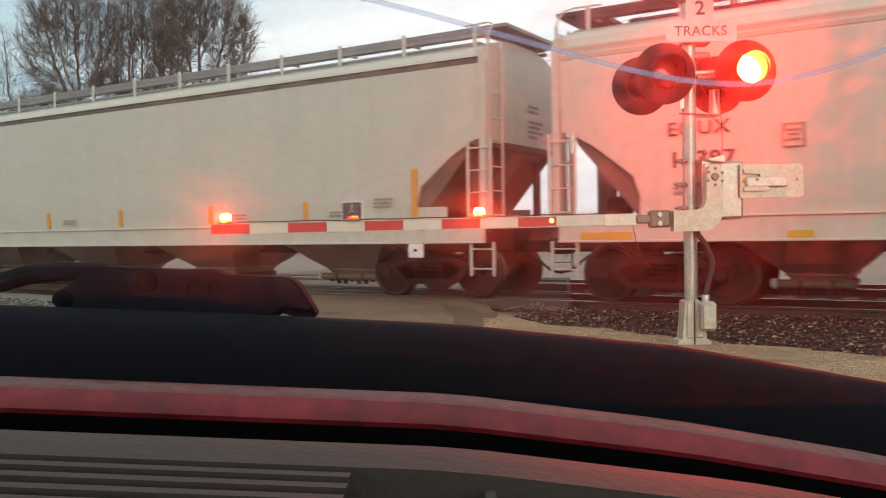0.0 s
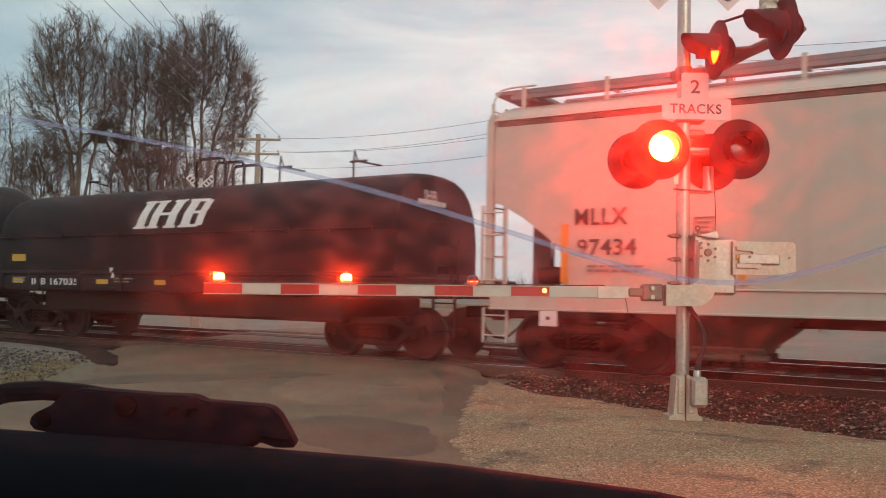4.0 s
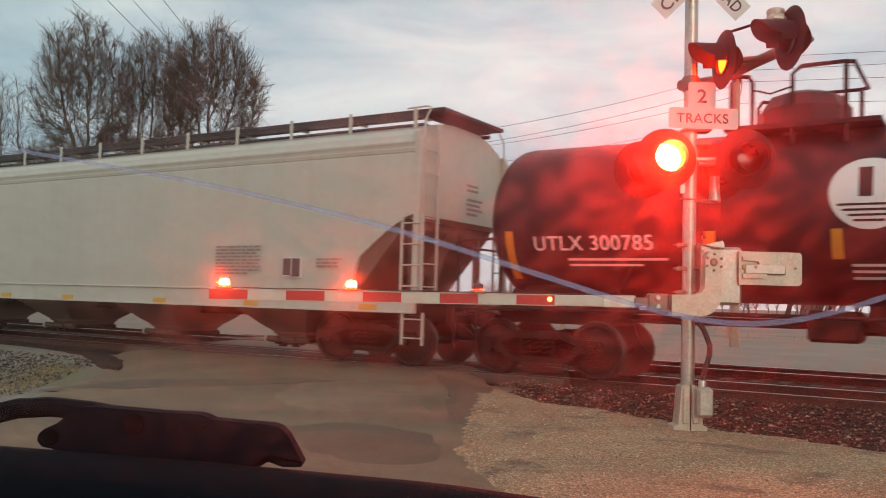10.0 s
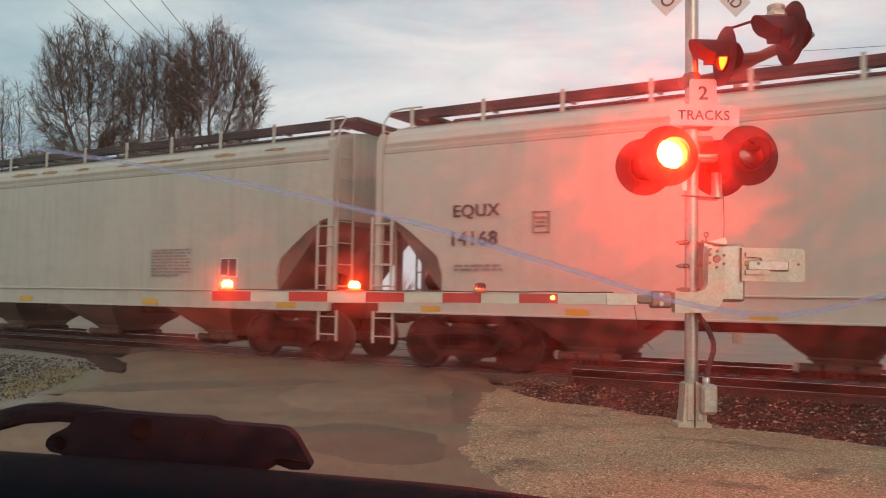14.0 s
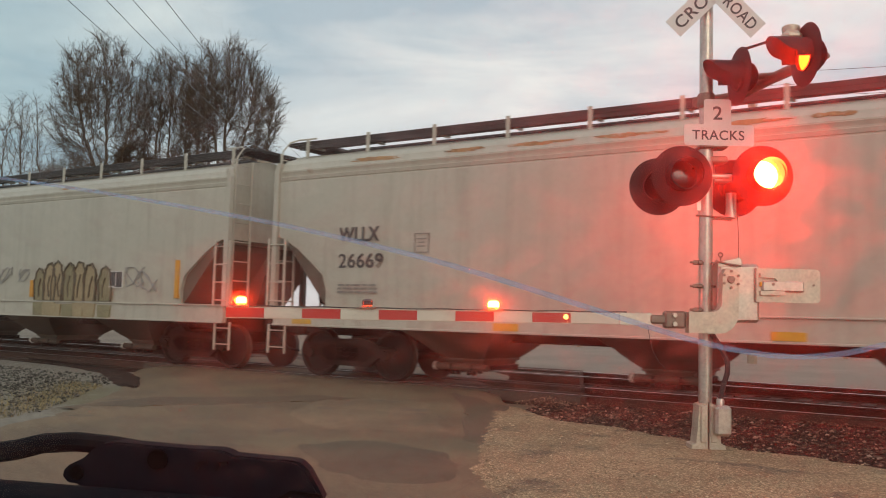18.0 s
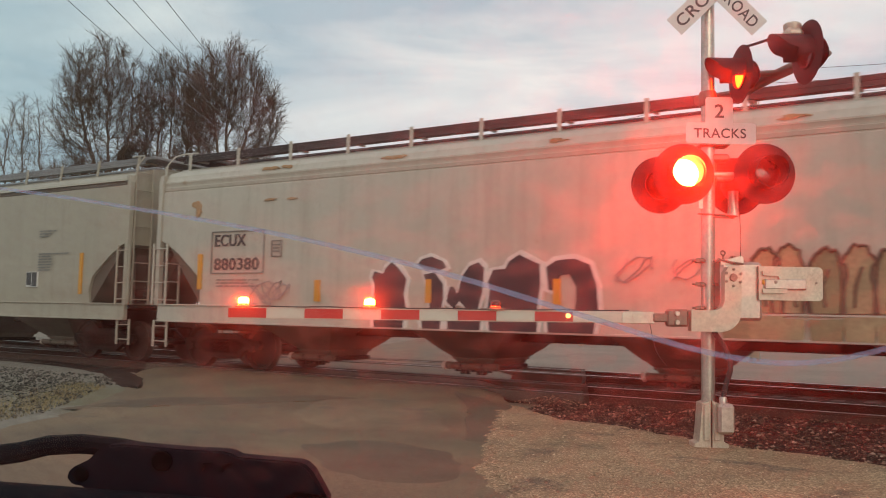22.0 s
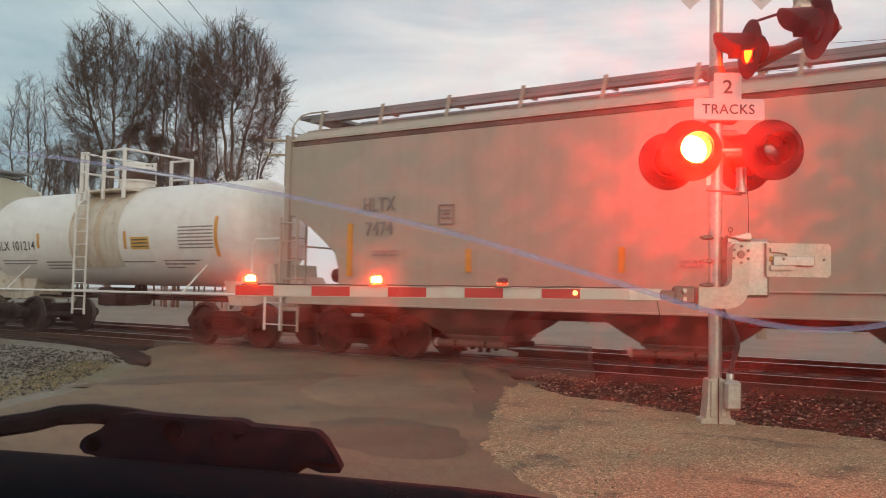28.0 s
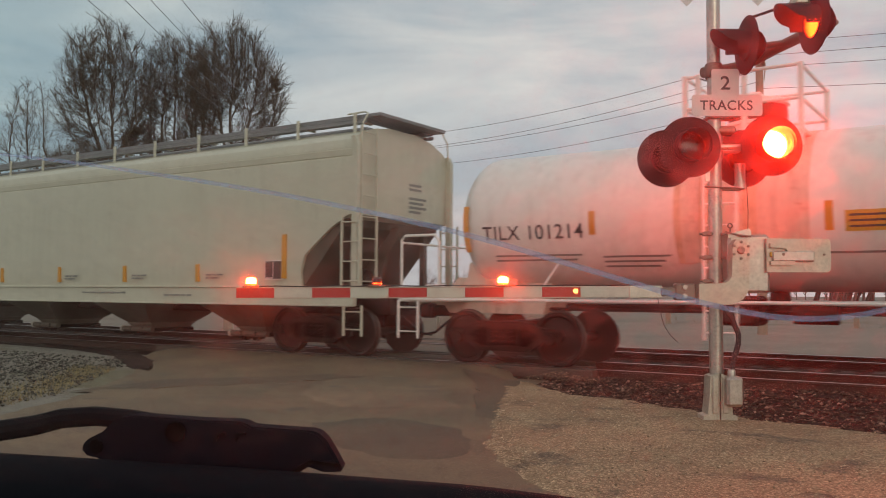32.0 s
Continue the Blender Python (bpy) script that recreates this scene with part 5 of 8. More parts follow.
def shell_patch(car, x0, x1, z0, z1, R, zc, mat, lift=0.006, name="reflective_tape", label=""):
    a0, a1 = arc_of(z0, R, zc), arc_of(z1, R, zc)
    rows_ = []
    for k in range(7):
        ang = (a0 + (a1 - a0) * k / 6 - zc) / R
        rows_.append([(x, -(R + lift) * math.cos(ang), zc + (R + lift) * math.sin(ang)) for x in (x0, x1)])
    part(name, Shape().sheet(rows_), mat, car, label, fix=False)


def tank_car(u0, u1, s0, s1, R, zc, mat, rail, label, tx, ahead=0.0, name="tank_car", sill="under"):
    """A tank car: sills from u0 to u1, shell from s0 to s1."""
    c = (u0 + u1) / 2
    h = (u1 - u0) / 2
    car = thing(name, label, "freight car", pose(0, YC, 0), "freight cars of the train")
    MOVERS.append((car, c + ahead))
    shell(car, s0, s1, R, zc, mat, c)
    for sx in (-1, 1):
        s = Shape().plate([(sx * (h - 2.4), 0.86), (sx * (h - 0.5), 0.86), (sx * (h - 0.35), 1.05), (sx * (h - 0.7), 1.5), (sx * (h - 2.6), 1.42)], -0.55, 0.55)
        part("stub_sill", s, sill, car)
        s = Shape().plate([(sx * (h - 2.0), 1.1), (sx * (h - 0.9), 1.1), (sx * (h - 1.0), zc - 0.7), (sx * (h - 1.9), zc - 0.7)], -R * 0.55, R * 0.55)
        part("saddle", s, sill, car)
        part("head_platform", Shape().box(min(sx * (h - 0.9), sx * h), max(sx * (h - 0.9), sx * h), -1.45, 1.45, 1.06, 1.12, 0.01), rail, car)
        s = Shape()
        for y in (-1.42, 1.42):
            s.tube([(sx * (h - 0.05), y, 1.1), (sx * (h - 0.05), y, 2.15), (sx * (h - 0.12), y, 2.22), (sx * (h - 0.75), y, 2.22), (sx * (h - 0.85), y, 2.1), (sx * (h - 0.85), y, 1.1)], 0.025, 8)
        s.tube([(sx * (h - 0.05), -1.42, 2.1), (sx * (h - 0.05), 1.42, 2.1)], 0.02, 8)
        part("hand_rail", s, rail, car)
        ladder(car, sx * h - (0.45 if sx > 0 else 0.0), -1.44, 0.42, 0.42, 1.08, 2, rail, 0, "stirrup_step")
        coupler(car, sx * (h - 0.35), sx)
        truck(car, tx[0] if sx < 0 else tx[1])
    for sy in (-1, 1):
        part("side_rail", Shape().tube([(-h + 0.1, sy * 1.45, 1.10), (h - 0.1, sy * 1.45, 1.10)], 0.026, 8), rail, car)
        for x in (-h + 2.7, h - 2.9):
            part("rail_strut", Shape().tube([(x, sy * 1.45, 1.1), (x + 0.2, sy * R * 0.8, zc - R * 0.62)], 0.02, 6), rail, car)
    s = Shape().tube([(-h + 2.3, -0.35, 0.95), (h - 2.3, -0.35, 0.95)], 0.03, 6)
    s.tube([(-h + 2.3, 0.3, 1.0), (h - 2.3, 0.3, 1.0)], 0.05, 6)
    s.box(-0.9, -0.2, -0.6, 0.1, 0.75, 1.2, 0.05)
    s.lathe([(0.001, 0), (0.16, 0), (0.16, 0.6), (0.001, 0.6)], 12, "x", (0.3, -0.5, 0.95))
    part("brake_gear", s, "under", car)
    s = Shape().lathe([(0.14, zc - R + 0.06), (0.16, zc - R - 0.15), (0.22, zc - R - 0.3), (0.22, zc - R - 0.42), (0.001, zc - R - 0.42)], 14)
    part("bottom_outlet", s, "under", car)
    return car, c


# black tank car
DR, DZ = 1.30, 2.58
dcar, dc = tank_car(-52.1, -39.6, -51.85, -39.8, DR, DZ, "tankblack", "black", "black tank car with white lettering and orange stripes", (-4.9, 4.2), -0.40)
for x, z0, z1 in ((-47.95, 1.9, 2.3), (-46.27, 1.9, 2.3), (-44.65, 1.9, 2.3), (-41.3, 1.45, 2.3), (-51.2, 1.6, 2.35)):
    shell_patch(dcar, x - dc - 0.07, x - dc + 0.07, z0, z1, DR, DZ, "orange")
part("lettering", wrap(letters("UTLX 300785", 0.24, "whiteink", 0.004, 1.95), DR, DZ, arc_of(2.15, DR, DZ), -49.78 - dc), None, dcar, "white stencilled letters")
# the maker's name as a run of plain slanted white bars, and its round sign as a disc
for i, (a, w, hh) in enumerate(((-44.99, 0.15, 0.40), (-44.78, 0.20, 0.10), (-44.50, 0.12, 0.28), (-44.32, 0.12, 0.28), (-44.14, 0.10, 0.28), (-43.97, 0.10, 0.28), (-43.80, 0.10, 0.28), (-43.60, 0.13, 0.42), (-43.42, 0.16, 0.12), (-43.20, 0.10, 0.28), (-43.02, 0.12, 0.28), (-42.84, 0.12, 0.28),
                                (-42.66, 0.10, 0.28), (-42.50, 0.10, 0.42), (-42.32, 0.10, 0.28), (-42.16, 0.10, 0.28), (-42.00, 0.12, 0.28), (-41.83, 0.10, 0.40), (-41.68, 0.14, 0.28))):
    z = 2.59 + (0.30 if hh < 0.2 else 0)
    rows_ = []
    for k in range(5):
        ang = (arc_of(z + hh * k / 4, DR, DZ) - DZ) / DR
        rows_.append([(q - dc + 0.2 * (z + hh * k / 4 - 2.59), -(DR + 0.006) * math.cos(ang), DZ + (DR + 0.006) * math.sin(ang)) for q in (a, a + w)])
    part("name_bar", Shape().sheet(rows_), "whiteink", dcar, "plain white bar of a painted name", fix=False)
disc = Shape().sheet([[(r_ * math.cos(a_ * 2 * math.pi / 36), -0.002, r_ * math.sin(a_ * 2 * math.pi / 36)) for a_ in range(37)] for r_ in (0.001, 0.2, 0.36, 0.50)]).mesh("emblem", "whiteink")
part("emblem", wrap(disc, DR, DZ, arc_of(2.78, DR, DZ), -45.87 - dc), None, dcar, "round white emblem")
for k in range(4):
    w = 0.40 - 0.07 * k
    shell_patch(dcar, -45.87 - w - dc, -45.87 + w - dc, 2.60 - 0.07 * k, 2.63 - 0.07 * k, DR, DZ, "tankblack", 0.012, "emblem_line")
shell_patch(dcar, -46.0 - dc, -45.83 - dc, 2.72, 3.12, DR, DZ, "tankblack", 0.012, "emblem_line")
for x, z, rws in ((-42.35, 2.28, (1.05, 1.0, 1.05, 1.0, 1.05, 0.9)), (-50.2, 1.92, (1.6, 1.2)), (-46.1, 1.84, (0.7, 0.7, 0.6)), (-45.0, 1.84, (0.7, 0.7, 0.5)), (-43.8, 1.86, (0.6, 0.6)), (-40.8, 2.9, (0.4, 0.4)), (-42.7, 1.72, (0.5, 0.5))):
    for i, w in enumerate(rws):
        shell_patch(dcar, x - dc, x - dc + w, z - i * 0.085 - 0.035, z - i * 0.085, DR, DZ, "greyink" if len(rws) > 3 else "whiteink", 0.005, "stencil_bar")
zt = DZ + DR
s = Shape().lathe([(0.66, zt - 0.15), (0.66, zt + 0.30), (0.52, zt + 0.50), (0.3, zt + 0.58), (0.001, zt + 0.58)], 10, "z", (-46.88 - dc, 0, 0), 0, False)
part("dome", s, "tankblack", dcar, "low black faceted valve dome")
part("top_platform", Shape().box(-47.85 - dc, -45.75 - dc, -0.95, 0.95, zt - 0.10, zt - 0.02, 0.01), "black", dcar)
for sy in (-1, 1):
    y = sy * 0.9
    s = Shape().tube([(-46.9 - dc, y, zt - 0.35), (-46.9 - dc, y, zt + 0.68), (-46.78 - dc, y, zt + 0.78), (-46.2 - dc, y, zt + 0.78), (-46.1 - dc, y * 0.9, zt + 0.78)], 0.03, 8)
    s.tube([(-46.2 - dc, y, zt + 0.78), (-46.2 - dc, y, zt - 0.35)], 0.034, 8)
    part("platform_rail", s, "black", dcar)
    s = Shape().tube([(-47.75 - dc, y, zt - 0.35), (-47.75 - dc, y, zt + 0.62), (-47.68 - dc, y, zt + 0.72), (-47.5 - dc, y, zt + 0.70), (-47.45 - dc, y, zt + 0.60), (-47.45 - dc, y, zt - 0.35)], 0.032, 8)
    part("grab_loop", s, "black", dcar)
part("platform_rail", Shape().tube([(-46.1 - dc, -0.85, zt + 0.78), (-46.1 - dc, 0.85, zt + 0.78)], 0.03, 8), "black", dcar)
part("safety_chain", Shape().tube([(-47.45 - dc, -0.9, zt + 0.5), (-47.2 - dc, -0.9, zt + 0.42), (-46.9 - dc, -0.9, zt + 0.5)], 0.014, 5), "black", dcar)

# white tank car
JR, JZ = 1.20, 2.46
jcar, jc = tank_car(-142.75, -130.45, -141.9, -131.8, JR, JZ, "tankwhite", "tankwhite", "white tank car with a railed platform and orange stripes", (-4.25, 4.1), -0.28, sill="tankband")
for x, z0, z1 in ((-141.5, 1.92, 2.7), (-139.17, 2.15, 2.52), (-135.7, 2.1, 2.5), (-132.65, 1.9, 2.75)):
    shell_patch(jcar, x - jc - 0.055, x - jc + 0.055, z0, z1, JR, JZ, "orange")
part("lettering", wrap(letters("TILX 101214", 0.24, "ink", 0.004, 1.85), JR, JZ, arc_of(2.22, JR, JZ), -140.25 - jc), None, jcar, "black stencilled letters")
shell_patch(jcar, -135.5 - jc, -134.85 - jc, 2.08, 2.36, JR, JZ, "yellow", 0.006, "placard", "yellow placard with dark lines")
for k in range(3):
    shell_patch(jcar, -135.45 - jc, -134.90 - jc, 2.13 + 0.075 * k, 2.16 + 0.075 * k, JR, JZ, "ink", 0.010, "stencil_bar")
for x, z, rws, mt in ((-133.85, 2.56, (1.1,) * 7, "greyink"), (-141.0, 1.86, (1.6, 1.5), "greyink"), (-139.05, 1.82, (1.1, 1.0, 0.9), "greyink"), (-136.1, 1.82, (1.3,), "greyink"), (-134.5, 1.84, (1.2, 1.0, 0.6), "greyink")):
    for i, w in enumerate(rws):
        shell_patch(jcar, x - jc, x - jc + w, z - i * 0.075 - 0.03, z - i * 0.075, JR, JZ, mt, 0.005, "stencil_bar")
band = Shape().sheet([[(x - jc, -(JR + 0.012) * math.cos(a), JZ + (JR + 0.012) * math.sin(a)) for a in [0.2 * k - 0.7 for k in range(23)]] for x in (-137.85, -135.95)])
part("saddle_band", band, "tankband", jcar, "tan-stained band under the platform", fix=False)
for x, w in ((-137.35, 0.13), (-136.75, 0.10), (-137.8, 0.05)):
    st = Shape().sheet([[(xx - jc, -(JR + 0.016) * math.cos(a), JZ + (JR + 0.016) * math.sin(a)) for a in [0.2 * k - 0.7 for k in range(13)]] for xx in (x - w, x + w)])
    part("rust_streak", st, "tanstain", jcar, "tan rust streak", fix=False)
zt = JZ + JR
PX = -136.9 - jc
s = Shape().lathe([(0.42, zt - 0.15), (0.42, zt + 0.16), (0.47, zt + 0.16), (0.47, zt + 0.21), (0.41, zt + 0.22), (0.41, zt + 0.46), (0.47, zt + 0.48), (0.45, zt + 0.55), (0.2, zt + 0.58), (0.001, zt + 0.58)], 24, "z", (PX, 0, 0))
part("dome", s, "tankwhite", jcar, "white valve dome with a rusty rim")
part("dome_rim", Shape().lathe([(0.42, zt + 0.22), (0.44, zt + 0.28), (0.44, zt + 0.40), (0.42, zt + 0.46)], 24, "z", (PX, 0, 0)), "rail", jcar, "rusty ring", fix=False)
part("dome_cap", Shape().box(PX - 0.25, PX + 0.1, -0.2, 0.2, zt + 0.56, zt + 0.68, 0.03), "tankwhite", jcar)
part("top_platform", Shape().box(PX - 0.95, PX + 0.88, -1.0, 1.0, zt - 0.16, zt - 0.10, 0.01), "tankband", jcar)
for x0, x1, ends in ((PX - 0.82, PX - 0.62, (PX - 0.82,)), (PX + 0.05, PX + 0.83, (PX + 0.83,))):
    for y in (-1.0, 1.0):
        for z in (0.34, 0.82):
            part("platform_rail", Shape().tube([(x0, y, zt + z), (x1, y, zt + z)], 0.026, 8), "tankwhite", jcar)
        for x in (x0, x1):
            part("rail_post", Shape().box(x - 0.036, x + 0.036, y - 0.036, y + 0.036, zt - 0.35, zt + 0.85, 0.006), "tankwhite", jcar)
    for x in ends:
        for z in (0.34, 0.82):
            part("platform_rail", Shape().tube([(x, -1.0, zt + z), (x, 1.0, zt + z)], 0.026, 8), "tankwhite", jcar)
ladder(jcar, PX - 0.45, -JR - 0.16, 0.46, 0.55, zt - 0.1, 10, "tankwhite")
part("safety_chain", Shape().tube([(PX - 0.62, -1.0, zt + 0.80), (PX - 0.4, -1.0, zt + 0.70), (PX - 0.1, -1.0, zt + 0.72), (PX + 0.05, -1.0, zt + 0.82)], 0.012, 5), "black", jcar)
vb = part("brake_stand", Shape().box(-142.30 - jc, -142.02 - jc, -1.32, -1.05, 1.12, 1.27, 0.03), "tankwhite", jcar, "white brake gear on the end platform")
part("brake_wheel", Shape().lathe([(0.16, 1.33), (0.185, 1.345), (0.16, 1.36), (0.145, 1.345), (0.16, 1.33)], 20, "z", (-142.16 - jc, -1.18, 0)), "tankwhite", vb)
part("brake_post", Shape().tube([(-142.16 - jc, -1.18, 1.25), (-142.16 - jc, -1.18, 1.36)], 0.03, 8), "tankwhite", vb)


# black coil car with a long rounded hood
cc, chh = -32.2, 7.05
coil = thing("coil_car", "black steel coil car under a long rounded hood, white painted initials", "freight car", pose(0, YC, 0), "freight cars of the train")
MOVERS.append((coil, cc - 0.29))
hx0, hx1 = -38.36 - cc, -26.55 - cc
prof = [(-1.46, 1.5), (-1.46, 2.2), (-1.43, 2.32), (-1.44, 2.36), (-1.36, 2.75), (-1.2, 3.05), (-0.95, 3.28), (-0.6, 3.40), (-0.2, 3.44)]
prof = prof + [(-y, z) for y, z in reversed(prof)]
rows_ = []
for x, k in ((hx0, 0.955), (hx0 + 0.04, 0.98), (hx0 + 0.14, 0.994), (hx0 + 0.3, 1.0), (hx0 + 4, 1.0), (0, 1.0), (hx1 - 4, 1.0), (hx1 - 0.3, 1.0), (hx1 - 0.14, 0.994), (hx1 - 0.04, 0.98), (hx1, 0.955)):
    rows_.append([(x, y * (0.5 + k / 2), 1.5 + (z - 1.5) * k) for y, z in prof])
s = Shape().sheet(rows_)
for r_ in (rows_[0], rows_[-1]):
    s.add(r_, [tuple(range(len(r_)))])
part("hood", s, "hood", coil, "long faded black hood")
part("hood_rim", Shape().box(hx0 - 0.03, hx1 + 0.03, -1.5, 1.5, 1.46, 1.56, 0.02), "black", coil)
part("deck", Shape().box(-chh + 0.5, chh - 0.5, -1.5, 1.5, 1.10, 1.46, 0.03), "black", coil)
part("underframe", Shape().box(-chh + 2.6, chh - 2.6, -1.3, 1.3, 0.62, 1.12, 0.06), "under", coil)
for k in range(9):
    x = -chh + 1.2 + k * (2 * chh - 2.4) / 8
    part("side_stake", Shape().box(x - 0.05, x + 0.05, -1.53, -1.44, 1.1, 1.5, 0.01), "black", coil)
for sx in (-1, 1):
    coupler(coil, sx * (chh - 0.75), sx)
    truck(coil, sx * 4.95)
    part("end_platform", Shape().box(min(sx * (chh - 1.2), sx * (chh - 0.3)), max(sx * (chh - 1.2), sx * (chh - 0.3)), -1.45, 1.45, 1.12, 1.2, 0.01), "black", coil)
    ladder(coil, sx * (chh - 0.35) - 0.2, -1.5, 0.42, 0.45, 1.15, 2, "black", 0, "stirrup_step")
    ladder(coil, sx * (chh - 0.35) - 0.2, -1.40, 0.42, 1.2, 2.1, 3, "black")
    s = Shape().tube([(sx * (chh - 0.32), -1.3, 1.2), (sx * (chh - 0.32), -1.3, 2.3), (sx * (chh - 0.42), -1.3, 2.4), (sx * (chh - 0.7), -1.3, 2.4), (sx * (chh - 0.8), -1.3, 2.3), (sx * (chh - 0.8), -1.3, 1.2)], 0.022, 8)
    part("hand_rail", s, "black", coil)
for x in (-36.0, -29.9, -28.0):
    s = Shape()
    s.tube([(x - cc - 0.22, -0.5, 3.38), (x - cc - 0.22, -0.5, 3.72), (x - cc - 0.2, -0.5, 3.95), (x - cc - 0.12, -0.5, 3.72), (x - cc + 0.45, -0.5, 3.6)], 0.02, 6)
    s.tube([(x - cc - 0.3, -0.5, 3.72), (x - cc + 0.1, -0.5, 3.72)], 0.024, 6)
    part("guide_horn", s, "black", coil)
s = Shape()
for y in (-0.55, 0.0, 0.55):
    s.tube([(-32.5 - cc, y, 3.38), (-32.5 - cc, y, 3.92), (-32.42 - cc, y, 4.02), (-31.7 - cc, y, 4.02), (-31.62 - cc, y, 3.92), (-31.62 - cc, y, 3.38)], 0.036, 8)
part("lifting_loop", s, "black", coil, "black lifting loop on the hood")
# painted initials as plain slanted white blocks
y0 = -1.36
for a, b in ((-32.90, -32.69), (-32.50, -32.30), (-31.98, -31.77), (-31.53, -31.31), (-31.10, -30.93)):
    x = (a + b) / 2 - 0.37 - cc
    rows2 = []
    lo_, hi_ = (2.46, 3.06) if a < -31.2 else (2.49, 3.03)
    for k in range(7):
        z = lo_ + (hi_ - lo_) * k / 6
        yy = np.interp(z, [2.36, 2.75, 3.05, 3.28], [-1.44, -1.36, -1.2, -0.95]) - 0.014
        rows2.append([(x - (b - a) / 2 + 0.25 * (z - 2.76) - 0.02, yy, z), (x + (b - a) / 2 + 0.25 * (z - 2.76) + 0.02, yy, z)])
    part("paint_block", Shape().sheet(rows2), "whiteink", coil, "plain slanted white block", fix=False)
for a, b, z0, z1 in ((-32.33, -31.95, 2.73, 2.79), (-31.4, -31.03, 3.0, 3.06), (-31.4, -31.03, 2.74, 2.80), (-31.4, -31.03, 2.46, 2.52),
                      (-32.99, -32.60, 2.455, 2.505), (-32.99, -32.60, 3.02, 3.065), (-32.58, -32.22, 2.455, 2.505), (-32.58, -32.22, 3.02, 3.065),
                      (-32.06, -31.69, 2.455, 2.505), (-32.06, -31.69, 3.02, 3.065), (-31.61, -31.3, 2.455, 2.505), (-31.61, -31.3, 3.02, 3.065)):
    rows2 = []
    for z in (z0, (z0 + z1) / 2, z1):
        yy = np.interp(z, [2.36, 2.75, 3.05, 3.28], [-1.44, -1.36, -1.2, -0.95]) - 0.012
        rows2.append([(a - 0.37 - cc + 0.25 * (z - 2.76), yy, z), (b - 0.37 - cc + 0.25 * (z - 2.76), yy, z)])
    part("paint_block", Shape().sheet(rows2), "whiteink", coil, "plain white block", fix=False)
part("lettering", letters("IHB", 0.20, "whiteink", 0.004, 0.42), None, coil, "small white initials on the hood's end", pose(hx1 + 0.035, -0.36, 2.99, 0, 0, 90))
s = Shape()
for k, (a, b) in enumerate(((-0.76, -0.62), (-0.59, -0.45), (-0.42, -0.28), (-0.25, -0.17), (-0.14, 0.0), (0.03, 0.17))):
    s.box(hx1 + 0.02, hx1 + 0.04, a, b, 2.82, 2.91)
part("end_stencil", s, "whiteink", coil)
for k in range(12):
    x = hx0 + 0.5 + k * (hx1 - hx0 - 1.0) / 11
    part("hood_clip", Shape().box(x - 0.03, x + 0.03, -1.475, -1.44, 2.28, 2.38, 0.008), "hood", coil)
part("hood_seam", Shape().box(hx0 + 0.02, hx1 - 0.02, -1.472, -1.44, 2.325, 2.352, 0.006), "black", coil)
part("lettering", letters("IHB 167035", 0.15, "whiteink", 0.004, 1.70), None, coil, "white stencilled letters", pose(-36.0 - cc, -1.502, 1.30))
for x, z, up in ((-34.02, 1.62, -1), (-33.95, 1.40, 1)):
    part("load_arrow", Shape().plate([(x - cc - 0.05, z), (x - cc + 0.05, z), (x - cc, z + up * 0.12)], -1.512, -1.47), "whiteink", coil)
bars(coil, -33.9 - cc, 1.40, (0.6, 0.5), -1.504, "greyink")
bars(coil, -37.6 - cc, 1.40, (0.5, 0.5), -1.504, "greyink")
for x in (-37.4, -34.3, -32.4, -30.6, -28.6, -26.6):
    part("reflective_tape", Shape().box(x - cc - 0.2, x - cc + 0.2, -1.506, -1.49, 1.26, 1.36), "yellow", coil)
part("reflective_tape", Shape().box(-37.72 - cc, -37.2 - cc, -1.468, -1.44, 1.78, 1.94), "yellow", coil)


# ---- crossing signal ----
SIG_R, SIG_F = 2.67, 9.3
SIG = pose(*plan(SIG_R, SIG_F), 0, 0, 0, 32.2)
signal = thing("crossing_signal", "galvanised crossing signal mast with flashing red lights on a gravel shoulder", "railway signal", SIG)
FLASH = []        # (lens, its pose, whether it goes with the right-hand set)


def bolt_at(s, x, y, z, r=0.014, slot=0):
    s.lathe([(0.001, y - 0.018), (r, y - 0.018), (r, y)], 6, "y", (x, 0, z), slot, False)


part("mast", Shape().lathe([(0.071, 0.30), (0.071, 4.98)], 24), "galv", signal, "galvanised steel mast")
part("mast_cap", Shape().lathe([(0.078, 4.95), (0.078, 5.0), (0.05, 5.05), (0.001, 5.07)], 20), "galv", signal)
# split cast base with its four feet
for sx in (-1, 1):
    o = [(sx * 0.008, -0.10), (sx * 0.175, -0.10), (sx * 0.175, -0.05), (sx * 0.13, -0.035), (sx * 0.115, 0.10), (sx * 0.098, 0.36), (sx * 0.008, 0.39)]
    s = Shape().plate(o, -0.13, 0.10)
    s.box(min(sx * 0.02, sx * 0.085), max(sx * 0.02, sx * 0.085), -0.155, -0.12, -0.02, 0.36, 0.01)
    bolt_at(s, sx * 0.15, -0.10, -0.06, 0.02)
    part("base_casting", s, "alu", signal, "pale cast half of the mast's foot")
part("footing", Shape().box(-0.23, 0.23, -0.20, 0.20, -0.32, -0.095, 0.02), "apron", signal, "concrete footing flush with the gravel")
s = Shape().box(0.035, 0.20, -0.27, -0.12, 0.06, 0.37, 0.03)
s.box(0.05, 0.185, -0.282, -0.265, 0.085, 0.345, 0.012)
part("junction_box", s, "galv", signal, "small grey junction box")
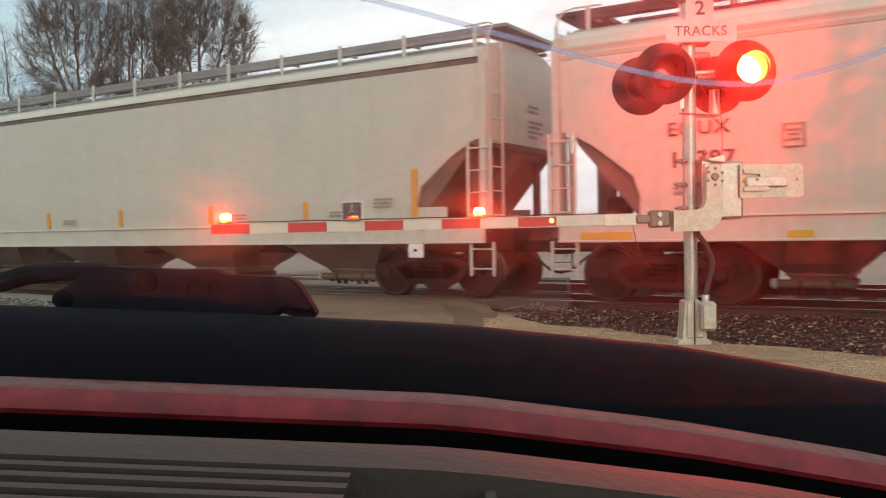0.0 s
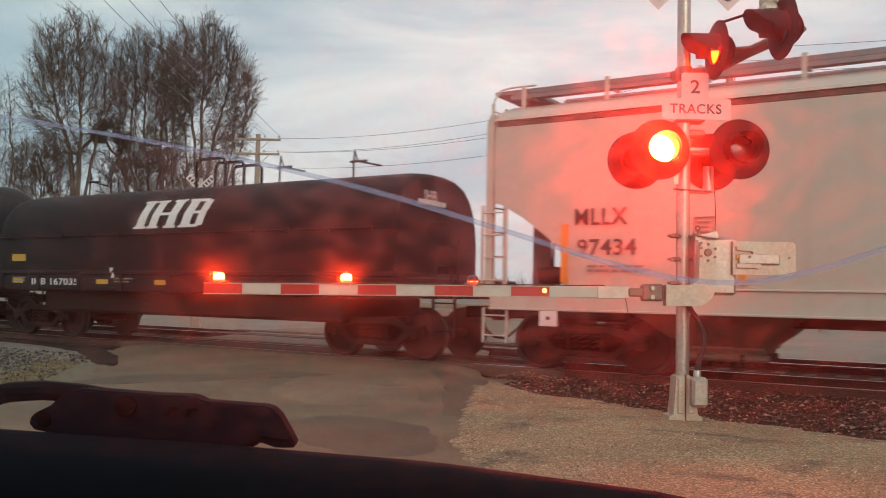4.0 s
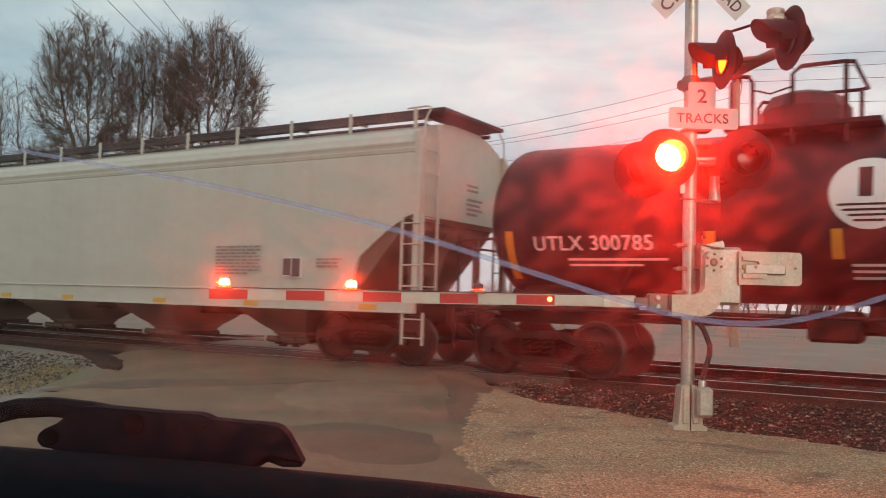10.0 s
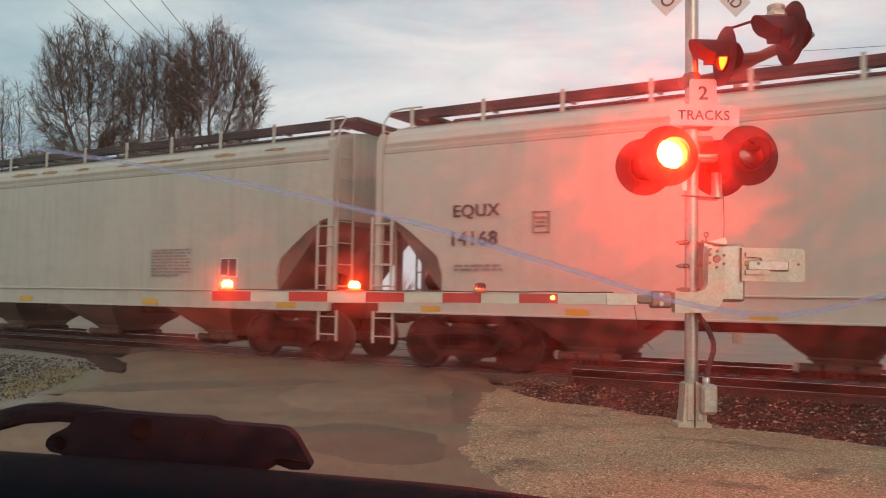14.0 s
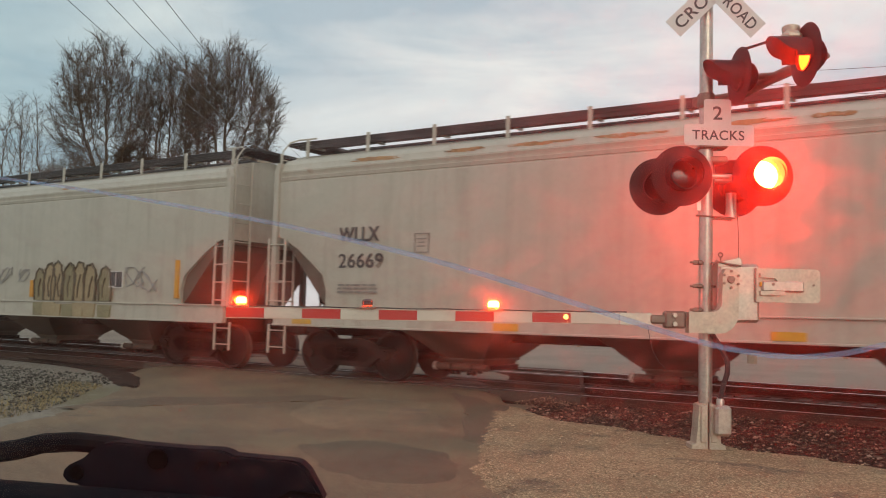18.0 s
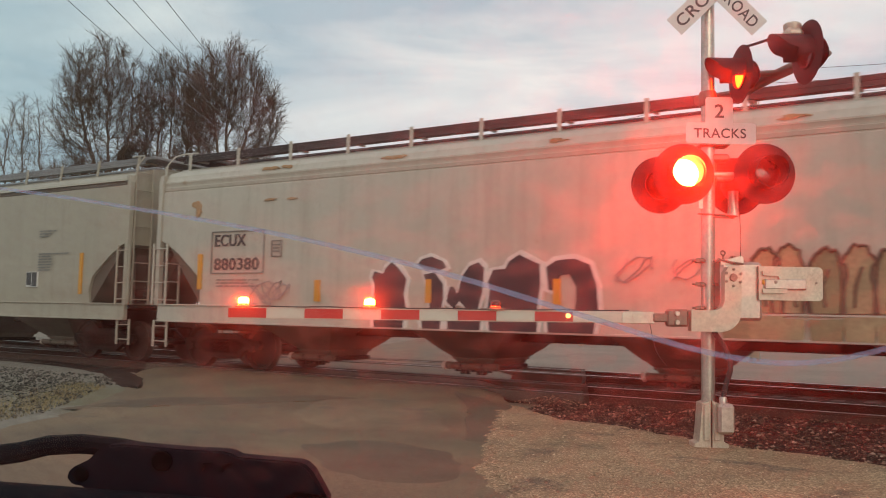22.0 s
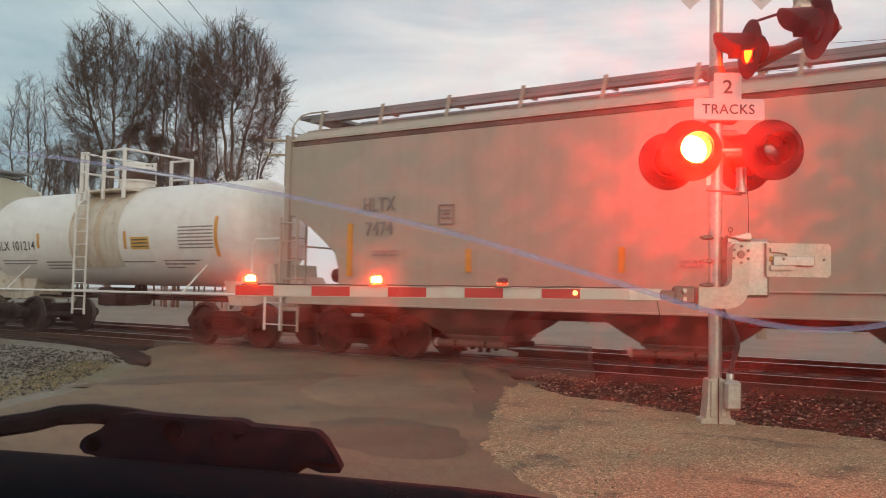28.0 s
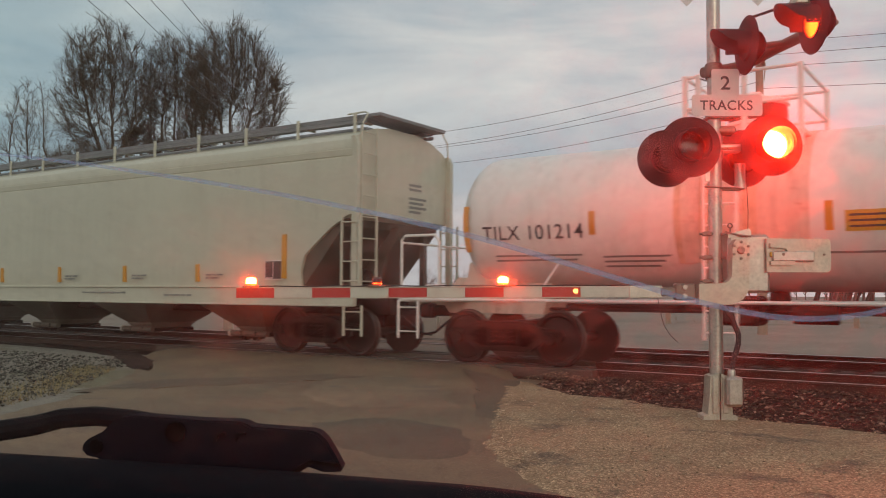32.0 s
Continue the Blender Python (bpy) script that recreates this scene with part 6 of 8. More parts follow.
part("conduit", Shape().tube([(0.10, -0.19, 0.36), (0.105, -0.19, 0.46), (0.14, -0.17, 0.58), (0.185, -0.15, 0.70), (0.19, -0.14, 0.80), (0.13, -0.12, 0.96), (0.06, -0.10, 1.06), (0.02, -0.08, 1.16)], 0.028, 10), "rubber", signal, "black flexible conduit")
part("conduit_collar", Shape().lathe([(0.042, 0.36), (0.042, 0.42), (0.034, 0.44)], 12, "z", (0.10, -0.19, 0)), "galv", signal)
# gate mechanism: box, curved arm cover, hub and counterweight
s = Shape().box(0.09, 0.525, -0.15, 0.26, 1.225, 1.84, 0.03)
s.plate([(0.08, 1.84), (0.30, 1.90), (0.32, 1.87), (0.32, 1.83), (0.08, 1.80)], -0.18, 0.2)
part("mechanism_box", s, "galv", signal, "grey gate mechanism box")
o = [(-0.255, 1.105), (0.03, 1.105)]
for k in range(7):
    a = -math.pi / 2 + k * math.pi / 12
    o.append((0.045 + 0.21 * math.cos(a), 1.315 + 0.21 * math.sin(a)))
o += [(0.265, 1.72), (0.235, 1.78), (0.13, 1.78), (0.09, 1.72), (0.085, 1.46)]
for k in range(5):
    a = k * math.pi / 8
    o.append((-0.02 + 0.105 * math.cos(a), 1.43 - 0.105 * math.sin(a)))
o += [(-0.255, 1.32)]
part("arm_cover", Shape().plate(o, -0.30, -0.16), "alu", signal, "curved pale aluminium arm cover")
s = Shape()
s.lathe([(0.001, -0.325), (0.035, -0.325), (0.042, -0.30)], 14, "y", (0.175, 0, 1.665))
part("hub", s, "bolt", signal)
for k in range(6):
    a = k * math.pi / 3 + 0.5
    s = Shape()
    bolt_at(s, 0.175 + 0.085 * math.cos(a), -0.30, 1.665 + 0.085 * math.sin(a), 0.015)
    part("hub_bolt", s, "bolt", signal)
part("weight_arm", Shape().box(0.52, 0.95, -0.24, -0.18, 1.555, 1.665, 0.012), "galv", signal)
s = Shape().plate([(0.47, 1.445), (1.10, 1.445), (1.13, 1.475), (1.13, 1.765), (1.10, 1.795), (0.47, 1.795)], -0.20, -0.16)
part("counterweight", s, "alu", signal, "pale mottled counterweight plate")
s = Shape().plate([(0.50, 1.515), (0.73, 1.515), (0.75, 1.535), (0.75, 1.725), (0.73, 1.745), (0.50, 1.745), (0.50, 1.70), (0.66, 1.69), (0.685, 1.63), (0.66, 1.57), (0.50, 1.56)], -0.235, -0.19)
part("weight_clamp", s, "alu", signal, "U-shaped clamp on the counterweight")
s = Shape().box(0.50, 0.66, -0.225, -0.19, 1.605, 1.655, 0.008)
part("clamp_tab", s, "yellow", signal, "faded yellow tab")
part("clamp_bolt", Shape().lathe([(0.001, -0.245), (0.018, -0.245), (0.02, -0.22)], 6, "y", (0.63, 0, 1.63), 0, False), "bolt", signal)
part("plate_bolt", Shape().lathe([(0.001, -0.212), (0.012, -0.212), (0.013, -0.20)], 6, "y", (1.06, 0, 1.63), 0, False), "bolt", signal)
for z in (1.85, 1.60, 1.35):
    s = Shape().box(-0.135, -0.06, -0.10, 0.02, z - 0.022, z + 0.022, 0.008)
    s.tube([(-0.18, -0.05, z), (0.14, -0.05, z)], 0.012, 8)
    part("clamp", s, "bolt", signal, "dark steel mast clamp")

part("bell_wire", Shape().tube([(0.345, 0.02, 2.36), (0.35, 0.0, 2.10), (0.345, 0.0, 1.90)], 0.004, 5), "black", signal)
s = Shape().tube([(0.02, -0.19, 1.82), (0.05, -0.20, 1.86), (0.18, -0.20, 1.83), (0.31, -0.20, 1.815)], 0.010, 6)
s.lathe([(0.022, -0.012), (0.03, 0.0), (0.022, 0.012), (0.016, 0.0), (0.022, -0.012)], 12, "y", (0.10, -0.19, 1.925))
s.tube([(0.10, -0.19, 1.84), (0.10, -0.19, 1.90)], 0.008, 6)
part("latch_rod", s, "bolt", signal, "thin steel latch rod with an eye")
part("strap", Shape().tube([(-0.13, -0.09, 2.345), (0.30, -0.02, 2.335)], 0.010, 6), "bolt", signal)
part("tag_plate", Shape().box(-0.125, -0.075, -0.085, -0.075, 2.40, 2.66, 0.003), "galv", signal, "narrow grey tag plate on the mast")
for x, z in ((-0.19, 1.85), (-0.19, 1.60), (-0.19, 1.35)):
    s = Shape()
    bolt_at(s, x + 0.045, -0.10, z, 0.022)
    bolt_at(s, x + 0.095, -0.10, z, 0.014)
    part("clamp_bolt", s, "bolt", signal)

# signs
s = Shape()
cross_c = 4.79
for sgn, word, wx in ((1, "RAIL", -0.33), (-1, "CROSS", 0.33)):
    rot = pose(0.05, -0.16 - (0.012 if sgn > 0 else 0), cross_c, 0, 45 * sgn, 0)
    b = part("crossbuck_blade", Shape().box(-0.64, 0.64, -0.003, 0.003, -0.114, 0.114), "sign", signal, "white crossbuck blade with black letters", rot)
    if sgn > 0:
        part("lettering", letters("RAIL", 0.13, "ink", 0.002, 0.40), None, b, "black letters", pose(-0.36, -0.0035, 0))
        part("lettering", letters("ROAD", 0.13, "ink", 0.002, 0.42), None, b, "black letters", pose(0.37, -0.0035, 0))
    else:
        part("lettering", letters("CROS", 0.13, "ink", 0.002, 0.54), None, b, "black letters", pose(-0.31, -0.0035, 0))
        part("lettering", letters("SING", 0.13, "ink", 0.002, 0.48), None, b, "black letters", pose(0.32, -0.0035, 0))
part("crossbuck_bracket", Shape().box(-0.08, 0.14, -0.155, 0.09, cross_c - 0.06, cross_c + 0.02, 0.012), "bolt", signal)


def rounded(w, h, r, n=5):
    out = []
    for cx, cz, a0 in ((w / 2 - r, h / 2 - r, 0), (-w / 2 + r, h / 2 - r, 90), (-w / 2 + r, -h / 2 + r, 180), (w / 2 - r, -h / 2 + r, 270)):
        for k in range(n):
            a = radians(a0 + 90 * k / (n - 1))
            out.append((cx + r * math.cos(a), cz + r * math.sin(a)))
    return out


p = part("number_plate", Shape().plate(rounded(0.29, 0.30, 0.03), -0.003, 0.003), "sign", signal, "white sign plate reading 2", pose(0.085, -0.125, 3.445))
part("lettering", letters("2", 0.145, "ink", 0.002, 0.10), None, p, "black numeral", pose(0.0, -0.004, 0.0))
p = part("tracks_plate", Shape().plate(rounded(0.74, 0.225, 0.03), -0.003, 0.003), "sign", signal, "white sign plate reading TRACKS", pose(0.10, -0.13, 3.205))
part("lettering", letters("TRACKS", 0.105, "ink", 0.002, 0.55), None, p, "black letters", pose(-0.01, -0.004, 0.0))
part("sign_bracket", Shape().box(-0.10, 0.2, -0.12, 0.08, 3.075, 3.105, 0.006), "bolt", signal)

# lamp heads: a black disc, a bowl behind it, a visor and a turning lens
bowl = Shape().lathe([(0.165, 0.0), (0.168, 0.06), (0.15, 0.13), (0.09, 0.18), (0.001, 0.19)], 24, "y", smooth=True)
bowl_mesh = bowl.mesh("housing", "dark")
bgd = Shape().lathe([(0.166, 0.004), (0.166, -0.006), (0.31, -0.006), (0.322, 0.0), (0.31, 0.006), (0.166, 0.004)], 40, "y")
bgd_mesh = fix_out(bgd.mesh("backing_disc", "black"))
vis = Shape()
for r0, r1 in ((0.170, 0.176),):
    rows_ = []
    for k in range(25):
        a = radians(-40 + 260 * k / 24)
        ln = 0.30 * (0.35 + 0.65 * max(0.0, math.sin(max(0, min(math.pi, (a + 0.7) * 0.69)))) ** 0.6)
        rows_.append([(r0 * math.cos(a), 0, r0 * math.sin(a)), (r0 * math.cos(a), -ln, r0 * math.sin(a) - 0.02), (r1 * math.cos(a), -ln, r1 * math.sin(a) - 0.02), (r1 * math.cos(a), 0, r1 * math.sin(a))])
    vis.sheet(rows_)
vis_mesh = vis.mesh("visor", "black")
lens = Shape().lathe([(0.001, -0.022), (0.06, -0.019), (0.11, -0.012), (0.1583, 0.0)], 30, "y")
lens.lathe([(0.1583, 0.0), (0.11, 0.012), (0.06, 0.019), (0.001, 0.022)], 30, "y", slot=1)
# this ring is made extra deep to block lamp light from the gravel
shield_ring_mesh = fix_out(Shape().lathe([(0.1585, 0.06), (0.1585, -0.20), (0.169, -0.20), (0.169, 0.06)], 30, "y").mesh("lens_ring", "black"))
rim_mesh = fix_out(Shape().lathe([(0.1585, 0.06), (0.1585, -0.032), (0.172, -0.032), (0.172, 0.06)], 30, "y").mesh("lens_ring", "black"))
vis2 = Shape()
rows_ = []
for k in range(25):
    a = radians(-18 + 216 * k / 24)
    ln = 0.17 + 0.22 * max(0.0, math.sin(a)) ** 0.5
    rows_.append([(0.170 * math.cos(a), 0, 0.170 * math.sin(a)), (0.170 * math.cos(a), -ln, 0.170 * math.sin(a) - 0.01), (0.176 * math.cos(a), -ln, 0.176 * math.sin(a) - 0.01), (0.176 * math.cos(a), 0, 0.176 * math.sin(a))])
long_visor = vis2.sheet(rows_).mesh("visor", "black")
lens_mesh = lens.mesh("lens", "lit", "redlens")
lens_rear = lens.mesh("lens", "litrear", "redlens")
lens_side = lens.mesh("lens", "litside", "redlens")


def lamp_head(x, y, z, yaw, right, mesh, size=1.0):
    """One flashing lamp; yaw 0 faces the waiting cars."""
    head = part("lamp_head", bgd_mesh, None, signal, "round black lamp head with a visor", pose(x, y, z, 0, 0, yaw) @ Matrix.Scale(size, 4))
    part("housing", bowl_mesh, None, head)
    part("visor", long_visor if mesh is lens_side else vis_mesh, None, head)
    part("lens_ring", rim_mesh if mesh is lens_side else shield_ring_mesh, None, head)
    FLASH.append((part("lens", mesh, None, head, "round red signal lens", pose(0, 0.004, 0)), (0, 0.004, 0), right))


lamp_head(-0.30, -0.16, 2.755, 0, False, lens_mesh)
lamp_head(0.55, -0.16, 2.775, 0, True, lens_mesh)
lamp_head(-0.42, 0.40, 2.72, 180, False, lens_rear)
lamp_head(0.42, 0.40, 2.72, 180, True, lens_rear)
UPY = -85
lamp_head(0.273, -0.25, 3.812, UPY, False, lens_side, 0.957)
lamp_head(0.656, -1.04, 3.812, UPY, True, lens_side, 0.957)
for y in (-0.02, 0.25):
    part("lamp_crossarm", Shape().tube([(-0.42, y, 2.78), (0.55, y, 2.78)], 0.03, 10), "galv", signal)
s = Shape().lathe([(0.09, 2.65), (0.10, 2.68), (0.10, 2.90), (0.08, 2.95)], 16, "z", (0.02, 0.1, 0))
s.box(-0.10, 0.22, -0.06, 0.12, 2.92, 3.0, 0.02)
part("arm_hub", s, "bolt", signal)
s = Shape().tube([(0.30, 0.1, 2.62), (0.30, 0.1, 2.36)], 0.055, 12)
s.tube([(0.0, 0.0, 2.34), (0.30, 0.1, 2.34)], 0.022, 8)
s.lathe([(0.065, 2.34), (0.065, 2.40)], 12, "z", (0.30, 0.1, 0))
part("bell_mount", s, "galv", signal, "small grey fitting on a bracket")
s = Shape().tube([(-0.10, 0.05, 3.60), (0.05, 0.11, 3.63), (0.28, 0.14, 3.68), (0.46, 0.06, 3.74), (0.60, -0.25, 3.79), (0.76, -0.66, 3.82)], 0.058, 12)
s.lathe([(0.085, 3.52), (0.095, 3.54), (0.095, 3.66), (0.085, 3.68)], 16)
part("side_arm", s, "bolt", signal, "dark grey side arm for the upper lamps")
s = Shape().tube([(0.45, -0.25, 3.81), (0.62, -0.38, 3.80), (0.84, -0.83, 3.80), (0.86, -1.03, 3.81), (0.80, -1.04, 3.81)], 0.032, 10)
s.lathe([(0.058, 3.65), (0.09, 3.71), (0.09, 3.83), (0.067, 3.88)], 14, "z", (0.775, -0.67, 0))
part("lamp_crossarm", s, "bolt", signal)
s = Shape().tube([(0.287, -0.27, 4.09), (0.42, -0.59, 4.07), (0.50, -0.80, 4.04)], 0.015, 8)
s.tube([(0.46, -0.74, 4.04), (0.52, -0.88, 4.03)], 0.033, 8)
part("brace_rod", s, "black", signal)
s = Shape().box(0.45, 0.64, -1.05, -0.82, 3.955, 4.07, 0.045)
s.lathe([(0.08, 4.06), (0.086, 4.09), (0.086, 4.115), (0.067, 4.13), (0.001, 4.132)], 16, "z", (0.555, -0.935, 0))
part("terminal_cap", s, "alu", signal, "pale cast terminal box with a round cap")

# gate arm, lowered across the road, leans a little down to its tip
arm = new("gate_arm")
arm.parent = signal
ARM_Z = 1.235
arm.matrix_basis = pose(2.03 - SIG_R, -0.23, ARM_Z, 0, -0.55, 0)
arm["label"] = "red and white striped gate arm"
stripe = fix_out(Shape().box(-0.199, 0.199, -0.014, 0.014, -0.052, 0.052, 0.004).mesh("stripe_red", "sheetred"))
stripe_w = fix_out(Shape().box(-0.199, 0.199, -0.014, 0.014, -0.052, 0.052, 0.004).mesh("stripe_white", "sheetwhite"))
for k in range(9):
    x = -2.374 + 0.199 + k * 0.3985 - 2.03
    part("red_stripe" if k % 2 == 0 else "white_stripe", stripe if k % 2 == 0 else stripe_w, None, arm, "", pose(x, 0, 0))
part("edge_trim", Shape().box(-4.405, -0.80, -0.018, 0.018, 0.050, 0.060, 0.002), "alu", arm)
part("edge_trim", Shape().box(-4.405, -0.80, -0.018, 0.018, -0.060, -0.050, 0.002), "alu", arm)
part("arm_sleeve", Shape().box(-0.82, -0.30, -0.022, 0.022, -0.058, 0.058, 0.006), "sheetwhite", arm)
s = Shape().box(-0.32, 0.02, -0.028, 0.028, -0.064, 0.064, 0.006)
for x, z in ((-0.2, 0.03), (-0.2, -0.03), (-0.02, 0.03), (-0.02, -0.03)):
    bolt_at(s, x, -0.028, z, 0.012)
part("arm_bracket", s, "galv", arm)
part("breakaway_joint", Shape().box(0.0, 0.30, -0.045, 0.045, -0.045, 0.045, 0.015).box(0.14, 0.36, -0.06, 0.06, -0.09, 0.09, 0.02), "bolt", arm, "dark steel breakaway joint")
for z in (-0.045, 0.045):
    part("joint_bolt", Shape().lathe([(0.001, -0.09), (0.024, -0.09), (0.028, -0.06)], 8, "y", (0.24, 0, z)), "galv", arm)
part("arm_cable", Shape().tube([(x, -0.004, 0.066 + 0.006 * math.sin(x * 5.1) ** 2) for x in np.arange(-4.2, -0.2, 0.12)], 0.007, 5), "rubber", arm, "black cable along the arm")
part("loose_wire", Shape().tube([(-0.03, -0.02, -0.06), (0.0, -0.02, -0.22), (0.03, -0.02, -0.34), (0.09, -0.02, -0.44), (0.17, -0.02, -0.52)], 0.004, 5), "rubber", arm)
drum = Shape()
for a0, a1, sl in ((198, 342, 0), (-18, 198, 1)):
    rows_ = []
    for h_, r_ in ((0.0, 0.046), (0.045, 0.046), (0.062, 0.030)):
        rows_.append([(r_ * 1.25 * math.cos(radians(a0 + (a1 - a0) * k / 10)), r_ * math.sin(radians(a0 + (a1 - a0) * k / 10)), h_) for k in range(11)])
    drum.sheet(rows_, slot=sl)
    drum.add([(0, 0, 0.066)] + rows_[2], [(0, k + 1, k + 2) for k in range(10)], True, sl)
drum_mesh = drum.mesh("lens", "litarm", "redlens")
base_mesh = fix_out(Shape().box(-0.085, 0.085, -0.05, 0.05, 0.0, 0.022, 0.006).box(-0.05, 0.05, -0.035, 0.035, 0.02, 0.04, 0.006).mesh("arm_lamp", "bolt"))
for x, who in ((-2.217, None), (-0.90, False), (0.41, True)):
    lm = part("arm_lamp", base_mesh, None, arm, "small lamp on the gate arm", pose(x - 2.03, 0, 0.058))
    d = part("lens", drum_mesh, None, lm, "red lamp lens", pose(0, 0, 0.04))
    if who is not None:
        FLASH.append((d, (0, 0, 0.04), who))
# no lamp: the emission imitates light that the amber reflector throws back
s = Shape().lathe([(0.001, -0.024), (0.022, -0.02), (0.026, -0.014)], 14, "y", (1.16 - 2.03, 0, 0.01))
part("reflector_glow", s, "litdim", arm, "small amber reflector, its returned light made as a glow")


# the other side's signal, beyond the second track
far = thing("far_crossing_signal", "pale crossing signal mast with a white crossbuck beyond the tracks", "railway signal", pose(-23.4, 21.6, -0.1, 0, 0, 40))
part("mast", Shape().lathe([(0.065, 0.0), (0.065, 5.2), (0.001, 5.22)], 14), "galv", far)
part("base_casting", Shape().box(-0.17, 0.17, -0.17, 0.17, -0.1, 0.45, 0.04), "alu", far)
for sgn in (-1, 1):
    b = part("crossbuck_blade", Shape().box(-0.62, 0.62, -0.004, 0.004, -0.11, 0.11), "sign", far, "white crossbuck blade", pose(0, -0.09 - 0.012 * sgn, 4.82, 0, 45 * sgn, 0))
    s = Shape()
    for k in range(4):
        for e in (-1, 1):
            s.box(e * (0.16 + 0.12 * k) - 0.035, e * (0.16 + 0.12 * k) + 0.035, -0.007, -0.004, -0.06, 0.06)
    part("letter_bars", s, "ink", b)
    part("lamp_head", Shape().lathe([(0.001, -0.02), (0.30, -0.02), (0.31, 0.0), (0.30, 0.02), (0.15, 0.10), (0.001, 0.14)], 24, "y", (sgn * 0.42, 0.02, 2.85)), "black", far)
part("lamp_crossarm", Shape().tube([(-0.42, 0.06, 2.85), (0.42, 0.06, 2.85)], 0.03, 8), "galv", far)

# low rail along the far side of the lot
gr = thing("guard_rail", "low pale timber guard rail on short posts beyond the lot", "guard rail", pose(0, 39.6, 0))
for k in range(11):
    part("rail_beam", Shape().box(-45.6 + k * 8.0, -37.62 + k * 8.0, -0.10, -0.02, 0.46, 0.70, 0.015), "utility", gr)
for k in range(22):
    part("rail_post", Shape().box(-45.7 + k * 4.0 - 0.1, -45.7 + k * 4.0 + 0.1, -0.02, 0.18, -0.5, 0.74, 0.02), "utility", gr)


# ---- overhead lines ----
def utility_pole(r, f, top, arms, turn, label):
    up = thing("utility_pole", label, "utility pole", pose(*plan(r, f), 0, 0, 0, 32.2 + turn), "poles of the overhead line")
    part("pole", Shape().tube([(0, 0, -0.4), (0, 0, top * 0.5), (0, 0, top)], [0.17, 0.145, 0.12], 14), "utility", up, "weathered wooden pole")
    for z, half in arms:
        a_ = part("crossarm", Shape().box(-half, half, -0.19, -0.08, z - 0.06, z + 0.06, 0.012), "utility", up, "wooden crossarm")
        for k in range(4):
            x = -half + 0.08 + (2 * half - 0.16) * k / 3
            part("insulator", Shape().lathe([(0.02, z + 0.05), (0.02, z + 0.12), (0.05, z + 0.13), (0.055, z + 0.18), (0.03, z + 0.22), (0.001, z + 0.23)], 10, "z", (x, -0.135, 0)), "galv", a_)
        for sx in (-1, 1):
            part("brace", Shape().tube([(sx * half * 0.55, -0.2, z - 0.05), (sx * 0.1, -0.15, z - 0.55)], 0.018, 6), "galv", a_)
    return up


utility_pole(-9.25, 45, 9.3, ((9.0, 1.2), (8.25, 1.15)), 0, "weathered wooden utility pole with two crossarms")
utility_pole(10.2, 30, 10.1, ((9.85, 0.5), (9.2, 0.45)), 70, "slim pale utility pole carrying several wires")
utility_pole(-8.3, 14, 8.6, ((8.72, 1.3),), 8, "wooden utility pole with one crossarm beside the road")


def wire(a, b, sag, group):
    a, b = Vector((*plan(a[0], a[1]), a[2])), Vector((*plan(b[0], b[1]), b[2]))
    pts = []
    for k in range(25):
        q = k / 24
        p_ = a.lerp(b, q)
        p_.z -= sag * 4 * q * (1 - q)
        pts.append(p_)
    single("overhead_wire", Shape().tube(pts, 0.009, 5), "wire", "dark overhead wire strung between utility poles", "wire", group=group)


for (r0, z0), (r1, z1) in zip(((-9.56, 8.95), (-8.52, 8.95), (-7.87, 8.95), (-7.04, 8.95)), ((-10.35, 9.2), (-9.6, 9.2), (-8.85, 9.2), (-8.1, 9.2))):
    wire((r0, 14, z0), (r1, 45, z1), 0.35, "wires along the road")
for (r0, f0, z0), (r1, f1, z1), (r2, f2, z2) in zip(((-8.2, 45, 9.1), (-8.2, 45, 8.4), (-9.0, 45, 8.4), (-9.25, 45, 7.6)), ((10.2, 30, 9.45), (10.2, 30, 9.0), (10.2, 30, 8.6), (10.2, 30, 7.85)), ((40, 26, 12.2), (40, 26, 11.8), (40, 26, 11.0), (40, 26, 9.8))):
    wire((r0, f0, z0), (r1, f1, z1), 0.75, "wires across the road")
    wire((r1, f1, z1 + 0.5), (r2, f2, z2), 0.3, "wires across the road")


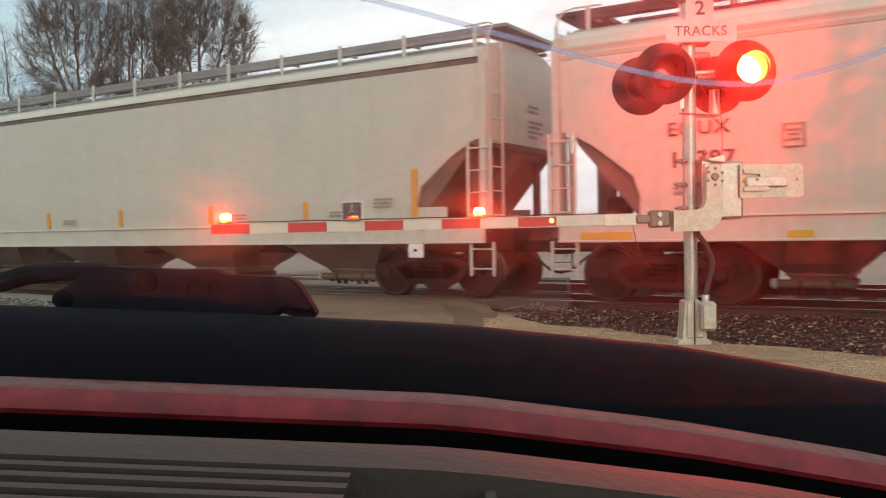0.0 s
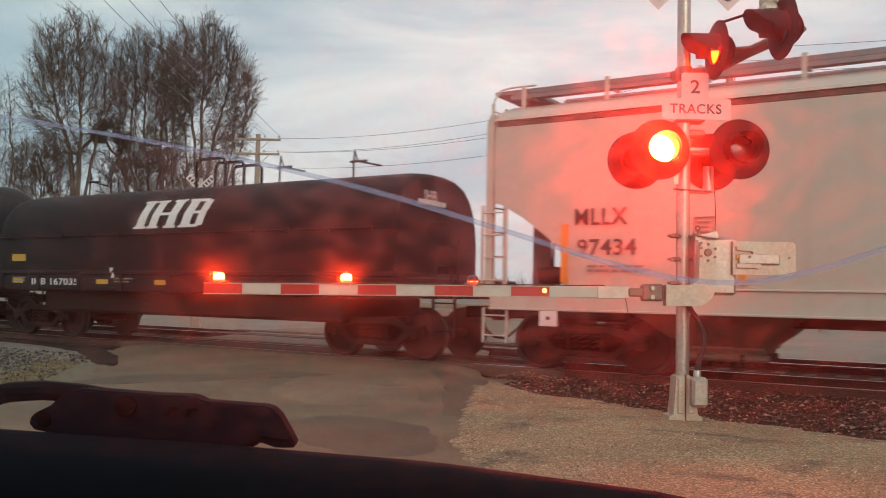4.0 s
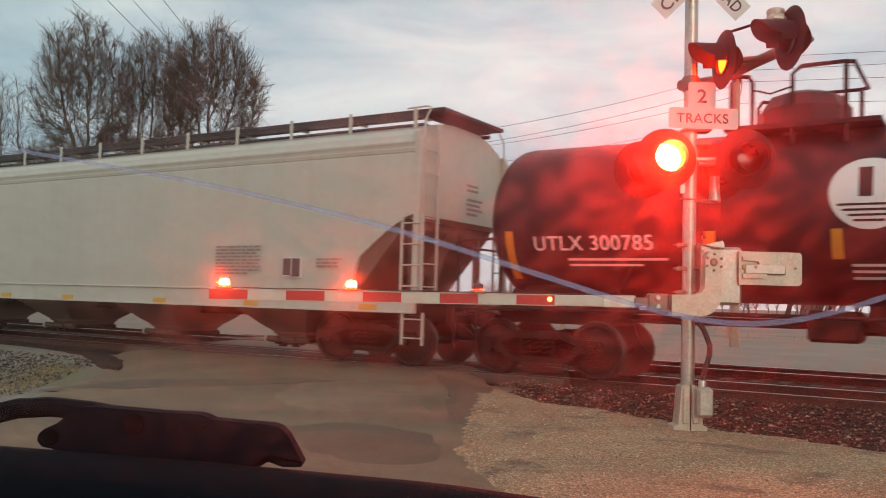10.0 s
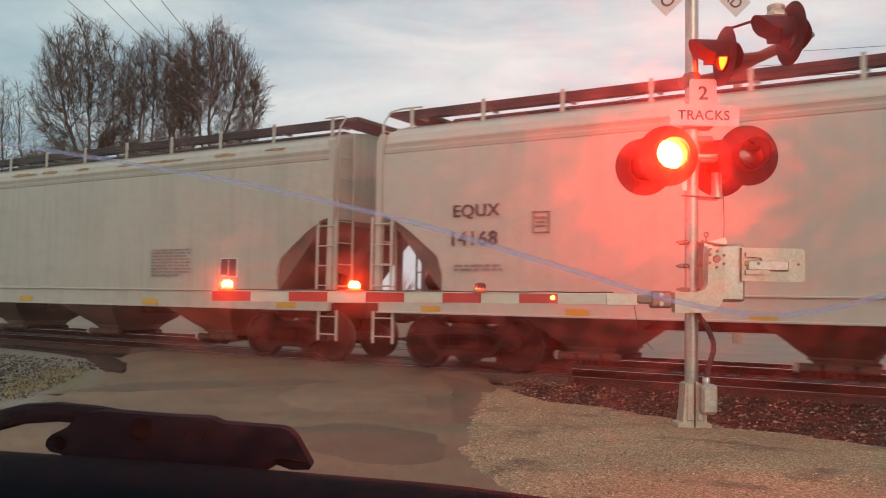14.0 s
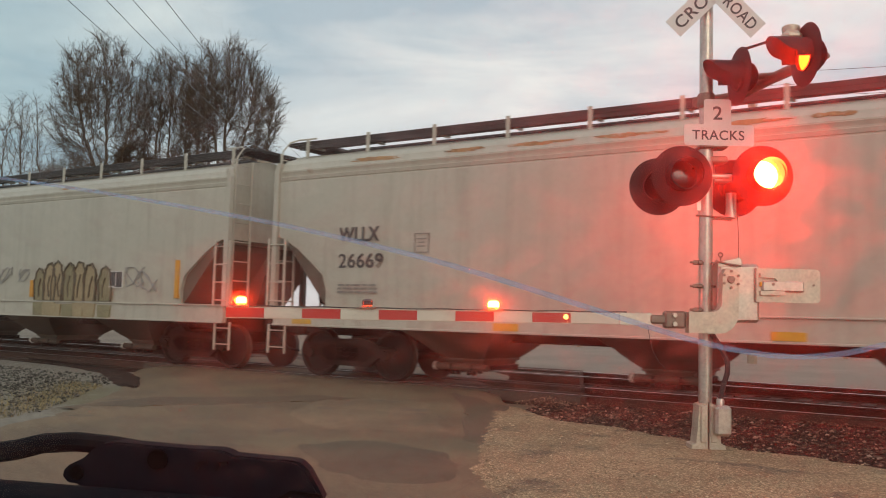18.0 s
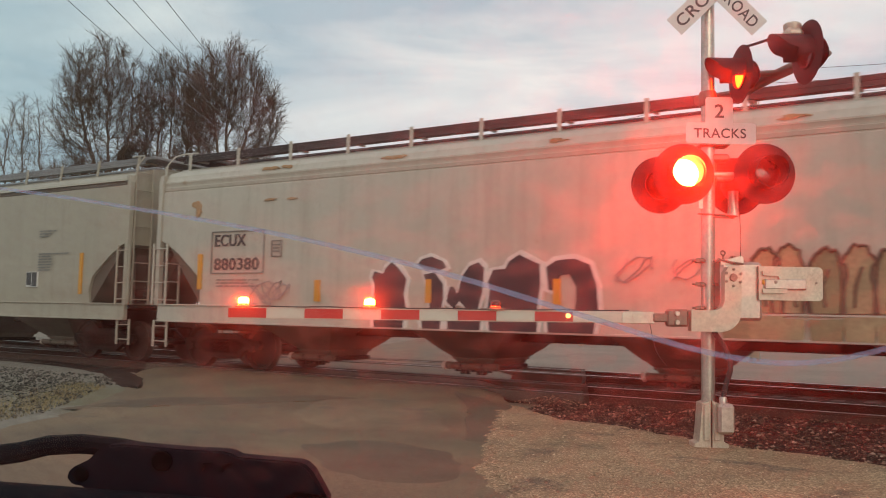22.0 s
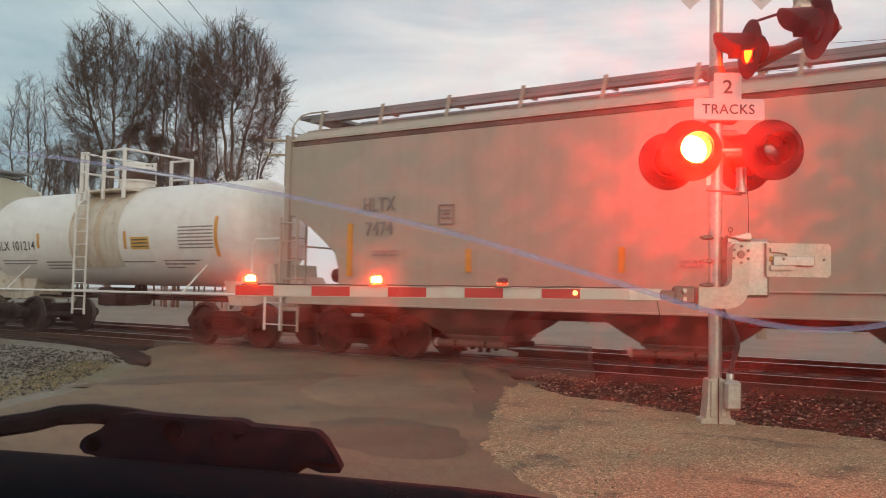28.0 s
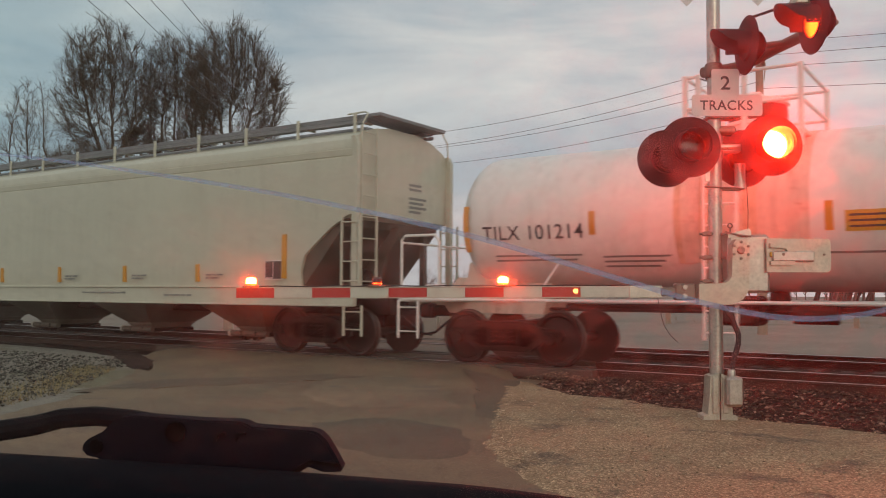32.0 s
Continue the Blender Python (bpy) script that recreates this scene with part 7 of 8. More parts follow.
# ---- trees ----
def grow(seed, height, trunk_r, forks=6, spread_=1.0, twigs=1.0):
    """A bare tree: tapered trunks that fork into many fine twigs."""
    rg = random.Random(seed)
    V, F = [], []

    def limb(p, d, length, r, depth):
        n = 3 if depth > 2 else 4
        sides = 6 if depth == 0 else (5 if depth == 1 else (4 if depth == 2 else 3))
        pts, rs = [p.copy()], [r]
        q, dd = p.copy(), d.copy()
        for k in range(n):
            dd = (dd + Vector((rg.gauss(0, 0.13), rg.gauss(0, 0.13), rg.gauss(0.05, 0.08)))).normalized()
            q = q + dd * length / n
            pts.append(q.copy())
            rs.append(max(0.010, r * (1 - 0.5 * (k + 1) / n)))
        side = None
        o = len(V)
        for i, c in enumerate(pts):
            t_ = (pts[min(i + 1, n)] - pts[max(i - 1, 0)]).normalized()
            side = t_.orthogonal().normalized() if side is None else (side - t_ * side.dot(t_)).normalized()
            up = t_.cross(side)
            for k in range(sides):
                a = 2 * math.pi * k / sides
                V.append(tuple(c + (side * math.cos(a) + up * math.sin(a)) * rs[i]))
        for i in range(n):
            for k in range(sides):
                F.append((o + i * sides + k, o + i * sides + (k + 1) % sides, o + (i + 1) * sides + (k + 1) % sides, o + (i + 1) * sides + k))
        if depth >= forks or length < 0.22:
            return
        kids = (5, 4, 3, 3, 3, 2, 2)[min(depth, 6)]
        if depth >= 3:
            kids = max(2, int(kids * twigs + rg.random()))
        for c in range(kids):
            at = rg.uniform(0.35, 1.0) if c else 1.0
            i = min(n - 1, int(at * n))
            b = pts[i].lerp(pts[i + 1], at * n - i)
            turn = rg.uniform(0.35, 0.95) * (spread_ if depth < 2 else 1.05) if c else rg.uniform(0.05, 0.3)
            ax = dd.orthogonal().normalized()
            ax = Matrix.Rotation(rg.uniform(0, 6.283), 3, dd) @ ax
            nd = (Matrix.Rotation(turn, 3, ax) @ dd).normalized()
            nd = (nd + Vector((0, 0, 0.20 if depth < 2 else 0.04))).normalized()
            limb(b, nd, length * rg.uniform(0.58, 0.82), rs[i] * (0.62 if c else 0.8), depth + 1)

    limb(Vector((0, 0, -0.3)), Vector((rg.gauss(0, 0.05), rg.gauss(0, 0.05), 1)).normalized(), height * 0.31, trunk_r, 0)
    return V, F


def sticks(a, b, ra, rb, n):
    """Tapered bars from points a to points b, with no caps."""
    d = b - a
    d /= np.linalg.norm(d, axis=1)[:, None] + 1e-9
    ref = np.where(np.abs(d[:, 2:3]) > 0.9, np.array([[1.0, 0, 0]]), np.array([[0, 0, 1.0]]))
    e1 = np.cross(d, ref)
    e1 /= np.linalg.norm(e1, axis=1)[:, None]
    e2 = np.cross(d, e1)
    rings = []
    for p, r in ((a, ra), (b, rb)):
        for k in range(n):
            w = 2 * math.pi * k / n
            rings.append(p + (e1 * math.cos(w) + e2 * math.sin(w)) * r[:, None])
    v = np.stack(rings, 1).reshape(-1, 3)
    o = np.arange(len(a))[:, None] * 2 * n
    f = np.concatenate([o + np.array([[k, (k + 1) % n, n + (k + 1) % n, n + k]]) for k in range(n)])
    return v, f


def tree(name, r, f, seed, label, crowns, stems, trunk_r=0.26, fork=8.0, count=1500, twig=0.0095, step=0.34, kill=0.44, shoots=3, mat="bark"):
    """A bare tree whose limbs grow from its stems towards points spread through its crowns.

    crowns: (across, deep, height, half-width, half-height) of each; stems: (foot across, foot deep, top across, top deep)."""
    rn = np.random.default_rng(seed)
    want, count = [], count * 1.25
    for cx, cy, cz, rx, rz_ in crowns:
        m = int(count * rx * rx * rz_ / sum(c_[3] ** 2 * c_[4] for c_ in crowns))
        q = rn.normal(0, 1, (m, 3))
        q /= np.linalg.norm(q, axis=1)[:, None]
        q *= (rn.random((m, 1)) ** 0.42) * (0.90 + 0.14 * np.sin(q[:, :1] * 9 + seed) * np.cos(q[:, 2:] * 7))
        want.append(q * (rx, rx * 0.75, rz_) + (cx, cy, cz))
    want = np.concatenate(want)
    pos, par = [], []
    for x0, y0, x1, y1 in stems:
        k_ = int(fork / step)
        for k in range(k_ + 1):
            q = k / k_
            w = 0.18 * math.sin(q * 5 + seed + x0)
            pos.append((x0 + (x1 - x0) * q ** 2.6 + w * q, y0 + (y1 - y0) * q ** 2.6, -0.3 + (fork + 0.3) * q))
            par.append(len(pos) - 2 if k else -1)
    pos = [np.array(p) for p in pos]
    arr = np.array(pos)
    dist = np.linalg.norm(want[:, None] - arr[None], axis=2)
    near, best = dist.argmin(1), dist.min(1)
    live = np.ones(len(want), bool)
    for turn in range(110):
        idx = np.nonzero(live & (best < 5.0))[0]
        if len(idx) == 0:
            break
        pull = collections.defaultdict(lambda: np.zeros(3))
        for i in idx:
            d = want[i] - pos[near[i]]
            pull[int(near[i])] += d / (np.linalg.norm(d) + 1e-9)
        fresh = []
        for j, d in pull.items():
            d = d / (np.linalg.norm(d) + 1e-9)
            g = pos[j] - pos[par[j]] if par[j] >= 0 else np.array((0, 0, 1.0))
            d = d + 0.60 * g / (np.linalg.norm(g) + 1e-9) + rn.normal(0, 0.10, 3)
            p = pos[j] + d / np.linalg.norm(d) * step
            fresh.append(len(pos))
            pos.append(p)
            par.append(j)
        new_ = np.array([pos[k] for k in fresh])
        li = np.nonzero(live)[0]
        w_ = want[li]
        dd = (w_ * w_).sum(1)[:, None] + (new_ * new_).sum(1)[None] - 2 * w_ @ new_.T
        m = np.sqrt(np.maximum(dd.min(1), 0))
        closer = m < best[li]
        near[li[closer]] = np.array(fresh)[dd.argmin(1)[closer]]
        best[li] = np.minimum(best[li], m)
        live &= best > kill
    arr, par = np.array(pos), np.array(par)
    n = len(arr)
    load = np.zeros(n)
    for k in range(n - 1, -1, -1):
        load[k] = max(load[k], 1.0)
        if par[k] >= 0:
            load[par[k]] += load[k]
    rad = np.minimum(trunk_r, 0.0155 * load ** 0.46)
    kids = np.zeros((n, 3))
    for rep in range(2):       # the limbs run smooth
        kids[:] = arr
        for k in range(n):
            if par[k] >= 0 and par[par[k]] >= 0:
                kids[par[k]] += 0.5 * (arr[k] + arr[par[par[k]]] - 2 * arr[par[k]]) / max(1, (par == par[k]).sum()) * 0.8
        arr = kids.copy()
    has = np.nonzero(par >= 0)[0]
    tr = thing(name, label, "tree", pose(*plan(r, f), -0.15, 0, 0, 32.2))
    V, F, o = [], [], 0
    for sel, sides in ((has[rad[has] > 0.05], 7), (has[rad[has] <= 0.05], 4)):
        v, fc = sticks(arr[par[sel]], arr[sel], np.minimum(rad[par[sel]], rad[sel] * 1.25), rad[sel], sides)
        V.append(v)
        F += (fc + o).tolist()
        o += len(v)
    wood = bpy.data.meshes.new("trunk_and_limbs")
    wood.from_pydata(np.concatenate(V).tolist(), [], F)
    wood.materials.append(M[mat])
    part("trunk_and_limbs", wood, None, tr, "forking grey-brown limbs", fix=False)
    # side shoots, then twigs on the shoots
    thin = has[(load[has] < 26) & (arr[has][:, 2] > 4)]
    pa, pd, pl = [], [], []
    heart = np.array((crowns[0][0], crowns[0][1], crowns[0][2] - crowns[0][4] * 0.6))
    for rep in range(shoots):
        g = arr[thin] - arr[par[thin]]
        g /= np.linalg.norm(g, axis=1)[:, None] + 1e-9
        out = arr[thin] - heart
        out /= np.linalg.norm(out, axis=1)[:, None] + 1e-9
        side = np.cross(g, rn.normal(0, 1, g.shape))
        side /= np.linalg.norm(side, axis=1)[:, None] + 1e-9
        d = g * 0.75 + side * rn.uniform(0.45, 1.0, (len(g), 1)) + out * 0.35 + (0, 0, 0.08)
        pd.append(d / np.linalg.norm(d, axis=1)[:, None])
        pa.append(arr[par[thin]] + (arr[thin] - arr[par[thin]]) * rn.random((len(g), 1)))
        pl.append(rn.uniform(0.45, 1.35, len(g)))
    pa, pd, pl = np.concatenate(pa), np.concatenate(pd), np.concatenate(pl)
    pts = [pa]
    for k in range(3):
        pd = pd + rn.normal(0, 0.14, pd.shape) + (0, 0, 0.05)
        pd /= np.linalg.norm(pd, axis=1)[:, None]
        pts.append(pts[-1] + pd * (pl / 3)[:, None])
    TV, TF, o = [], [], 0
    ones = np.ones(len(pa))
    for k in range(3):
        v, fc = sticks(pts[k], pts[k + 1], ones * twig * (1.45 - 0.2 * k), ones * twig * (1.25 - 0.2 * k), 3)
        TV.append(v)
        TF += (fc + o).tolist()
        o += len(v)
    for rep in range(5):
        k = rep % 3
        q = rn.random((len(pa), 1))
        a = pts[k] * (1 - q) + pts[k + 1] * q
        g = pts[k + 1] - pts[k]
        g /= np.linalg.norm(g, axis=1)[:, None]
        side = np.cross(g, rn.normal(0, 1, g.shape))
        side /= np.linalg.norm(side, axis=1)[:, None] + 1e-9
        d = g * 0.8 + side * rn.uniform(0.4, 0.9, (len(g), 1))
        b = a + d * rn.uniform(0.18, 0.5, (len(g), 1))
        v, fc = sticks(a, b, ones * twig * 0.85, ones * twig * 0.55, 3)
        TV.append(v)
        TF += (fc + o).tolist()
        o += len(v)
    tw = bpy.data.meshes.new("twigs")
    tw.from_pydata(np.concatenate(TV).tolist(), [], TF)
    tw.materials.append(M[mat])
    part("twigs", tw, None, tr, "fine bare twigs", fix=False)
    return tr


tree("bare_tree", -24.6, 60, 3, "tall bare winter tree with a wide twiggy crown",
     ((-0.9, 0, 16.6, 3.2, 4.0), (-2.4, 0, 14.2, 2.3, 2.8), (1.3, 0.4, 14.8, 2.2, 3.4), (-0.9, 0.5, 11.2, 2.8, 1.8)), ((0, 0, -0.2, 0), (0.1, 0.1, 0.7, 0.3), (-0.1, 0.1, -0.9, 0.2)), 0.25, 10.8, 1700)
tree("bare_tree", -20.7, 62, 5, "dense bare winter tree with many upright stems",
     ((-0.2, 0, 16.4, 2.8, 3.8), (-1.9, 0.3, 13.4, 1.7, 3.0), (1.5, -0.3, 13.6, 1.7, 3.2), (0, 0, 10.8, 2.8, 1.8)), ((-0.5, 0, -1.9, 0), (0, 0.4, 0.1, 0.6), (0.5, -0.3, 1.9, -0.5), (0.2, -0.5, -0.8, -0.8), (0.3, 0.2, 0.9, 0.8)), 0.14, 10.2, 1800)
tree("bare_tree", -18.5, 61, 29, "bare winter tree with several forking stems",
     ((0.2, 0, 15.2, 1.9, 3.5), (-0.6, 0.4, 12.0, 1.7, 2.6)), ((-0.3, 0, -1.0, 0.2), (0.3, 0.3, 0.9, 0.4), (0.1, -0.3, 0.1, -0.7)), 0.14, 10.0, 430)
tree("bare_tree", -16.1, 60, 13, "tall bare winter tree with a broad dark trunk",
     ((-0.2, 0, 16.9, 3.2, 3.5), (1.9, 0, 15.2, 2.0, 3.0), (-1.8, 0.3, 14.8, 1.5, 2.6), (1.1, 0.3, 12.2, 2.2, 1.6)), ((0, 0, 0.0, 0), (0.1, 0.1, 0.8, 0.2), (-0.1, 0.1, -0.6, 0.2)), 0.26, 12.0, 1700)
tree("bare_tree", -14.6, 59.5, 33, "slender bare winter tree that leans outward", ((1.3, 0, 14.4, 0.9, 3.2), (0.7, 0, 11.4, 1.1, 2.0)), ((-0.3, 0, 1.2, 0), (-0.1, 0.2, 0.6, 0.3)), 0.10, 11.0, 450)
tree("bare_tree", -43.9, 86, 41, "pale bare winter tree standing farther off", ((0, 0, 18.6, 2.7, 4.6), (1.2, 0.4, 15.2, 2.6, 3.0), (-1.9, 0.3, 15.2, 2.2, 3.6)), ((0, 0, 0, 0), (0.3, 0.3, 1.6, 0.4), (-0.2, 0, -1.6, 0.3)), 0.20, 11.5, 900, shoots=1)
tree("bare_tree", -38.8, 80, 47, "smaller bare winter tree behind the tracks", ((0, 0, 11.4, 2.7, 3.0), (-1.6, 0, 9.0, 2.2, 2.0)), ((0, 0, 0, 0), (0.4, 0.2, 1.6, 0.3), (-0.2, 0.2, -1.4, 0.3)), 0.14, 7.0, 700, shoots=1)
BUSHY = ((-0.6, 0, -1.9, 0), (-0.2, 0.4, -0.8, 0.6), (0.2, 0.2, 0.5, 0.4), (0.7, 0, 1.9, 0), (0.4, -0.4, 1.0, -0.7))
tree("bare_bush", -27.6, 62, 51, "low twiggy bare thicket under tall trees", ((-0.3, 0, 9.4, 2.8, 2.6), (0.8, 0, 6.4, 2.6, 2.2)), BUSHY, 0.08, 5.5, 900)
tree("bare_bush", -22.8, 66, 55, "dense low bare thicket between tall trees", ((0, 0, 9.6, 3.0, 2.6), (0, 0, 6.4, 2.8, 2.2)), BUSHY, 0.08, 5.5, 900)
tree("bare_bush", -17.6, 64, 57, "low bare thicket at the foot of tall trees", ((0, 0, 9.4, 2.9, 2.4), (0, 0, 6.2, 2.6, 2.0)), BUSHY, 0.07, 5.5, 550)
rg = random.Random(3)
s = Shape()
for k in range(120):
    a, b = rg.uniform(0, 6.283), rg.uniform(-1.2, 1.2)
    ww = 0.24 * math.cos(b) * rg.uniform(0.6, 1.1)
    c = Vector((ww * math.cos(a), ww * math.sin(a), 0.22 * math.sin(b)))
    e = Vector((-math.sin(a) + rg.gauss(0, 0.5), math.cos(a) + rg.gauss(0, 0.5), rg.gauss(0, 0.6))) * 0.16
    s.tube([c - e, c + e], 0.025, 4)
single("bird_nest", s, "bark", "dark twiggy bird nest high in a bare tree", "nest", pose(*plan(-13.2, 59.5), 15.85))

# far woods, one mass of thin stems
V, F = [], []
for k in range(170):
    base = grow(100 + k % 9, rg.uniform(9, 13.5), 0.16, 4, 1.0)
    if k % 3:
        px, py = plan(rg.uniform(50, 120), rg.uniform(112, 135))
        sc = 1.0
    else:
        px, py = plan(rg.uniform(-40, 190), rg.uniform(300, 340))
        sc = 0.8
    top = max(v[2] for v in base[0])
    kk = sc * rg.uniform(11, 15) / top
    o = len(V)
    V += [(x * kk * 1.3 + px, y * kk * 1.3 + py, z * kk - 0.3) for x, y, z in base[0]]
    F += [tuple(i + o for i in f_) for f_ in base[1]]
me = bpy.data.meshes.new("far_woods")
me.from_pydata(V, [], F)
me.materials.append(M["woods"])
single("far_woods", me, "woods", "far brown line of leafless woods", "woods", kind="stuff")


# ---- the parked car round the camera ----
CAR = pose(0, 0, 0, 0, 0, 32.2)
car = thing("parked_car", "dark parked car with black wiper cowl and maroon paint", "car", CAR)


def rise(r, pts):
    return float(np.interp(r, [p_[0] for p_ in pts], [p_[1] for p_ in pts]))


TOP = ((-1.0, 1.070), (-0.6, 1.066), (-0.383, 1.056), (-0.2, 1.047), (0.006, 1.034), (0.2, 1.012), (0.379, 0.978), (0.55, 0.935), (0.8, 0.86))
BND = ((-0.8, 1.028), (-0.308, 1.017), (0.004, 1.000), (0.16, 0.979), (0.302, 0.953), (0.5, 0.905), (0.75, 0.83))
rs_ = [-0.82 + k * 0.03 for k in range(54)]
s = Shape().sheet([[(r, f, rise(r, TOP) + dz) for r in rs_] for f, dz in ((0.86, -0.10), (0.80, -0.035), (0.775, -0.008), (0.757, 0.0), (0.745, -0.0012), (0.735, -0.004), (0.725, -0.0085), (0.716, -0.0155), (0.709, -0.025), (0.704, -0.038), (0.70, -0.056))])
# the inward-curving lower rows are coloured near-black for their shade
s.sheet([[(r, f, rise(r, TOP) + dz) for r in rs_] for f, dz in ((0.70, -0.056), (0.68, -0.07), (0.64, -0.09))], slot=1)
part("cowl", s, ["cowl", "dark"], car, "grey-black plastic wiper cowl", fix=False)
# the strip's red is painted-in lamp reflection
s = Shape().sheet([[(r, f, rise(r, BND) + dz) for r in rs_] for f, dz in ((0.66, -0.03), (0.625, -0.002), (0.612, 0.0), (0.598, -0.004))])
part("windshield_seal", s, "seal", car, "dusty strip along the windshield's foot, reddened for lamp reflections", fix=False)
s = Shape().sheet([[(r, f, rise(r, BND) + dz) for r in rs_] for f, dz in ((0.598, -0.004), (0.5945, -0.0075), (0.591, -0.012), (0.589, -0.0165), (0.590, -0.020))])
part("painted_sill", s, "maroon", car, "dull maroon painted sill", fix=False)
# the slot's inner shade is put into its near-black colour
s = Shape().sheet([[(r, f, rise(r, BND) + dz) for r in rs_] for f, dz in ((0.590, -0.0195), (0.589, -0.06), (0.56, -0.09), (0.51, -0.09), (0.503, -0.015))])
part("defroster_slot", s, "dark", car, "defroster slot with its shade painted black", fix=False)
s = Shape().sheet([[(r, f, rise(r, BND) + dz) for r in rs_] for f, dz in ((0.504, -0.021), (0.50, -0.010), (0.49, -0.007), (0.47, -0.008), (0.452, -0.010))])
s.sheet([[(r, f, rise(r, BND) + dz) for r in rs_] for f, dz in ((0.452, -0.010), (0.451, -0.025), (0.36, -0.040), (0.2, -0.075), (0.16, -0.2), (0.15, -0.5))], slot=0)
part("dashboard", s, "dash", car, "grey vinyl dashboard top", fix=False)
for k in range(5):
    f = 0.443 - k * 0.016
    s = Shape().sheet([[(r, f_, rise(r, BND) - 0.011 - 0.05 * (0.452 - f) + dz) for r in [-0.62 + 0.03 * j for j in range(20)]] for f_, dz in ((f + 0.005, -0.012), (f + 0.004, 0.0), (f - 0.004, 0.0), (f - 0.005, -0.012))])
    part("vent_slat", s, "dash", car, "grey vent slat", fix=False)
for r in (-0.40, -0.125, 0.02):
    part("vent_rib", Shape().box(r - 0.003, r + 0.003, 0.372, 0.45, rise(r, BND) - 0.06, rise(r, BND) - 0.017, 0.001), "dash", car)
# wiper: pivot cover and arm
wiper = new("wiper")
wiper.parent = car
wiper.matrix_basis = pose(-0.276, 0.80, 1.071)
wiper["label"] = "black windshield wiper at rest"
o = [(-0.0745, -0.014), (-0.0735, -0.0085), (-0.0690, -0.0040), (-0.0563, 0.0022), (-0.0480, 0.0105), (-0.040, 0.0150), (-0.0267, 0.0172), (0.0, 0.0155), (0.034, 0.0135), (0.068, 0.0128), (0.075, 0.0112), (0.0805, 0.0083), (0.109, 0.0065), (0.136, 0.0050), (0.1425, 0.0030),
     (0.1493, -0.0030), (0.1586, -0.018), (0.1640, -0.0275), (0.1625, -0.0310), (0.150, -0.0310), (0.135, -0.026), (0.118, -0.036), (0.10, -0.048), (-0.04, -0.048), (-0.050, -0.028), (-0.062, -0.020), (-0.070, -0.019)]
s = Shape().plate([(x * 0.985, z - 0.0012) for x, z in o], -0.016, 0.004)
s.plate([(x * 0.955 + 0.001, z * 0.96 - 0.0022) for x, z in o], -0.0185, -0.016)
part("pivot_cover", s, "cover", wiper, "grey-black pivot cover")
s = Shape().lathe([(0.0085, -0.0215), (0.0095, -0.0212), (0.0095, -0.016)], 18, "y", (0.012, 0, 0.002))
s.lathe([(0.001, -0.0200), (0.007, -0.0205), (0.0085, -0.0215)], 18, "y", (0.012, 0, 0.002))
part("pivot_nut", s, "dark", wiper)
# thin near-black pieces give the notches and slot their shade
for x in (0.046, 0.064):
    part("cover_notch", Shape().plate([(x, -0.006), (x + 0.003, 0.001), (x + 0.011, 0.002), (x + 0.011, 0.0), (x + 0.005, -0.001), (x + 0.0025, -0.006)], -0.0205, -0.017), "dark", wiper)
part("cover_slot", Shape().plate([(0.108, -0.037), (0.132, -0.0215), (0.160, -0.0245), (0.160, -0.0275), (0.134, -0.0245), (0.112, -0.040)], -0.0205, -0.017), "dark", wiper)
part("cover_socket", Shape().lathe([(0.001, -0.0205), (0.006, -0.0205), (0.008, -0.016)], 14, "y", (-0.060, 0, -0.0115)), "dark", wiper)
part("wiper_arm", Shape().tube([(-0.50, 0.02, -0.045), (-0.30, 0.02, -0.022), (-0.20, 0.015, -0.010), (-0.155, 0.012, -0.002), (-0.13, 0.012, 0.002), (-0.104, 0.010, 0.009), (-0.073, 0.008, 0.0115), (-0.037, 0.006, 0.0095), (0.0, 0.004, 0.005)], [0.010, 0.010, 0.0098, 0.0096, 0.0094, 0.0092, 0.009, 0.0085, 0.008], 10), "cowl", wiper, "black wiper arm")
part("wiper_blade", Shape().tube([(-0.62, 0.03, -0.075), (-0.35, 0.03, -0.055), (-0.10, 0.02, -0.045)], 0.006, 6), "rubber", wiper)

# body: hood, sides, roof and wheels, all below or behind the line of sight
s = Shape()
prof = [(0.86, 0.93), (1.2, 0.86), (1.7, 0.76), (2.0, 0.68), (2.15, 0.55), (2.2, 0.30), (2.1, 0.12)]
rows_ = []
for r, k in ((-0.95, 0.72), (-0.90, 0.88), (-0.80, 0.955), (-0.4, 1.0), (0.1, 1.0), (0.45, 0.955), (0.60, 0.88), (0.66, 0.72)):
    rows_.append([(r, f - 0.12 * (1 - k), 0.1 + (z - 0.1) * k * (0.98 if r > 0.3 else 1)) for f, z in prof])
s.sheet(rows_)
part("hood", s, "maroon", car, "maroon hood", fix=False)
for r in (-0.96, 0.67):
    part("body_side", Shape().box(r - 0.03, r + 0.03, -3.2, 2.0, 0.05, 0.70, 0.025), "maroon", car)
part("floor_pan", Shape().box(-0.93, 0.64, -3.2, 2.0, 0.02, 0.08, 0.01), "dark", car)
part("rear_panel", Shape().box(-0.93, 0.64, -3.25, -3.18, 0.05, 0.85, 0.02), "maroon", car)
part("roof", Shape().box(-0.78, 0.50, -2.0, -0.12, 1.49, 1.53, 0.02), "maroon", car)
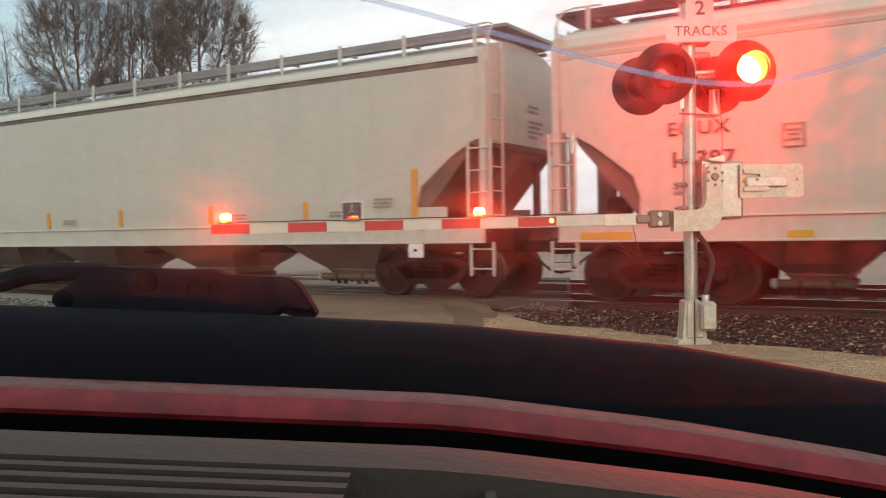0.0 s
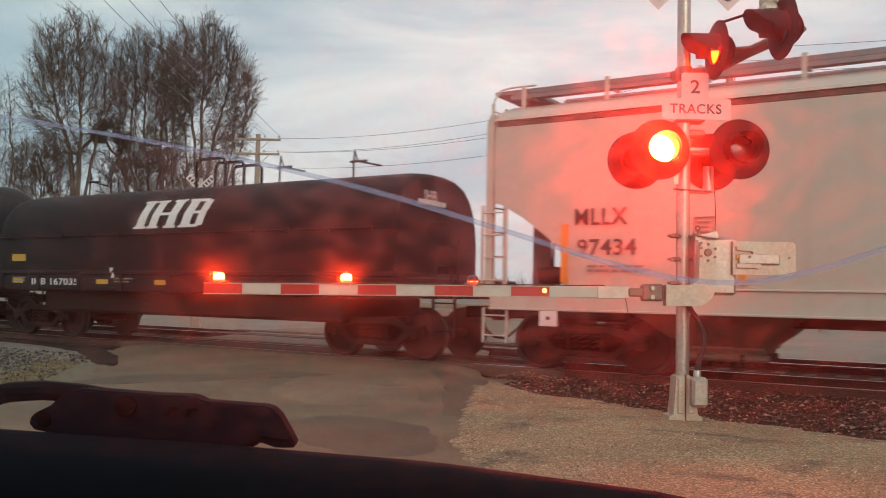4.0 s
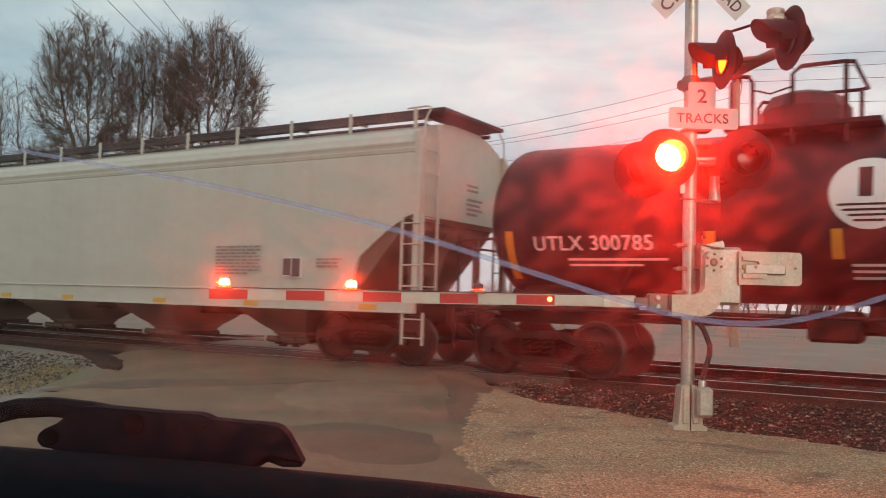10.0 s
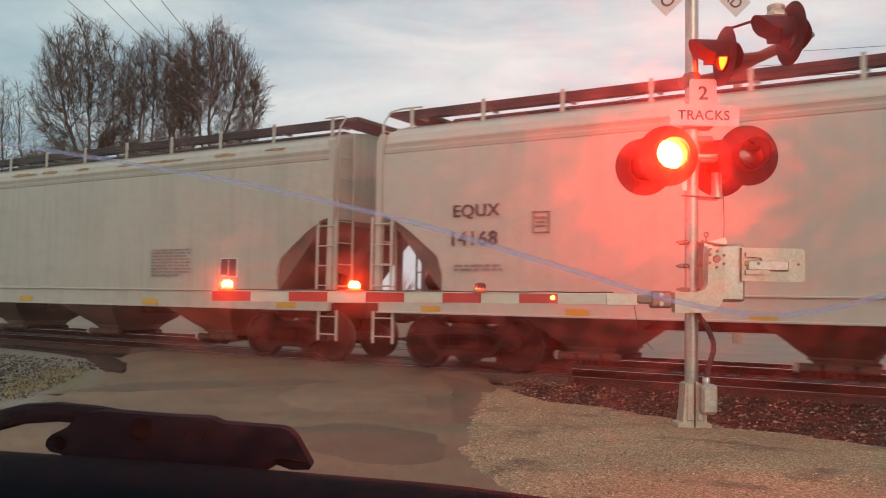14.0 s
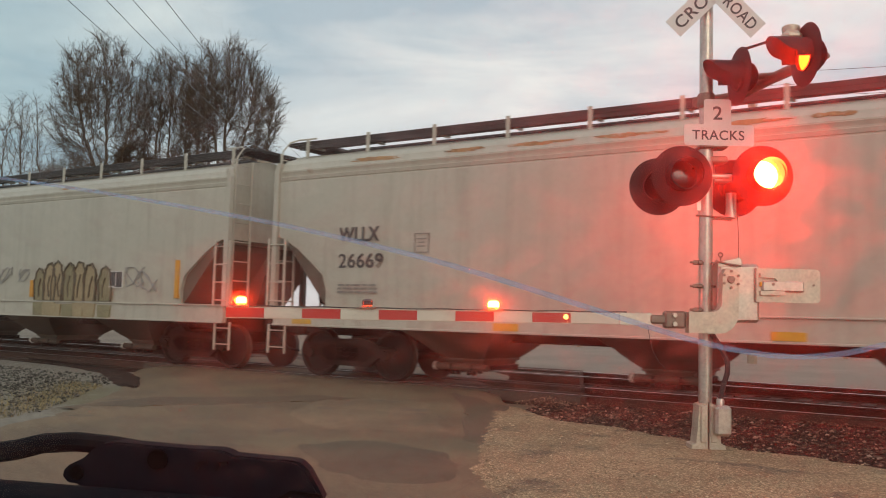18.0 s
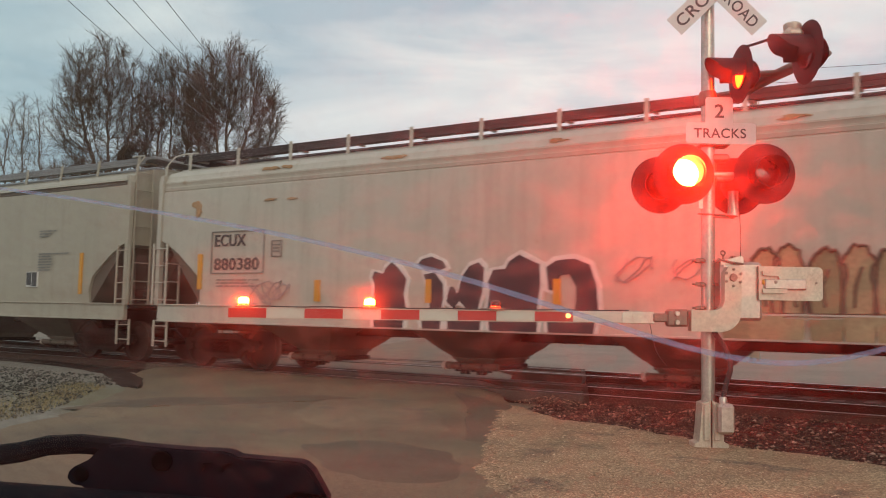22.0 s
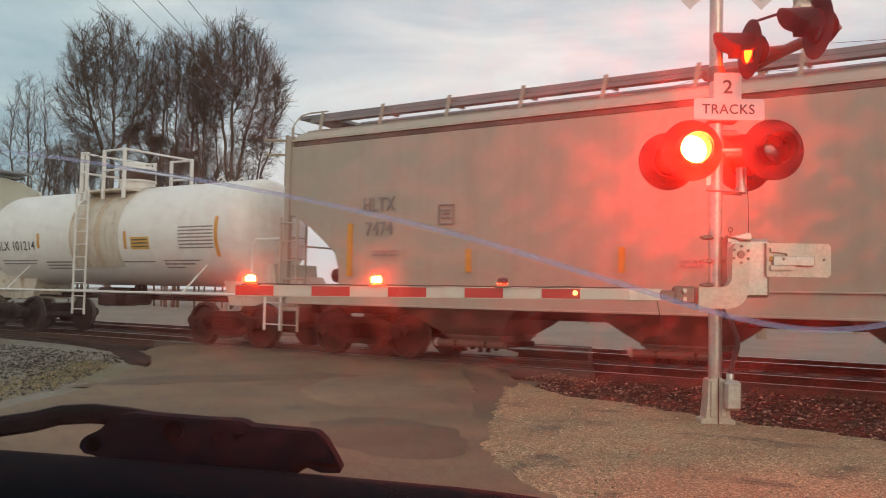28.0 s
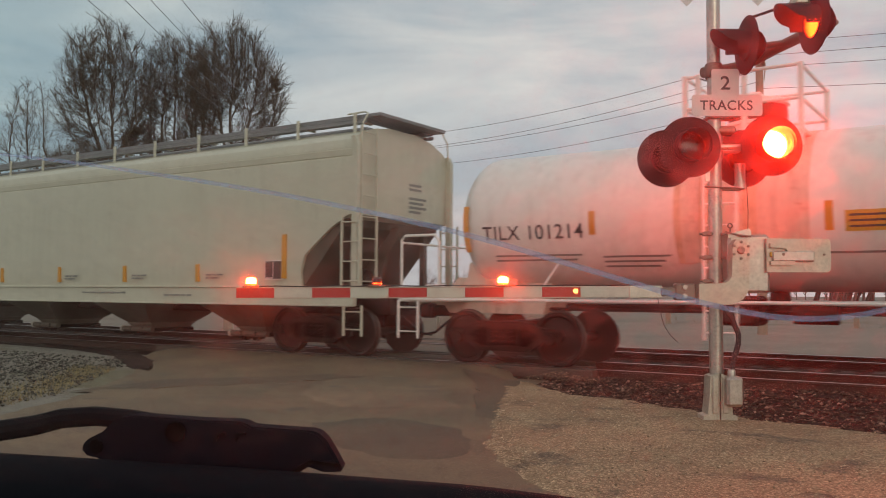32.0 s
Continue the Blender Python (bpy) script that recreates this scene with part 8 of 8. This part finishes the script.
for r in (-0.82, 0.54):
    for f0, f1 in ((0.60, -0.10), (-2.7, -2.0), (-1.1, -1.1)):
        part("roof_pillar", Shape().tube([(r + (-0.1 if r < 0 else 0.1), f0, 0.65), (r, (f0 + f1) / 2, 1.1), (r * 0.94, f1, 1.50)], 0.03, 8), "maroon", car)
tyre = Shape().lathe([(0.19, -0.09), (0.30, -0.10), (0.325, -0.07), (0.33, 0.0), (0.325, 0.07), (0.30, 0.10), (0.19, 0.09)], 28, "x")
rim = Shape().lathe([(0.001, -0.05), (0.06, -0.06), (0.17, -0.04), (0.19, -0.09), (0.19, 0.09), (0.17, 0.04), (0.06, 0.06), (0.001, 0.05)], 24, "x")
tyre_mesh, rim_mesh = tyre.mesh("tyre", "rubber"), rim.mesh("rim", "galv")
for r in (-0.86, 0.57):
    for f in (1.35, -1.9):
        w = new("wheel")
        w.parent = car
        w.matrix_basis = pose(r, f, 0.205)
        part("tyre", tyre_mesh, None, w)
        part("rim", rim_mesh, None, w)

# windshield: clear glass under a film of road dust, which spreads bright lamps into a haze and stands in for lens glare
# too
glass, n, l, bsdf = nodes_of("dusty_windshield_glass")
n.remove(bsdf)
g_out = n["Material Output"]
g_nrm = n.new("ShaderNodeCombineXYZ")
for k, v_ in enumerate((0.53, -0.85, -0.05)):
    g_nrm.inputs[k].default_value = v_
g_last = n.new("ShaderNodeBsdfTransparent")
g_last.inputs["Color"].default_value = (0.97, 0.98, 0.97, 1)
g_sock = g_last.outputs["BSDF"]
g_co, g_spots, g_dirt = n.new("ShaderNodeTexCoord"), n.new("ShaderNodeTexNoise"), n.new("ShaderNodeMapRange")
g_spots.inputs["Scale"].default_value, g_spots.inputs["Detail"].default_value = 90, 3
g_dirt.inputs["From Min"].default_value, g_dirt.inputs["From Max"].default_value = 0.42, 0.66
g_dirt.inputs["To Min"].default_value, g_dirt.inputs["To Max"].default_value = 0.62, 1.75
l.new(g_co.outputs["Object"], g_spots.inputs["Vector"])
l.new(g_spots.outputs["Fac"], g_dirt.inputs["Value"])
# the film is thinned at the top, right and foot to shape the lamps' glare
g_sep, g_high, g_film = n.new("ShaderNodeSeparateXYZ"), n.new("ShaderNodeMapRange"), n.new("ShaderNodeMath")
l.new(g_co.outputs["Object"], g_sep.inputs["Vector"])
l.new(g_sep.outputs["Z"], g_high.inputs["Value"])
g_high.inputs["From Min"].default_value, g_high.inputs["From Max"].default_value = 1.225, 1.275
g_high.inputs["To Min"].default_value, g_high.inputs["To Max"].default_value = 1.0, 0.34
g_film.operation = "MULTIPLY"
g_side, g_both = n.new("ShaderNodeMapRange"), n.new("ShaderNodeMath")
l.new(g_sep.outputs["X"], g_side.inputs["Value"])
g_side.inputs["From Min"].default_value, g_side.inputs["From Max"].default_value = 0.085, 0.15
g_side.inputs["To Min"].default_value, g_side.inputs["To Max"].default_value = 1.0, 0.32
g_both.operation = "MULTIPLY"
l.new(g_high.outputs["Result"], g_both.inputs[0])
l.new(g_side.outputs["Result"], g_both.inputs[1])
l.new(g_dirt.outputs["Result"], g_film.inputs[0])
g_low, g_foot = n.new("ShaderNodeMapRange"), n.new("ShaderNodeMath")
l.new(g_sep.outputs["Z"], g_low.inputs["Value"])
g_low.inputs["From Min"].default_value, g_low.inputs["From Max"].default_value = 1.05, 1.115
g_low.inputs["To Min"].default_value, g_low.inputs["To Max"].default_value = 0.30, 1.0
g_foot.operation = "MULTIPLY"
l.new(g_both.outputs["Value"], g_foot.inputs[0])
l.new(g_low.outputs["Result"], g_foot.inputs[1])
l.new(g_foot.outputs["Value"], g_film.inputs[1])
g_veil = n.new("ShaderNodeMath")
g_veil.operation = "MULTIPLY"
l.new(g_dirt.outputs["Result"], g_veil.inputs[0])
l.new(g_low.outputs["Result"], g_veil.inputs[1])
for ior, rough, share in ((1.010, 0.6, 0.050), (1.03, 0.8, 0.017), (1.08, 0.85, 0.016), (1.15, 0.95, 0.022), (1.40, 1.0, 0.020)):
    g_dust, g_mix, g_share = n.new("ShaderNodeBsdfRefraction"), n.new("ShaderNodeMixShader"), n.new("ShaderNodeMath")
    g_dust.inputs["Roughness"].default_value, g_dust.inputs["IOR"].default_value = rough, ior
    l.new(g_nrm.outputs["Vector"], g_dust.inputs["Normal"])
    g_share.operation, g_share.inputs[1].default_value = "MULTIPLY", share
    l.new((g_film.outputs["Value"] if ior < 1.3 else g_veil.outputs["Value"]), g_share.inputs[0])
    l.new(g_share.outputs["Value"], g_mix.inputs["Fac"])
    l.new(g_sock, g_mix.inputs[1])
    l.new(g_dust.outputs["BSDF"], g_mix.inputs[2])
    g_sock = g_mix.outputs["Shader"]
l.new(g_sock, g_out.inputs["Surface"])
s = Shape().sheet([[(r, 0.63 + (-0.62) * k / 10 + 0.02 * math.sin(math.pi * k / 10), 0.985 + 0.515 * k / 10) for r in (-0.78, -0.4, -0.1, 0.2, 0.5)] for k in range(11)])
pane = part("windshield", s.mesh("windshield", glass), None, car, "clear windshield with a film of dust")
pane.visible_shadow = False

# a pale thin tube stands in for a line reflected in the windshield; it drifts a little
linem, n, l, bsdf = nodes_of("pale_blue_line_reflection")
n.remove(bsdf)
bsdf = n.new("ShaderNodeBsdfTranslucent")
bsdf.inputs["Color"].default_value = (0.36, 0.74, 1.0, 1)
c_clear, c_mix = n.new("ShaderNodeBsdfTransparent"), n.new("ShaderNodeMixShader")
c_mix.inputs["Fac"].default_value = 0.29
l.new(c_clear.outputs["BSDF"], c_mix.inputs[1])
l.new(bsdf.outputs["BSDF"], c_mix.inputs[2])
l.new(c_mix.outputs["Shader"], n["Material Output"].inputs["Surface"])
LINE_PATH = [(-0.205, 0.2995, 1.2445), (-0.1651, 0.3000, 1.2402), (-0.1359, 0.3002, 1.2365), (-0.0756, 0.3007, 1.2272), (-0.0171, 0.3015, 1.2149), (0.0335, 0.3023, 1.2007), (0.0706, 0.3029, 1.1902), (0.0978, 0.3032, 1.1856), (0.1192, 0.3031, 1.1863), (0.1387, 0.3029, 1.1907), (0.1519, 0.3026, 1.1950), (0.1775, 0.3020, 1.2045), (0.21, 0.301, 1.222)]
fine = [tuple(along([(p_[0], p_[2]) for p_ in LINE_PATH], i / 4)) for i in range(4 * (len(LINE_PATH) - 1))]
s = Shape().tube([(x, 0.302, z) for x, z in fine], [0.0005 + 0.00045 * min(1, max(0, (x + 0.2) / 0.2)) for x, z in fine], 8)
reflected_line = part("reflected_line", s.mesh("reflected_line", linem), None, car, "pale blue translucent tube standing in for a line reflected in the windshield")
reflected_line.visible_shadow = False
LINE_DRIFT = [(0, -0.008, 0.000, -0.0254), (1.0, -0.005, 0.000, -0.0227), (2.0, 0.007, 0.000, -0.0075), (3.0, 0.008, 0.0, -0.0023), (3.5, -0.001, 0.0, -0.0026), (5.5, 0.002, 0.0, 0.0016), (6, 0.000, 0.0, 0.0035), (9, 0.003, 0.0, 0.0017), (11, -0.003, 0.0, -0.0033),
              (13, -0.003, 0.000, 0.0002), (13.5, 0.000, 0.0, 0.001), (15.5, 0.007, 0.0, 0.005), (16, 0.008, 0.0, 0.0059), (19, 0.011, 0.0, 0.012), (23, 0.004, 0.0, 0.0076), (25.5, 0.005, 0.0, 0.006), (28, 0.005, 0.0, 0.0042), (32, 0.006, 0.0, 0.0049)]


# ---- what moves ----
FLASH_AT, FLASH_EVERY, FLASH_HALF = 0.37, 1.192, 0.60


def flash_rows(base, right):
    """The lens turns its lit face out and in again; the two sets take turns."""
    rows = []
    lit = right
    turn = 0.0 if lit else 180.0
    rows.append((0.0, pose(*base, 0, 0, turn)))
    k = 0
    while True:
        for c, on in ((FLASH_AT + k * FLASH_EVERY, not right), (FLASH_AT + k * FLASH_EVERY + FLASH_HALF, right)):
            c += (-0.006 if on else 0.019) if right else ((-0.06 if k > 16 else -0.02) if on else 0.069)
            c = min(c, 31.94) if c < 32.05 else c
            if c > 31.95:
                rows.append((32.0, pose(*base, 0, 0, turn)))
                return rows
            for i in range(4):
                rows.append((c - 0.05 + i / 30, pose(*base, 0, 0, turn + 60 * i)))
            turn += 180
        k += 1


def motions():
    for car_, u in MOVERS:
        walk(car_, [(t, pose(u + s_, YC, 0)) for t, s_ in ROLL])
    turns = [k * 0.1333333 for k in range(240)] + [32.0]
    for w_, dx in WHEELS:
        walk(w_, [(t, pose(dx, 0, WHEEL_R, 0, math.degrees(rolled(t) / WHEEL_R), 0)) for t in turns])
    for lens_, base, right in FLASH:
        walk(lens_, flash_rows(base, right))
    walk(reflected_line, [(t, pose(x, y, z)) for t, x, y, z in LINE_DRIFT])


motions()
